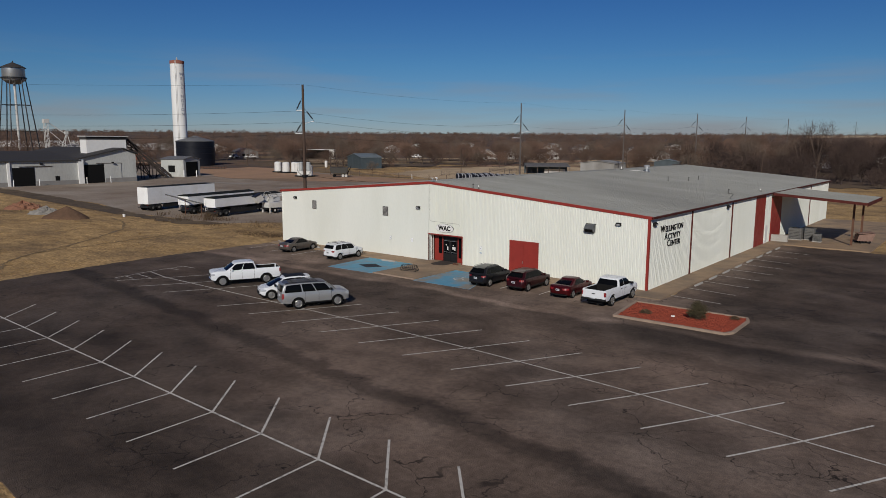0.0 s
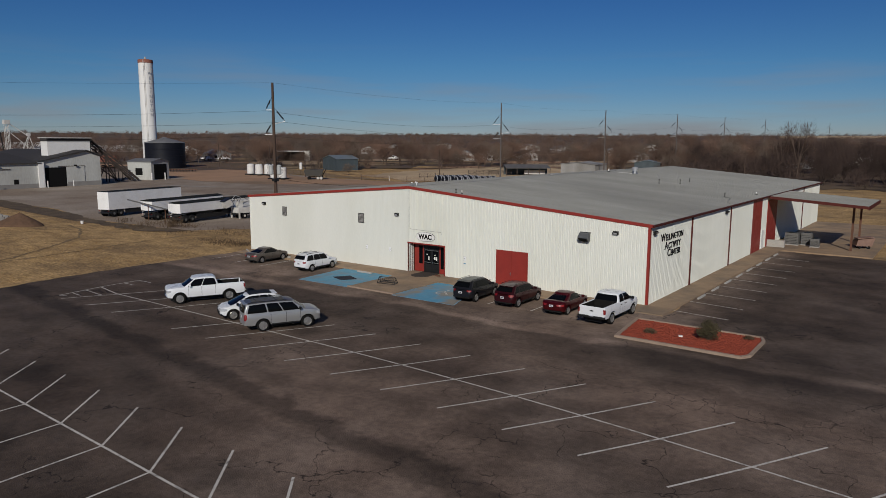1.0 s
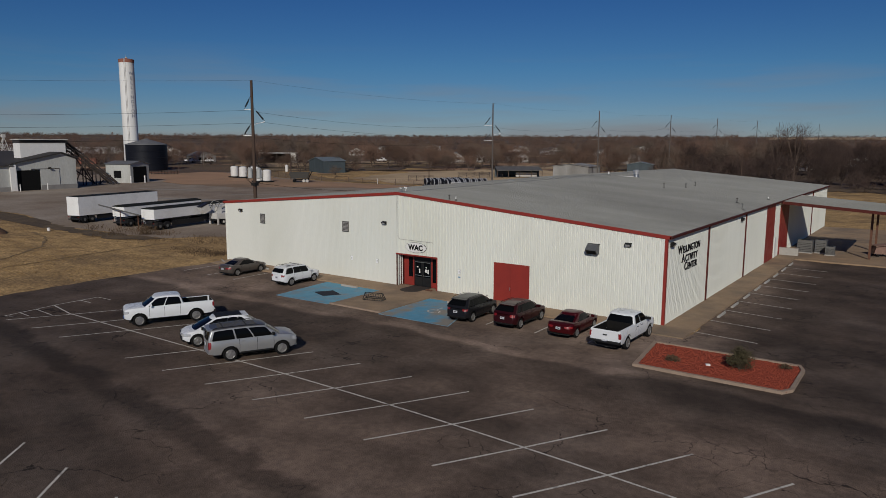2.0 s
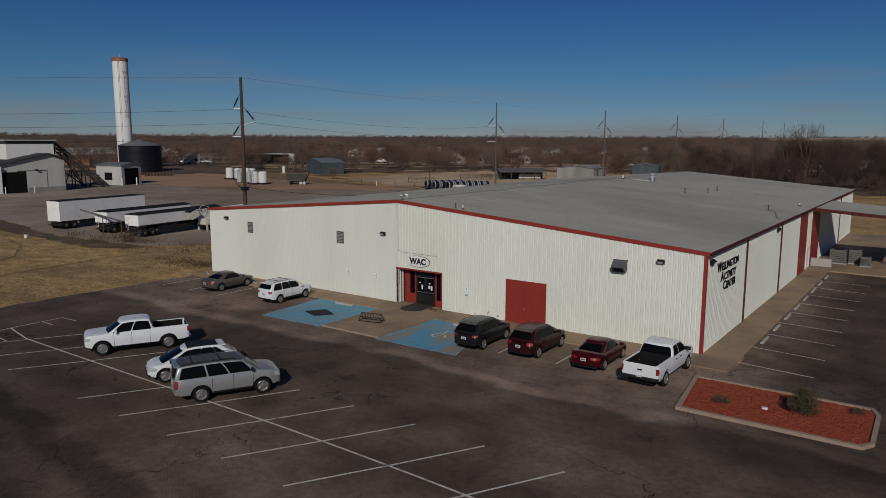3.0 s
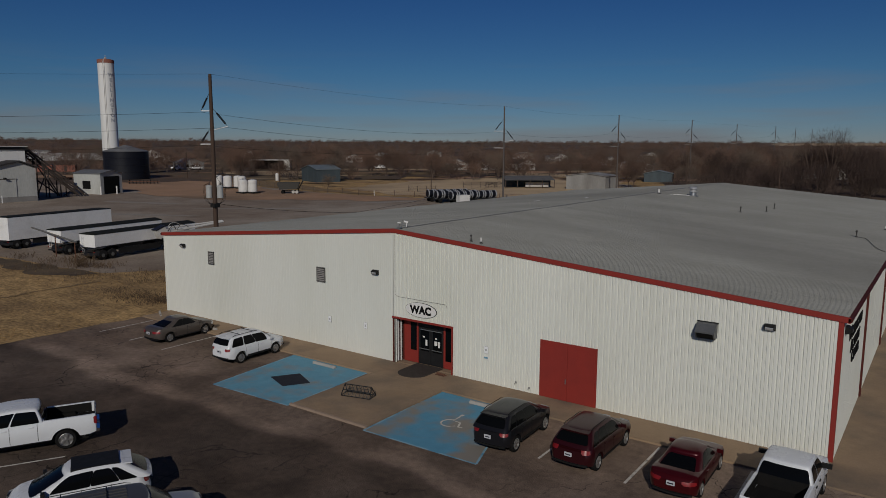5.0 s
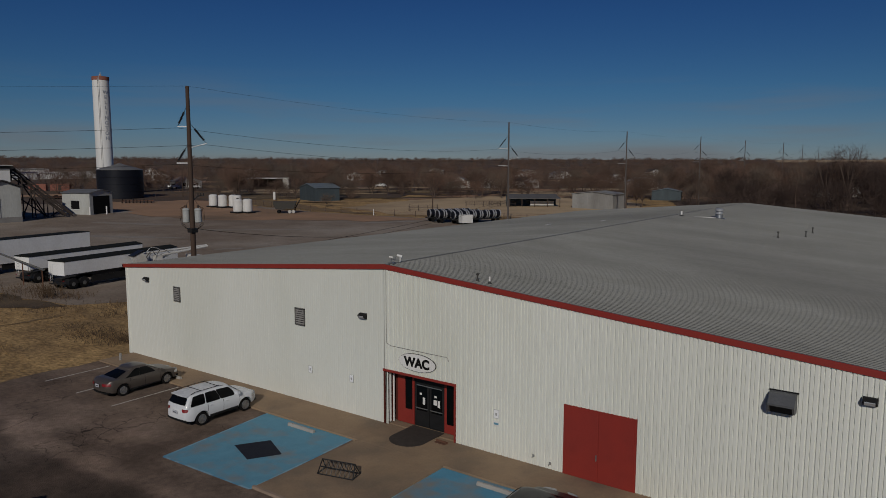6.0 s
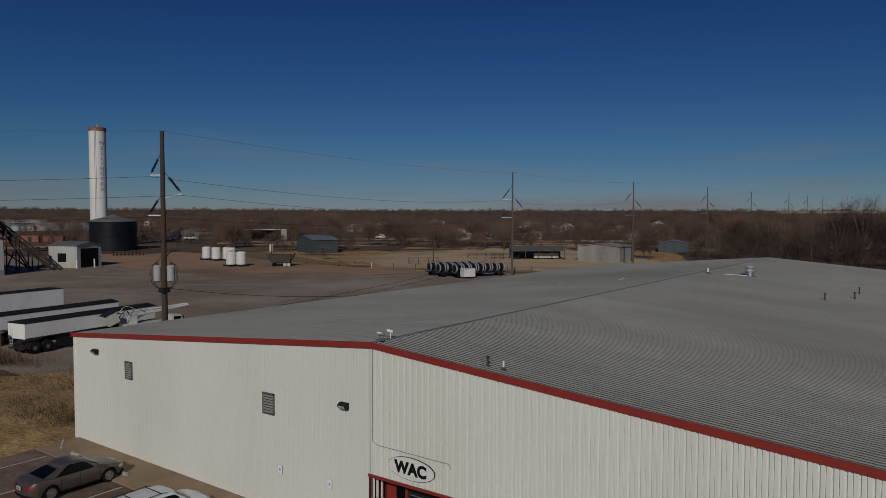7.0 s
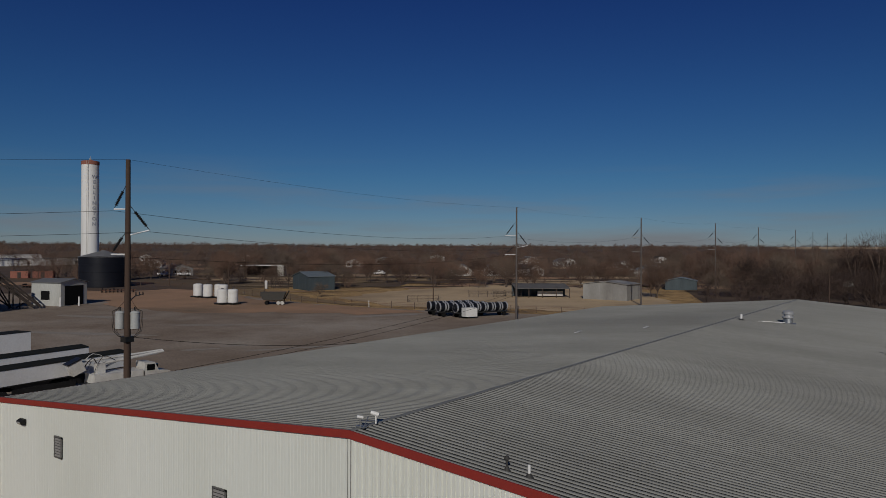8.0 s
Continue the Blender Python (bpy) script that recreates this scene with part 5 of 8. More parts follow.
def car(name, m, label, category, paint_mat, spec):
    """A vehicle: origin between the axles on the ground, nose towards +x."""
    s = spec
    t = thing(name, m, label, category, "parked vehicles")
    xf, xr = s["front"], s["rear"]           # ends, from the middle of the wheelbase
    wb, hw, R = s["wheelbase"], s["width"] / 2, s["wheel"]
    ax = (wb / 2, -wb / 2)
    top, sill = s["top"], s["sill"]
    arch = R + s.get("gap", 0.085)
    bed = s.get("bed")

    def plan(x):
        f = 1 - s.get("round_f", 0.24) * max(0, 1 - (xf - x) / 0.75) ** 2.3 - s.get("round_r", 0.16) * max(0, 1 - (x - xr) / 0.5) ** 2.2
        return hw * f

    def side(x, z):
        h = lerp_table(top, x)
        k = (z - sill) / max(0.2, h - sill)
        return plan(x) * lerp_table([(0, 0.93), (0.25, 0.975), (0.55, 1.0), (0.8, 0.985), (1.0, 0.945)], k)

    bul_f, bul_r = s.get("bulge_f", 0.10), s.get("bulge_r", 0.09)

    def warp(x, y, z):
        """Ends curve in plan and lean in towards top and bottom."""
        for end, d, b in ((xf, xf - x, bul_f), (xr, x - xr, bul_r)):
            if d < 0.45:
                k = (1 - max(0, d) / 0.45) * b
                sgn = -1 if end > 0 else 1
                x += sgn * k * (1.1 * (y / hw) ** 2 + 0.9 * max(-0.6, (z - s.get("bulge_z", 0.62)) / 0.40) ** 2)
        return (x, y, z)

    def low(x):
        z = sill
        for a in ax:
            d = abs(x - a)
            if d < arch:
                z = max(z, R * 0.96 + math.sqrt(max(0, arch * arch - d * d)))
        e = min(xf - x, x - xr)
        return z + 0.10 * max(0, 1 - e / 0.35)

    xs = set(p[0] for p in top)
    xs |= {xr + 0.02, xr + 0.06, xr + 0.15, xr + 0.3, xr + 0.5, xf - 0.5, xf - 0.3, xf - 0.15, xf - 0.06, xf - 0.02}
    for a in ax:
        xs |= {a + arch * math.cos(math.pi * i / 12) * 0.9999 for i in range(13)} | {a - arch - 0.001, a + arch + 0.001}
    k = xr + 0.5
    while k < xf - 0.5:
        xs.add(round(k, 3))
        k += 0.22
    xs = sorted(x for x in xs if xr + 0.019 <= x <= xf - 0.019)
    stations = [(x, False) for x in xs]
    bx0 = min(xs, key=lambda v: abs(v - bed[1])) if bed else 0
    bx1 = min(xs, key=lambda v: abs(v - bed[0])) if bed else 0
    if bed:
        stations = []
        for x in xs:
            inside = bx0 < x < bx1
            if x == bx0:
                stations += [(x, False), (x, True)]
            elif x == bx1:
                stations += [(x, True), (x, False)]
            else:
                stations.append((x, inside))
    bm = bmesh.new()
    rings = []
    for x, inbed in stations:
        zl, zt = low(x), lerp_table(top, x)
        zt = max(zt, zl + 0.03)
        e = min(xf - x, x - xr)
        cr = 0.05 * min(1, e / 0.5)
        half = [(0.0, min(zl, sill + 0.4)), (plan(x) * 0.62, min(zl, 0.86))]
        for i in range(7):
            z = zl + (zt - zl) * (0, 0.12, 0.35, 0.55, 0.75, 0.92, 1.0)[i]
            half.append((side(x, z), z))
        sh = half[-1][0]
        if inbed:
            half += [(sh - 0.03, zt + 0.02), (sh - 0.12, zt + 0.02), (sh - 0.12, 0.90), (0, 0.90)]
        else:
            half += [(sh * 0.94, zt + cr * 0.35), (sh * 0.75, zt + cr * 0.7), (sh * 0.4, zt + cr * 0.95), (0, zt + cr)]
        pts = half + [(-y, z) for y, z in half[-2:0:-1]]
        if e < 0.03:
            zc = (zl + zt) / 2
            pts = [(y * 0.96, zc + (z - zc) * 0.88) for y, z in pts]
        rings.append([bm.verts.new(warp(x, y, z)) for y, z in pts])
    n = len(rings[0])
    for a, b in zip(rings, rings[1:]):
        for i in range(n):
            bm.faces.new((a[i], a[(i + 1) % n], b[(i + 1) % n], b[i]))
    bm.faces.new(rings[0]), bm.faces.new(rings[-1][::-1])
    body = part("body", bm, paint_mat, t, smooth=0.55)
    # underside
    bx("chassis", (xr + 0.35, xf - 0.35, -hw * 0.6, hw * 0.6, 0.24, 0.55), M["trimblack"], t)

    # cabin
    c = s["cabin"]           # cowl, windscreen top, roof rear, backlight base, belt front, belt rear, roof height
    cowl, wst, rfr, blb, zb0, zb1, zr = c
    wbelt, wroof = hw * 0.915, hw * s.get("tumble", 0.74)

    zt_ = zr - 0.085
    xm = (wst + rfr) / 2
    rc = s.get("corner", 0.1) + 0.03

    def fx(v):
        return cowl + (wst - cowl) * v + 0.07 * 4 * v * (1 - v) * (cowl - wst)

    def bxx(v):
        return blb + (rfr - blb) * v - s.get("arc_r", 0.12) * 4 * v * (1 - v) * (rfr - blb)

    def wide_at(v):
        return wbelt + (wroof - wbelt) * v + 0.028 * 4 * v * (1 - v)

    def glass_pt(x, y, v):
        """Point of the upper body at height share v, roofline drooping to both ends."""
        k = (x - blb) / (cowl - blb)
        zb = zb1 + (zb0 - zb1) * k - 0.05
        droop = 0.055 * ((x - xm) / (wst - xm)) ** 2 * v if abs(x - xm) < 4 else 0
        return Vector((x, y, zb + (zt_ - zb) * v - min(0.08, droop)))

    def bow(x, y, a, b, w):
        f = 1 - min(1, abs(y) / w) ** 2
        mid = (a + b) / 2
        if x > mid:
            return x + 0.15 * f * ((x - mid) / (a - mid)) ** 10
        return x - 0.07 * f * ((mid - x) / (mid - b)) ** 10

    def loop(v, grow=1.0, lift=0.0):
        a, b, w = fx(v), bxx(v), wide_at(v)
        ca = (a + b) / 2
        a, b, w = ca + (a - ca) * (1 - (1 - grow) * 0.55), ca + (b - ca) * (1 - (1 - grow) * 0.55), w * grow
        out = []
        for cx, cy, a0 in ((a - rc, w - rc, 0), (b + rc, w - rc, 90), (b + rc, -w + rc, 180), (a - rc, -w + rc, 270)):
            for j in range(5):
                th = radians(a0 + 22.5 * j)
                out.append((cx + rc * math.cos(th), cy + rc * math.sin(th)))
            nx, ny = {0: (b + rc, w), 90: (b, -w + rc), 180: (a - rc, -w), 270: (a, w - rc)}[a0]
            lx, ly = out[-1]
            out += [(lx + (nx - lx) * j / 7, ly + (ny - ly) * j / 7) for j in range(1, 7)]
        res = []
        for x, y in out:
            p_ = glass_pt(bow(x, y, a, b, w), y, v)
            p_.z += lift
            res.append(p_)
        return res
    rows = [loop(v) for v in (0, 0.2, 0.4, 0.6, 0.8, 1.0)] + [loop(1.0, 0.965, 0.045), loop(1.0, 0.90, 0.07), loop(1.0, 0.7, 0.083), loop(1.0, 0.35, 0.09)]
    bm = bmesh.new()
    vr = [[bm.verts.new(p_) for p_ in r] for r in rows]
    for a, b in zip(vr, vr[1:]):
        for i in range(len(a)):
            j = (i + 1) % len(a)
            bm.faces.new((a[i], a[j], b[j], b[i]))
    bm.faces.new(vr[-1])
    part("cabin", bm, s.get("roof_mat", paint_mat), t, smooth=0.7)

    if s.get("top_mat"):
        bm = bmesh.new()
        g = [[bm.verts.new((p_.x, p_.y, p_.z + 0.008)) for p_ in r] for r in rows[6:]]
        for a, b in zip(g, g[1:]):
            for i in range(len(a)):
                j = (i + 1) % len(a)
                bm.faces.new((a[i], a[j], b[j], b[i]))
        bm.faces.new(g[-1])
        part("roof_skin", bm, s["top_mat"], t, "roof skin darkened for the sky it mirrors", smooth=0.5)
        for k in range(5):
            y = wroof * (-0.5 + 0.25 * k)
            bm = bmesh.new()
            box(bm, rfr + 0.45, wst - 0.5, y - 0.025, y + 0.025, zr - 0.02, zr + 0.022)
            part("roof_rib", bm, s["top_mat"], t)

    def patch(name, g, material):
        """A pane from a grid of points lying just outside the upper body."""
        bm = bmesh.new()
        g = [[bm.verts.new(q) for q in row] for row in g]
        for a, b in zip(g, g[1:]):
            for i in range(len(a) - 1):
                bm.faces.new((a[i], a[i + 1], b[i + 1], b[i]))
        return part(name, bm, material, t, smooth=0.6)

    def rounded(k, r=s.get("pane_r", 0.16)):
        """How far an edge draws in near the top and bottom of a pane (k from 0 to 1)."""
        d = max(0.0, 1 - min(k, 1 - k) / r)
        return 1 - math.sqrt(max(0.0, 1 - d * d))
    STEPS = (0, 0.03, 0.08, 0.16, 0.4, 0.6, 0.84, 0.92, 0.97, 1)

    def end_pane(v0, v1, shrink, front):
        g = []
        for k in STEPS:
            v = v0 + (v1 - v0) * k
            a, b, w = fx(v), bxx(v), wide_at(v)
            half = (w - rc * 0.55) * shrink - 0.10 * rounded(k)
            row = []
            for i in range(11):
                y = half * (i / 5 - 1)
                x = bow(a if front else b, y, a, b, w)
                q = glass_pt(x, y, v)
                row.append(q + Vector((0.016 if front else -0.016, 0, 0.014)))
            g.append(row)
        return g
    patch("windscreen", end_pane(0.10, 0.97, 0.99, True), M["glass"])
    if s.get("backlight", True):
        patch("rear_window", end_pane(s.get("bl0", 0.25), 0.95, 0.96, False), M["glass"])
    for sg in (1, -1):
        for u0, u1, w0, w1 in s["windows"]:
            g = []
            for k in STEPS:
                v = 0.10 + 0.86 * k
                a, b = fx(v) - 0.02, bxx(v) + 0.02
                ua, ub = u0 + (w0 - u0) * k, u1 + (w1 - u1) * k
                pull = s.get("pane_pull", 0.07) * rounded(k) / abs(a - b)
                ua, ub = ua + pull, ub - pull
                row = []
                for i in range(6):
                    x = a + (b - a) * (ua + (ub - ua) * i / 5)
                    row.append(glass_pt(x, sg * (wide_at(v) + 0.010), v) + Vector((0, 0, 0.004)))
                g.append(row)
            patch("side_window", g, M["glass"])
        # door gaps and handles
        for x in s["doors"]:
            z0, z1 = low(x) + 0.05, lerp_table(top, x) - 0.03
            bm = bmesh.new()
            prev = None
            for k in range(7):
                z = z0 + (z1 - z0) * k / 6
                y = sg * (side(x, z) + 0.003)
                row = [bm.verts.new((x - 0.009, y, z)), bm.verts.new((x + 0.009, y, z))]
                if prev:
                    bm.faces.new((prev[0], prev[1], row[1], row[0]))
                prev = row
            part("door_gap", bm, M["seam"], t)
        for x in s["handles"]:
            z = lerp_table(top, x) - 0.13
            y = side(x, z)
            bm = bmesh.new()
            box(bm, x - 0.10, x + 0.10, min(sg * (y - 0.01), sg * (y + 0.03)), max(sg * (y - 0.01), sg * (y + 0.03)), z - 0.018, z + 0.018)
            bevel(bm, 0.008, 1)
            part("door_handle", bm, s.get("handle_mat", paint_mat), t)
        # sill strip
        a0, a1 = -wb / 2 + arch + 0.03, wb / 2 - arch - 0.03
        y = side(0, sill + 0.07)
        bm = bmesh.new()
        box(bm, a0, a1, min(sg * (y - 0.06), sg * (y + 0.012)), max(sg * (y - 0.06), sg * (y + 0.012)), sill - 0.03, sill + s.get("clad", 0.07))
        bevel(bm, 0.012, 1)
        part("sill_trim", bm, M["trimblack"], t)
        # mirror
        x = cowl - 0.42
        z = zb0 + 0.10
        bm = bmesh.new()
        y0, y1 = hw * 0.90, hw * 0.90 + s.get("mirror", 0.24)
        box(bm, x - 0.06, x + 0.06, min(sg * y0, sg * y1), max(sg * y0, sg * y1), z - 0.07, z + 0.09)
        bevel(bm, 0.035, 2)
        part("wing_mirror", bm, s.get("mirror_mat", paint_mat), t, smooth=0.6)
        # lamps follow the bodywork round the corners
        for lname, lmat, llab, (z0, z1), x0, x1, wide in (("tail_light", M["tail"], "red tail light lens", s["tail_z"], xr + 0.022, xr + s.get("tail_wrap", 0.16), s["tail_w"]),
                                                          ("headlight", M["lamp"], "clear headlight lens", s["head_z"], xf - 0.022, xf - s.get("head_wrap", 0.34), s["head_w"])):
            bm = bmesh.new()
            grid = []
            out = -1 if x0 < 0 else 1
            for kz in range(4):
                z = z0 + (z1 - z0) * kz / 3
                row = []
                yc = side(x0, z) * 0.96
                row.append(bm.verts.new(warp(x0 + out * 0.027, sg * (yc - wide * (1.0 - 0.25 * (kz == 0))), z)))
                row.append(bm.verts.new(warp(x0 + out * 0.026, sg * (yc - wide * 0.4), z)))
                for kx in range(6):
                    x = x0 + (x1 - x0) * kx / 5
                    shrink = 0.0 if kx < 4 else 0.12 * (kx - 3) * (z1 - z0)
                    row.append(bm.verts.new(warp(x + (out * 0.006 if kx == 0 else 0), sg * (side(x, z) + 0.008), z + (shrink if kz == 0 else (-shrink * 0.4 if kz == 3 else 0)))))
                grid.append(row)
            for a, b in zip(grid, grid[1:]):
                for k in range(len(a) - 1):
                    bm.faces.new((a[k], a[k + 1], b[k + 1], b[k]))
            part(lname, bm, lmat, t, llab, smooth=0.8)
        # dark wheel wells
        for a in ax:
            bm = bmesh.new()
            pts = [(a + (arch - 0.012) * math.cos(math.pi * i / 14), R * 0.96 + (arch - 0.012) * math.sin(math.pi * i / 14)) for i in range(15)]
            prism(bm, pts, min(sg * hw * 0.58, sg * hw * 0.70), max(sg * hw * 0.58, sg * hw * 0.70), "y")
            part("wheel_well", bm, M["black"], t)
    # grille, bumpers, plates
    def strip(x0, x1, y, z0, z1):
        """A bar across the end that follows its curve."""
        bm = bmesh.new()
        rows = []
        zm = (z1 - z0) * 0.22
        for i in range(11):
            yy = y * (i / 5 - 1)
            rows.append([bm.verts.new(warp(a, yy, b)) for a, b in ((x0, z0), (x1, z0 + zm), (x1, z1 - zm), (x0, z1))])
        for a, b in zip(rows, rows[1:]):
            for i in range(4):
                bm.faces.new((a[i], a[(i + 1) % 4], b[(i + 1) % 4], b[i]))
        bm.faces.new(rows[0]), bm.faces.new(rows[-1][::-1])
        bmesh.ops.recalc_face_normals(bm, faces=bm.faces)
        return bm
    zg = s["grille"]
    bm = strip(xf - 0.06, xf + 0.010, hw * zg[2], zg[0], zg[1])
    part("grille", bm, s.get("grille_mat", M["trimblack"]), t)
    bm = strip(xf - 0.12, xf + 0.016, hw * 0.76, sill - 0.02, sill + 0.14)
    part("front_bumper", bm, s.get("bumper_mat", M["trimblack"]), t)
    zbm = s.get("rear_bumper", (sill, sill + 0.16))
    bm = strip(xr + 0.14, xr - s.get("bumper_out", 0.012), hw * s.get("bumper_w", 0.80), zbm[0], zbm[1])
    part("rear_bumper", bm, s.get("bumper_mat", M["trimblack"]), t)
    zp = s["plate_z"]
    out = s.get("plate_out", 0.014)
    bm = bmesh.new()
    box(bm, xr - out - 0.008, xr + 0.02, -0.155, 0.155, zp, zp + 0.155)
    pl = part("number_plate", bm, M["plate"], t, "pale number plate with a dark bar")
    bx("plate_bar", (xr - out - 0.012, xr - out - 0.006, -0.11, 0.11, zp + 0.05, zp + 0.10), M["navyp"], pl)
    # wheels
    key = (R, s.get("spokes", 5))
    if key not in WHEELS:
        WHEELS[key] = wheel_meshes(R, spokes=s.get("spokes", 5))
    tyre, rim = WHEELS[key]
    for a in ax:
        for sg in (1, -1):
            w = part("wheel", tyre, None, t, "black tyre on an alloy wheel", m=pose(a, sg * (hw - 0.15), R, 0, 0, 0 if sg < 0 else 180))
            w.name = "tyre"
            part("rim", rim, None, w)
    # roof rails
    if s.get("rails"):
        for sg in (1, -1):
            bm = bmesh.new()
            y = sg * wroof * 0.9
            tube(bm, (wst - 0.35, y, zr - 0.02), (wst - 0.55, y, zr + 0.035), 0.013)
            tube(bm, (wst - 0.55, y, zr + 0.035), (rfr + 0.35, y, zr + 0.035), 0.015)
            tube(bm, (rfr + 0.35, y, zr + 0.035), (rfr + 0.15, y, zr - 0.02), 0.018)
            part("roof_rail", bm, M["trimblack"], t)
        for x in s.get("crossbars", ()):
            bm = bmesh.new()
            tube(bm, (x, -wroof * 0.9, zr + 0.04), (x, wroof * 0.9, zr + 0.04), 0.018)
            part("crossbar", bm, M["trimblack"], t)
    if s.get("spoiler"):
        bm = bmesh.new()
        prism(bm, [(rfr + 0.12, zr - 0.05), (rfr - 0.16, zr - 0.075), (rfr - 0.16, zr - 0.11), (rfr + 0.10, zr - 0.10)], -wroof * 0.9, wroof * 0.9, "y")
        bevel(bm, 0.012, 1)
        part("spoiler", bm, s.get("roof_mat", paint_mat), t)
    if s.get("sunroof"):
        a, b = s["sunroof"]
        bm = bmesh.new()
        a, b = min(a, b), max(a, b)
        box(bm, a, b, -wroof * s.get("sunroof_w", 0.8), wroof * s.get("sunroof_w", 0.8), zr - 0.09, zr + 0.008)
        bevel(bm, 0.01, 1)
        part("sunroof", bm, M["trimblack"], t, "black roof panel")
    if bed:
        bm = bmesh.new()
        box(bm, bx0 + 0.02, bx1 - 0.02, -hw * 0.80, hw * 0.80, 0.903, 0.915)
        part("bed_floor", bm, M["bedliner"], t, "black bed liner")
        for sg in (1, -1):
            bm = bmesh.new()
            box(bm, bx0 + 0.02, bx1 - 0.02, min(sg * (hw * 0.945 - 0.135), sg * (hw * 0.945 - 0.125)), max(sg * (hw * 0.945 - 0.135), sg * (hw * 0.945 - 0.125)), 0.915, top[0][1] - 0.015)
            part("bed_liner_side", bm, M["bedliner"], t)
            bm = bmesh.new()
            box(bm, -wb / 2 - 0.38, -wb / 2 + 0.38, min(sg * hw * 0.62, sg * hw * 0.82), max(sg * hw * 0.62, sg * hw * 0.82), 0.915, 1.03)
            bevel(bm, 0.06, 2)
            part("wheel_housing", bm, M["bedliner"], t)
        bm = bmesh.new()
        box(bm, bx0 + 0.004, bx0 + 0.016, -hw * 0.80, hw * 0.80, 0.915, top[0][1] - 0.01)
        part("bed_liner_end", bm, M["bedliner"], t)
        bm = bmesh.new()
        box(bm, bx1 - 0.05, bx1 - 0.004, -hw * 0.825, hw * 0.825, 0.915, top[0][1] + 0.05)
        part("bed_liner_end", bm, M["bedliner"], t)
        bm = bmesh.new()
        box(bm, xr - 0.012, xr + 0.005, -0.12, 0.12, 1.0, 1.07)
        bevel(bm, 0.01, 1)
        part("tailgate_handle", bm, M["trimblack"], t)
    return t


white_car = paint("white_car_paint", (0.70, 0.72, 0.735))
white_car2 = paint("pearl_white_car_paint", (0.67, 0.685, 0.70))
silver_car = paint("silver_car_paint", (0.40, 0.405, 0.405), 0.55, 0.36)
# roof colour darkened to hold the dark sky that silver paint mirrors
sky_dark_roof = paint("sky_dark_silver_roof_paint", (0.10, 0.097, 0.093), 0.3, 0.38)
grey_car = paint("warm_grey_car_paint", (0.10, 0.085, 0.075), 0.3, 0.34)
charcoal_car = paint("charcoal_car_paint", (0.015, 0.015, 0.018), 0.3, 0.3)
maroon_car = paint("dark_maroon_car_paint", (0.034, 0.005, 0.007), 0.25, 0.3)
red_car = paint("deep_red_car_paint", (0.058, 0.004, 0.006), 0.25, 0.3)

PICKUP = dict(front=2.80, rear=-3.05, wheelbase=3.645, width=2.03, wheel=0.42, gap=0.12, bulge_r=0.0, bulge_f=0.05, bulge_z=0.9, sill=0.50,
              top=[(-3.05, 1.34), (-1.05, 1.34), (-1.0, 1.31), (1.35, 1.30), (1.55, 1.28), (2.60, 1.23), (2.73, 1.17), (2.80, 1.05)],
              bed=(-1.08, -2.96), cabin=(1.50, 0.72, -0.84, -1.02, 1.30, 1.32, 1.95), tumble=0.80, corner=0.05, pane_r=0.08, pane_pull=0.035,
              windows=[(0.08, 0.485, 0.03, 0.475), (0.515, 0.955, 0.495, 0.95)], doors=[1.18, 0.22, -0.80], handles=[0.42, -0.55],
              tail_z=(0.95, 1.27), tail_w=0.09, tail_wrap=0.13, head_z=(0.92, 1.10), head_w=0.34, grille=(0.72, 1.10, 0.55), grille_mat=M["trimblack"],
              plate_z=0.58, plate_out=0.09, bumper_mat=M["chrome"], rear_bumper=(0.52, 0.72), bumper_out=0.10, bumper_w=0.88, round_r=0.04, bl0=0.25, mirror=0.30, clad=0.0, round_f=0.12)
QUADCAB = dict(PICKUP, wheelbase=3.57, front=2.78, rear=-3.02, top=[(-3.02, 1.32), (-0.80, 1.32), (-0.75, 1.28), (1.35, 1.26), (1.55, 1.24), (2.4, 1.20), (2.62, 1.10), (2.78, 0.95)],
               bed=(-0.84, -2.93), cabin=(1.55, 0.80, -0.55, -0.78, 1.29, 1.30, 1.93), doors=[1.25, 0.15, -0.60], handles=[0.34, -0.35], tumble=0.77, tail_w=0.07, tail_z=(0.88, 1.20), bumper_mat=M["trimblack"], bumper_w=0.95, spokes=6,
               mirror_mat=M["trimblack"], mirror=0.34, windows=[(0.09, 0.555, 0.03, 0.55), (0.585, 0.92, 0.575, 0.92)], handle_mat=M["trimblack"], bl0=0.15)
FULLSUV = dict(front=2.42, rear=-2.70, wheelbase=2.946, width=2.01, wheel=0.41, gap=0.10, bulge_r=0.04, bulge_f=0.05, bulge_z=0.8, sill=0.44, top_mat=sky_dark_roof,
               top=[(-2.70, 1.08), (-2.62, 1.25), (1.15, 1.26), (1.35, 1.24), (2.18, 1.15), (2.36, 1.06), (2.42, 0.92)],
               cabin=(1.40, 0.58, -2.48, -2.66, 1.24, 1.25, 1.93), tumble=0.81, corner=0.06, pane_r=0.09, pane_pull=0.04,
               windows=[(0.095, 0.355, 0.03, 0.335), (0.375, 0.612, 0.355, 0.595), (0.635, 0.955, 0.62, 0.945)], doors=[1.0, 0.05, -0.95], handles=[0.22, -0.75],
               tail_z=(0.82, 1.22), tail_w=0.10, head_z=(0.84, 1.06), head_w=0.34, grille=(0.66, 1.02, 0.50), grille_mat=M["chrome"], mirror_mat=M["trimblack"],
               plate_z=0.90, rails=True, crossbars=(-0.5, -1.8), spoiler=True, bl0=0.18, rear_bumper=(0.46, 0.62), clad=0.05, bumper_mat=silver_car, spokes=5, round_f=0.14, round_r=0.06)
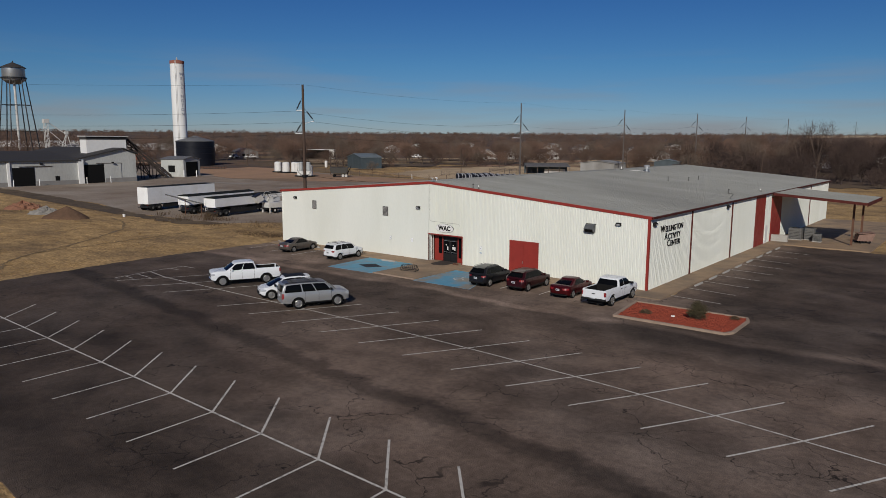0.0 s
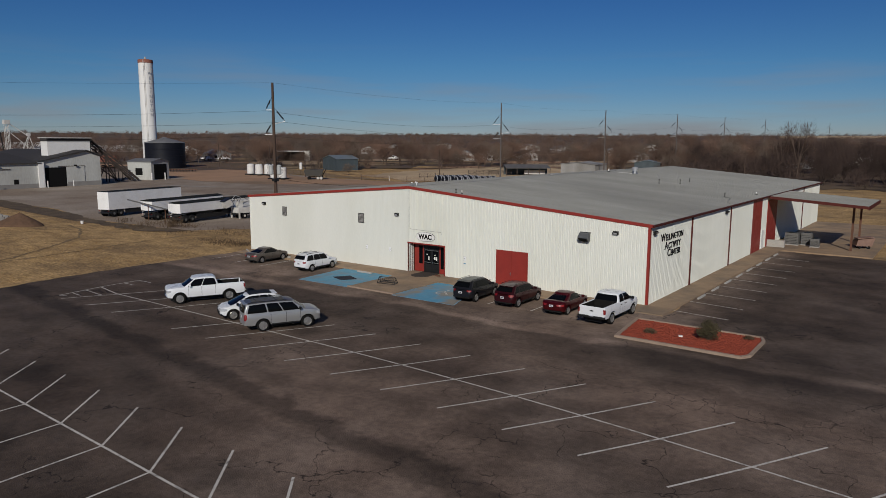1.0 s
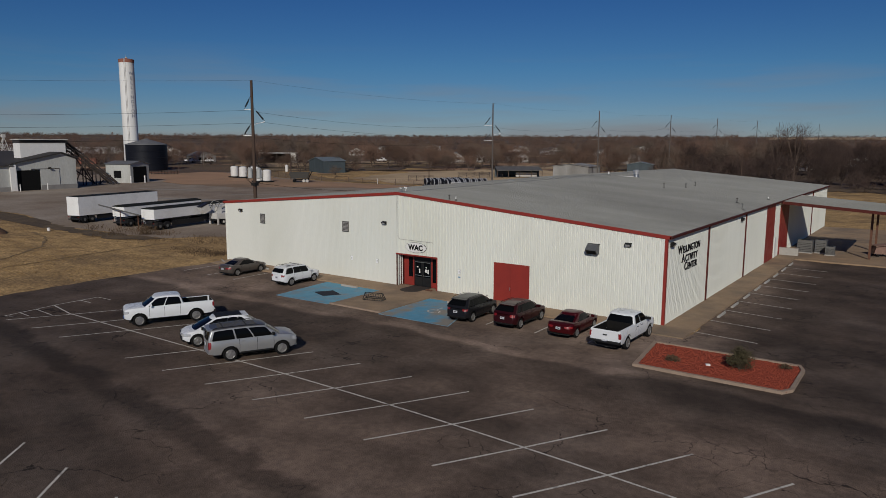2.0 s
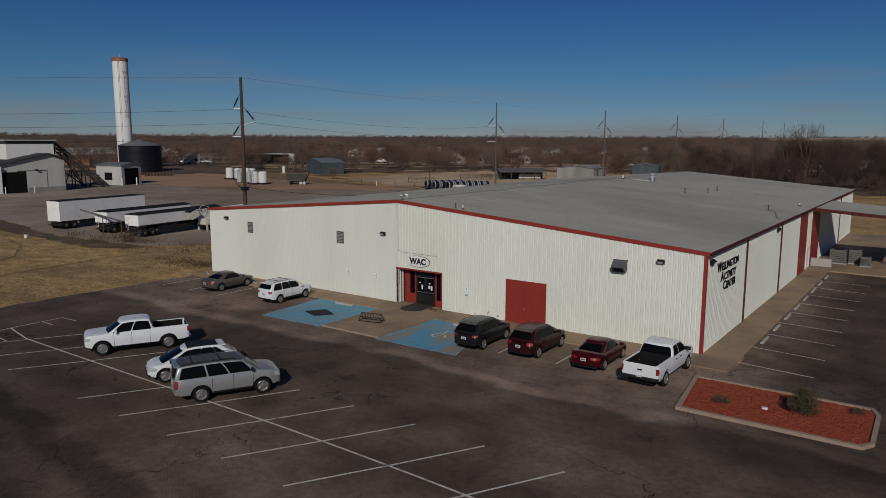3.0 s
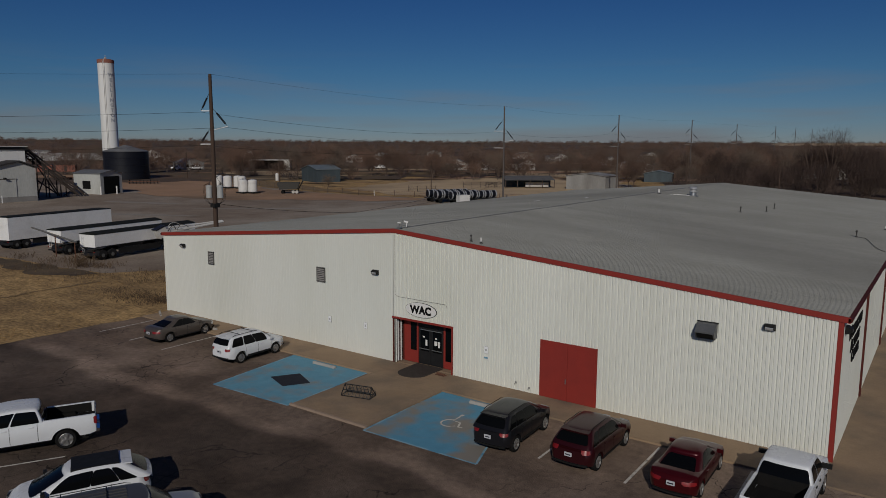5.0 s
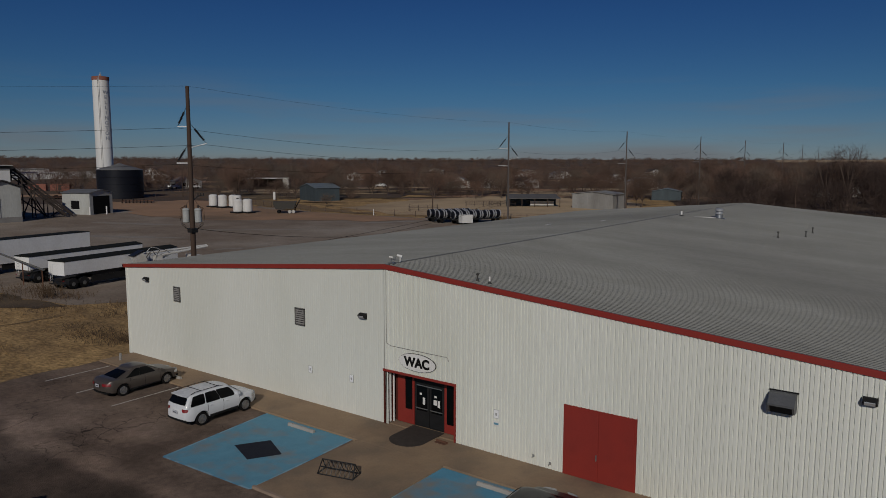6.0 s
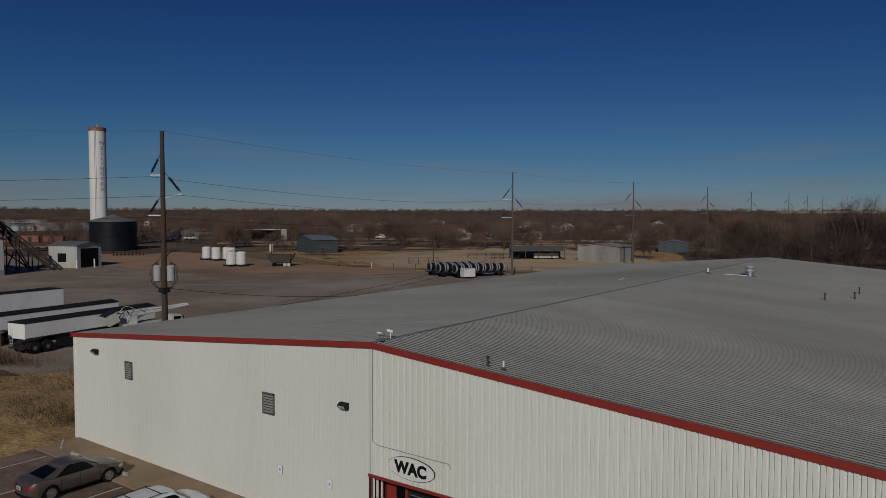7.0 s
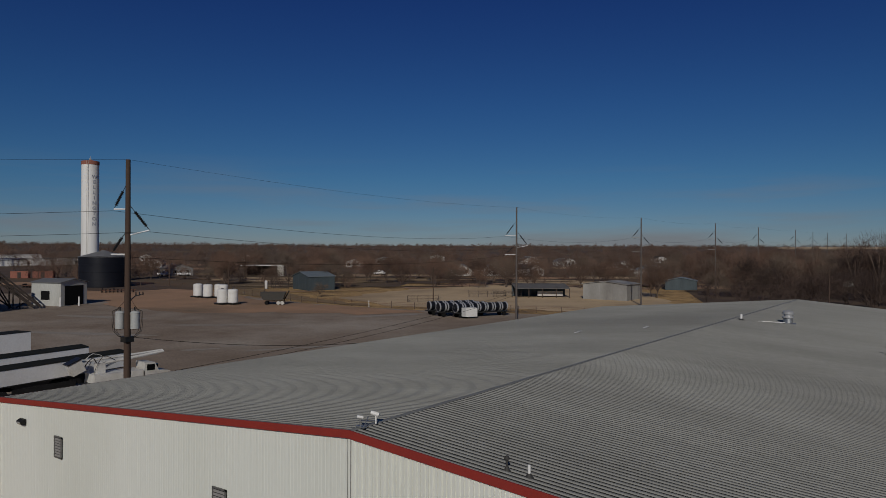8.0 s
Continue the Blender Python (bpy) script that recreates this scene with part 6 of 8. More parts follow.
CROSSOVER = dict(round_r=0.24, round_f=0.30, front=2.32, rear=-2.36, wheelbase=2.83, width=1.86, wheel=0.365, gap=0.085, sill=0.36,
                 top=[(-2.36, 0.98), (-2.25, 1.10), (-1.4, 1.11), (1.0, 1.05), (1.25, 1.04), (1.95, 0.93), (2.18, 0.84), (2.32, 0.70)],
                 cabin=(1.38, 0.40, -1.78, -2.26, 1.03, 1.12, 1.69), tumble=0.72, corner=0.12, bulge_r=0.14,
                 windows=[(0.17, 0.487, 0.05, 0.452), (0.49, 0.757, 0.455, 0.717), (0.77, 0.93, 0.73, 0.885)], doors=[0.95, -0.05, -0.98], handles=[0.14, -0.78],
                 tail_z=(0.88, 1.04), tail_w=0.17, head_z=(0.68, 0.86), head_w=0.38, head_wrap=0.5, grille=(0.46, 0.72, 0.42),
                 plate_z=0.74, rails=True, spoiler=True, bl0=0.34, rear_bumper=(0.35, 0.50), clad=0.08)
MURANO = dict(CROSSOVER, cabin=(1.55, 0.35, -1.55, -2.30, 1.03, 1.13, 1.70), wheel=0.385, rails=False, sunroof=(0.26, -1.3), sunroof_w=0.9,
              windows=[(0.13, 0.478, 0.035, 0.438), (0.48, 0.737, 0.44, 0.702), (0.74, 0.90, 0.705, 0.82)], mirror_mat=M["trimblack"])
WAGON = dict(CROSSOVER, front=2.23, rear=-2.30, wheelbase=2.65, width=1.79, wheel=0.35, cabin=(1.22, 0.45, -1.90, -2.20, 1.04, 1.08, 1.69), tumble=0.76, bulge_r=0.07,
             top=[(-2.30, 0.96), (-2.22, 1.06), (-1.4, 1.07), (1.0, 1.03), (1.15, 1.03), (1.95, 0.95), (2.12, 0.86), (2.23, 0.70)],
             windows=[(0.14, 0.403, 0.03, 0.373), (0.407, 0.662, 0.377, 0.642), (0.68, 0.94, 0.66, 0.93)], tail_w=0.14, tail_z=(0.86, 1.10))
SEDAN = dict(round_r=0.28, round_f=0.32, front=2.32, rear=-2.42, wheelbase=2.78, width=1.82, wheel=0.335, sill=0.30,
             top=[(-2.42, 0.80), (-2.30, 0.95), (-2.0, 1.0), (-1.6, 1.0), (-1.2, 0.96), (1.0, 0.94), (1.25, 0.92), (1.95, 0.82), (2.18, 0.72), (2.32, 0.58)],
             cabin=(1.34, 0.32, -0.80, -1.95, 0.90, 0.98, 1.46), tumble=0.67, corner=0.14, bulge_r=0.16,
             windows=[(0.18, 0.517, 0.06, 0.477), (0.52, 0.81, 0.48, 0.73)], doors=[0.92, -0.05, -0.95], handles=[0.14, -0.78],
             tail_z=(0.72, 0.86), tail_w=0.24, tail_wrap=0.25, head_z=(0.56, 0.72), head_w=0.36, head_wrap=0.45, grille=(0.40, 0.60, 0.38),
             plate_z=0.66, bl0=0.12, rear_bumper=(0.28, 0.38), clad=0.03)

HEAD = 62.5
car("pickup_truck", pose(-28.5, -19.0, 0, 0, 0, 180 + HEAD), "white crew cab pickup truck with an open bed on the asphalt", "pickup truck", white_car, PICKUP)
car("crossover", pose(-21.35, -20.0, 0, 0, 0, 180 + HEAD), "pearl white rounded crossover parked beside a silver utility vehicle", "car", white_car2, MURANO)
car("sport_utility_vehicle", pose(-17.45, -20.55, 0, 0, 0, HEAD), "large silver boxy utility vehicle with roof rails", "car", silver_car, FULLSUV)
car("sedan", pose(-39.05, -4.0, 0, 0, 0, 91.5), "warm grey sedan parked at the building's sidewalk", "car", grey_car, SEDAN)
car("station_wagon", pose(-31.5, -4.2, 0, 0, 0, 90), "white wagon with roof rails beside the blue space", "car", white_car2, dict(WAGON, crossbars=(-0.2, -1.2)))
car("crossover", pose(-12.0, -5.3, 0, 0, 0, 92), "dark charcoal crossover parked facing the building", "car", charcoal_car, CROSSOVER)
car("crossover", pose(-8.4, -4.8, 0, 0, 0, 90), "dark maroon crossover parked facing the red door", "car", maroon_car, dict(CROSSOVER, wheelbase=2.95, front=2.42, rear=-2.45))
car("sedan", pose(-4.4, -4.7, 0, 0, 0, 91), "deep red sedan parked facing the building", "car", red_car, SEDAN)
car("pickup_truck", pose(-0.85, -4.86, 0, 0, 0, 89), "white extended cab pickup truck with a black bed", "pickup truck", white_car, QUADCAB)


# ---- yard and distance ----
def on_land(x, y, rz=0.0, up=0.06):
    """A pose on the land."""
    return pose(x, y, gz(x, y) + up, 0, 0, rz)


def strut(bm, pts, r, n=5):
    for p, q in zip(pts, pts[1:]):
        tube(bm, p, q, r, r, n)


def sag(p, q, dip, n=14):
    p, q = Vector(p), Vector(q)
    return [p.lerp(q, i / n) - Vector((0, 0, dip * 4 * (i / n) * (1 - i / n))) for i in range(n + 1)]


# line of tall poles with braced insulators
POLES = [(-115.0, -49.0), (-57.0, 12.5), (-72.0, 94.0), (-68.5, 146.0), (-68.0, 207.5), (-71.0, 279.5), (-70.0, 352.0), (-74.0, 430.0), (-77.0, 510.0), (-76.0, 600.0)]
ARMS = []
for i, (x, y) in enumerate(POLES):
    z0 = gz(x, y)
    a = POLES[max(0, i - 1)]
    b = POLES[min(len(POLES) - 1, i + 1)]
    way = Vector((b[0] - a[0], b[1] - a[1], 0)).normalized()
    out = Vector((way.y, -way.x, 0))          # to the east of the line
    if i == 1:
        out = Vector((0.80, 0.60, 0))
    H = (20.0, 20.0, 21.1)[i] - z0 * 0.3 if i < 3 else 20.6
    t = thing("utility_pole", pose(x, y, z0), "tall weathered wooden utility pole with braced insulators", "utility pole", "utility poles")
    bm = bmesh.new()
    tube(bm, (0, 0, -0.2), (0, 0, H), 0.27 if i == 1 else 0.21, 0.16 if i == 1 else 0.13, 12)
    part("pole", bm, M["wood"] if i == 1 else M["hazewood"], t, smooth=0.6)
    ends = []
    for side, zt, zb, reach in (((-1, 18.15, 16.45, 1.0), (1, 16.7, 14.95, 1.55), (-1, 14.8, 13.2, 1.2)) if i < 2 else ((-1, 18.4, 16.0, 2.2), (1, 16.6, 14.2, 2.2), (-1, 14.4, 12.6, 2.3))):
        o = out * side
        tip = o * reach + Vector((0, 0, zb))
        bm = bmesh.new()
        strut(bm, [Vector((0, 0, zt)) + o * 0.15, tip], 0.025)
        part("brace", bm, M["blackmetal"], t)
        bm = bmesh.new()
        p0 = Vector((0, 0, zt)) + o * 0.15
        line, rad = [], []
        for k in range(19):
            line.append(p0.lerp(tip, 0.25 + 0.033 * k))
            rad.append(0.13 if k % 2 else 0.05)
        sweep(bm, line, rad, 8)
        part("insulator", bm, M["blackmetal"], t, "dark ribbed insulator string")
        bm = bmesh.new()
        strut(bm, [Vector((0, 0, zb - 0.35 if side > 0 else zb)) + o * 0.15, tip], 0.05)
        part("post_insulator", bm, M["bright"] if i < 3 else M["acpale"], t, "pale horizontal post insulator")
        ends.append(Vector((x, y, z0)) + tip - Vector((0, 0, 0.12)))
    ARMS.append(ends + [Vector((x, y, z0 + H))])
    if i == 1:
        for s in (-0.42, 0.42):
            o = Vector((0.8, 0.6, 0)) * s * 1.3
            bm = bmesh.new()
            lathe(bm, [(0.22, 7.82), (0.31, 7.87), (0.31, 8.94), (0.33, 8.96), (0.33, 9.02), (0.24, 9.12), (0.1, 9.16)], 18, (o.x, o.y))
            tr = part("transformer", bm, M["acpale"], t, "pale grey transformer can", smooth=0.6)
            bm = bmesh.new()
            for k in (-0.1, 0.1):
                tube(bm, (o.x + k, o.y, 9.07), (o.x + k, o.y, 9.42), 0.04, 0.03, 6)
            part("bushing", bm, M["blackmetal"], tr)
            bm = bmesh.new()
            for w in (1.5, 1.75, 1.95):
                sweep(bm, [Vector((o.x * 1.2, o.y * 1.2, 9.32)), Vector((o.x * w, o.y * w, 9.12)), Vector((o.x * w * 1.04, o.y * w * 1.04, 8.42)), Vector((o.x * w * 0.96, o.y * w * 0.96, 7.72)), Vector((o.x * w * 0.6, o.y * w * 0.6, 7.32)), Vector((0.05, 0.05, 7.07))], 0.017, 5)
            sweep(bm, sag((o.x * 1.2, o.y * 1.2, 9.37), (0.0, 0.1, 10.42), 0.15, 6), 0.015)
            part("cable", bm, M["seam"], t)
        bm = bmesh.new()
        strut(bm, [(0, 0, 9.72), Vector((0.8, 0.6, 0)) * 0.55 + Vector((0, 0, 10.22)), Vector((0.8, 0.6, 0)) * 1.0 + Vector((0, 0, 10.32))], 0.045)
        for k in range(3):
            c = Vector((0.8, 0.6, 0)) * (0.6 + 0.25 * k) + Vector((0, 0, 10.27))
            tube(bm, c, c + Vector((0, 0, 0.25)), 0.05, 0.03, 6)
        part("cutout_arm", bm, M["blackmetal"], t)
        bx("junction_band", (-0.33, 0.33, -0.33, 0.33, 6.92, 7.32), M["blackmetal"], t, bev=0.1)

for i in range(len(POLES) - 1):
    for k in range(4):
        t = tagged(new("power_line"), "thin dark overhead power line between poles", "power line", "power lines")
        bm = bmesh.new()
        sweep(bm, sag(ARMS[i][k], ARMS[i + 1][k], 1.1 if k < 3 else 0.7), (0.013 if k < 3 else 0.008) * (1 if i < 2 else 0.9), 4)
        part("wire", bm, M["seam"], t)
p1 = Vector((-57, 12.5, 7.1 + gz(-57, 12.5)))
for k, (q, dip) in enumerate(((Vector((-72, 94, 6.3)), 0.7), (Vector((-72.3, 94, 5.7)), 0.9), (Vector((-46.85, 34, 5.9)), 0.7))):
    t = tagged(new("power_line"), "thin dark overhead service cable between poles", "power line", "power lines")
    bm = bmesh.new()
    sweep(bm, sag(p1 + Vector((0, 0, 0.2 if k == 2 else -2.9 - 0.25 * k)), q, dip, 20), 0.018, 4)
    part("wire", bm, M["seam"], t)
# small pole at the fence that the cable reaches, and other thin poles
for x, y, h in ((-148, 101, 7.5), (-112.1, 123.0, 8.5), (-215, 118, 9), (-190, 122, 8), (-74, 161, 9), (-60, 178, 10), (-230, 160, 10), (-30, 150, 9), (5, 138, 9)):
    t = thing("small_pole", on_land(x, y), "thin wooden service pole beside the yard", "pole", "service poles")
    bm = bmesh.new()
    tube(bm, (0, 0, -0.2), (0, 0, h), 0.14, 0.09, 8)
    part("pole", bm, M["wood"], t)
    bx("crossarm", (-0.6, 0.6, -0.05, 0.05, h - 0.6, h - 0.48), M["wood"], t)


# standpipe water tower
sx, sy = -243.5, 106.7
t = thing("standpipe", on_land(sx, sy), "tall white cylindrical water standpipe with a red rim", "water tower")
TOP = 43.2 - gz(sx, sy)
bm = bmesh.new()
lathe(bm, [(2.95, 0), (2.75, 0.6), (2.70, TOP - 1.3)], 40)
part("shell", bm, M["tower"], t, smooth=0.5)
bm = bmesh.new()
lathe(bm, [(2.73, TOP - 1.3), (2.80, TOP - 1.25), (2.80, TOP - 0.1), (2.6, TOP), (0.5, TOP + 0.35)], 40)
part("red_rim", bm, M["fadedred"], t, "faded red painted rim", smooth=0.5)
bm = bmesh.new()
strut(bm, [(0, 0, TOP + 0.3), (0, 0, TOP + 1.6)], 0.08)
box(bm, -0.25, 0.25, -0.25, 0.25, TOP + 0.3, TOP + 0.9)
part("beacon", bm, M["offwhite"], t)
face = math.atan2(-40 - sy, 10 - sx)
for k, ch in enumerate("WELLINGTON"):
    a = face + 0.5
    me = text_mesh(ch, 1.6, 0.02, M["towertext"], 1.0, 0.05)
    m = Matrix.Rotation(a, 4, "Z") @ Matrix.Translation((2.72, 0, TOP - 5.4 - 1.75 * k)) @ pose(0, 0, 0, 90, 0, 90)
    part("letter", me, None, t, "dark stacked letter", m=m)
bm = bmesh.new()
a = face - 0.25
for s in (-0.2, 0.2):
    strut(bm, [(2.85 * math.cos(a) - s * math.sin(a), 2.85 * math.sin(a) + s * math.cos(a), 1), (2.85 * math.cos(a) - s * math.sin(a), 2.85 * math.sin(a) + s * math.cos(a), TOP)], 0.06, 4)
part("ladder", bm, M["offwhite"], t)

# dark bolted tank with a cone roof
t = thing("storage_tank", on_land(-224.5, 101.2), "wide dark navy bolted steel tank with a pale cone roof", "tank")
bm = bmesh.new()
lathe(bm, [(7.1, 0), (7.1, 9.2)], 48)
part("shell", bm, M["navy"], t, smooth=0.5)
for z in (2.3, 4.6, 6.9, 9.1):
    bm = bmesh.new()
    lathe(bm, [(7.11, z - 0.06), (7.17, z - 0.04), (7.17, z + 0.04), (7.11, z + 0.06)], 48)
    part("band", bm, M["navy"], t)
bm = bmesh.new()
lathe(bm, [(7.3, 9.2), (7.2, 9.35), (1.0, 11.1), (0.6, 11.4)], 48)
part("roof", bm, M["tankroof"], t, "dull grey cone roof", smooth=0.3)

# legged water tower
wx, wy = -391, 102
t = thing("water_tower", on_land(wx, wy), "old silver water tower with a conical cap on six legs", "water tower")
WT = 51.5 - gz(wx, wy)
bm = bmesh.new()
lathe(bm, [(0.5, WT - 11.6), (3.2, WT - 11.0), (5.0, WT - 9.6), (5.4, WT - 8.6), (5.4, WT - 3.0)], 32)
part("tank", bm, M["steel"], t, smooth=0.5)
bm = bmesh.new()
lathe(bm, [(6.1, WT - 3.1), (6.0, WT - 2.9), (3.0, WT - 1.3), (0.3, WT - 0.2), (0.2, WT + 0.5)], 32)
part("cap", bm, M["darkroof"], t, "dark conical cap")
bm = bmesh.new()
lathe(bm, [(5.45, WT - 8.6), (6.1, WT - 8.6), (6.1, WT - 7.9), (6.0, WT - 7.9)], 32)
part("balcony", bm, M["blackmetal"], t)
for i in range(6):
    a = math.pi * 2 * i / 6 + 0.3
    p, q = Vector((9.8 * math.cos(a), 9.8 * math.sin(a), 0)), Vector((5.3 * math.cos(a), 5.3 * math.sin(a), WT - 8.6))
    bm = bmesh.new()
    tube(bm, p, q, 0.33, 0.28, 6)
    part("leg", bm, M["blackmetal"], t)
    bm = bmesh.new()
    for f in (0.3, 0.65):
        u = p.lerp(q, f)
        v = Vector((u.x * math.cos(math.pi / 3) - u.y * math.sin(math.pi / 3), u.x * math.sin(math.pi / 3) + u.y * math.cos(math.pi / 3), u.z))
        strut(bm, [u, v], 0.15, 4)
    part("tie", bm, M["blackmetal"], t)
bm = bmesh.new()
tube(bm, (0, 0, 0), (0, 0, WT - 11.3), 0.6, 0.6, 10)
part("riser", bm, M["offwhite"], t)


# trailers
def trailer(name, x, y, rz, length, top, label, tarp):
    """Semi trailer: rear at the origin, running towards +x."""
    t = thing(name, on_land(x, y, rz), label, "trailer", "parked trailers")
    lo = 1.15
    bm = bmesh.new()
    if tarp:   # grain hopper with sloped ends
        prism(bm, [(0, top), (length, top), (length, lo + 0.35), (0, lo + 0.35)], -1.25, 1.25, "y")
    else:
        prism(bm, [(0, lo), (length, lo), (length, top), (0, top)], -1.28, 1.28, "y")
    bevel(bm, 0.04, 1)
    body = part("body", bm, M["trailer"], t)
    if not tarp:
        for s in (-1.295, 1.265):
            bx("side_rail", (0.05, length - 0.05, s, s + 0.03, lo, lo + 0.14), M["trailer"], body)
    bm = bmesh.new()
    if tarp:
        prism(bm, [(-1.28, top), (1.28, top), (1.2, top + 0.1), (0, top + 0.3), (-1.2, top + 0.1)], -0.05, length + 0.05, "x")
    else:
        prism(bm, [(-1.3, top), (1.3, top), (1.28, top + 0.06), (-1.28, top + 0.06)], -0.02, length + 0.02, "x")
    part("cover", bm, M["tarp"], t, "dark rolled tarp cover")
    bx("frame", (0.2, length - 0.3, -0.5, 0.5, lo - 0.25, lo), M["blackmetal"], t)
    if tarp:
        for c in (length * 0.33, length * 0.68):
            bm = bmesh.new()
            prism(bm, [(c - 2.2, lo + 0.35), (c + 2.2, lo + 0.35), (c + 0.5, lo - 0.55), (c - 0.5, lo - 0.55)], -1.1, 1.1, "y")
            part("chute", bm, M["blackmetal"], t, "dark hopper chute")
        bm = bmesh.new()
        for w in (0.5, 0.86):
            tube(bm, (-0.08, w, 0.9), (-0.08, w, top - 0.25), 0.016, None, 6)
        for k in range(6):
            tube(bm, (-0.08, 0.5, 1.0 + k * 0.3), (-0.08, 0.86, 1.0 + k * 0.3), 0.012, None, 6)
        part("rear_ladder", bm, M["trailer"], t)
        bx("side_rail", (0.1, length - 0.1, -1.29, -1.25, lo + 0.33, lo + 0.42), M["blackmetal"], t)
    bx("side_skirt", (3.2, length * 0.62, -1.15, -1.1, lo - 0.75, lo - 0.05), M["blackmetal"], t)
    bx("rear_bumper", (-0.05, 0.08, -1.2, 1.2, 0.5, 0.65), M["blackmetal"], t)
    for s in (-1, 1):
        bx("tail_lamp", (-0.04, 0.02, s * 1.05 - 0.1, s * 1.05 + 0.1, 0.9, 1.0), M["tail"], t)
        bx("landing_leg", (length - 3.2, length - 3.05, s * 0.8 - 0.07, s * 0.8 + 0.07, 0.0, lo), M["blackmetal"], t)
    for ax in (1.0, 2.3):
        for s in (-1, 1):
            bm = bmesh.new()
            tube(bm, (ax, s * 0.65, 0.52), (ax, s * 1.25, 0.52), 0.52, None, 18)
            w = part("tyre", bm, M["black"], t)
            bm = bmesh.new()
            tube(bm, (ax, s * 1.2, 0.52), (ax, s * 1.27, 0.52), 0.27, 0.2, 14)
            part("rim", bm, M["acgrey"], w)
        bm = bmesh.new()
        prism(bm, [(ax + 0.6 * math.cos(u), 0.55 + 0.6 * math.sin(u)) for u in [math.pi * k / 8 for k in range(9)]] + [(ax - 0.55, 0.55), (ax + 0.55, 0.55)][:0], -1.26, 1.26, "y")
        part("mudguard", bm, M["blackmetal"], t)
    return t


trailer("box_trailer", -93.0, 7.3, 101, 15.3, 4.0, "white box trailer with a dark roof parked on gravel", False)
trailer("grain_trailer", -83.3, 9.0, 99.5, 15.0, 2.95, "white hopper grain trailer with a dark tarp", True)
trailer("grain_trailer", -76.3, 9.3, 100, 15.2, 2.95, "white hopper grain trailer with a dark tarp beside another", True)
# auger across the trailers
t = thing("auger", on_land(-80.6, 8.5, 0), "thin pale grain auger leaning over a trailer", "auger")
bm = bmesh.new()
tube(bm, (-7.5, 0.2, 3.0), (4.2, -0.4, 2.2), 0.11, None, 8)
part("tube", bm, M["acgrey"], t)
bm = bmesh.new()
strut(bm, [(-1.2, -0.1, 0.0), (-1.2, -0.1, 2.5)], 0.06)
strut(bm, [(3.8, -0.38, 0.0), (3.8, -0.38, 2.2)], 0.06)
part("stand", bm, M["rust"], t)

# bucket truck
t = thing("bucket_truck", on_land(-74.9, 18.9, 83), "white utility bucket truck with its boom folded", "truck")
bx("chassis", (-0.2, 7.3, -0.5, 0.5, 0.6, 0.9), M["blackmetal"], t)
bm = bmesh.new()
prism(bm, [(5.0, 0.8), (7.6, 0.8), (7.6, 1.35), (6.4, 1.55), (6.0, 2.35), (5.0, 2.4)], -1.0, 1.0, "y")
bevel(bm, 0.08, 2)
cab = part("cab", bm, M["offwhite"], t)
bx("windscreen", (6.1, 6.4, -0.85, 0.85, 1.65, 2.15), M["glass"], cab, m=pose(0, 0, 0))
for s in (-1, 1):
    bx("side_window", (5.2, 6.0, min(s * 0.98, s * 1.01), max(s * 0.98, s * 1.01), 1.6, 2.2), M["glass"], cab)
bx("bed_box", (0.2, 4.8, -1.15, 1.15, 0.9, 1.75), M["offwhite"], t, "white tool body", bev=0.03)
bx("pedestal", (0.7, 1.5, -0.35, 0.35, 1.75, 2.7), M["offwhite"], t, "grimy boom pedestal")
bm = bmesh.new()
tube(bm, (1.0, 0, 2.6), (7.4, 0.1, 3.2), 0.16, 0.13, 8)
part("lower_boom", bm, M["offwhite"], t)
bm = bmesh.new()
tube(bm, (7.4, 0.35, 3.3), (-0.6, 0.4, 2.9), 0.11, 0.09, 8)
part("upper_boom", bm, M["offwhite"], t)
tilt = pose(-1.0, 0.3, 2.5, 0, -24, 0)
bm = bmesh.new()
box(bm, -0.6, 0.6, -0.55, 0.55, -0.6, 0.55)
bevel(bm, 0.08, 2)
bk = part("bucket", bm, M["offwhite"], t, "white tilted bucket", m=tilt)
bx("bucket_lid", (-0.68, 0.68, -0.62, 0.62, 0.55, 0.66), M["blackmetal"], bk)
for k, (a, b, c) in enumerate((((-0.3, 0.2, 2.3), (0.3, -0.35, 3.3), (0.9, 0.1, 2.6)), ((0.2, 0.5, 2.0), (0.7, 0.75, 3.0), (1.4, 0.3, 2.9)), ((0.5, -0.4, 2.1), (1.2, -0.5, 3.4), (2.4, -0.2, 2.9)), ((-0.2, 0.0, 3.1), (0.6, 0.3, 3.6), (1.8, 0.4, 3.1)))):
    bm = bmesh.new()
    sweep(bm, [Vector(a), Vector(a).lerp(Vector(b), 0.5) + Vector((0, 0, 0.12)), Vector(b), Vector(b).lerp(Vector(c), 0.5) + Vector((0, 0, 0.1)), Vector(c)], 0.05 if k < 2 else 0.035, 6)
    part("hydraulic_hose", bm, M["offwhite"] if k % 2 else M["rustdark"], t)
bm = bmesh.new()
tube(bm, (0.6, 0.0, 1.9), (2.6, 0.05, 2.65), 0.12, 0.09, 8)
part("lift_cylinder", bm, M["steel"], t)
for ax in (1.3, 6.2):
    for s in (-1, 1):
        bm = bmesh.new()
        tube(bm, (ax, s * 0.75, 0.45), (ax, s * 1.1, 0.45), 0.45, None, 16)
        w = part("tyre", bm, M["black"], t)
        bm = bmesh.new()
        tube(bm, (ax, s * 1.05, 0.45), (ax, s * 1.12, 0.45), 0.24, 0.18, 12)
        part("rim", bm, M["offwhite"], w)
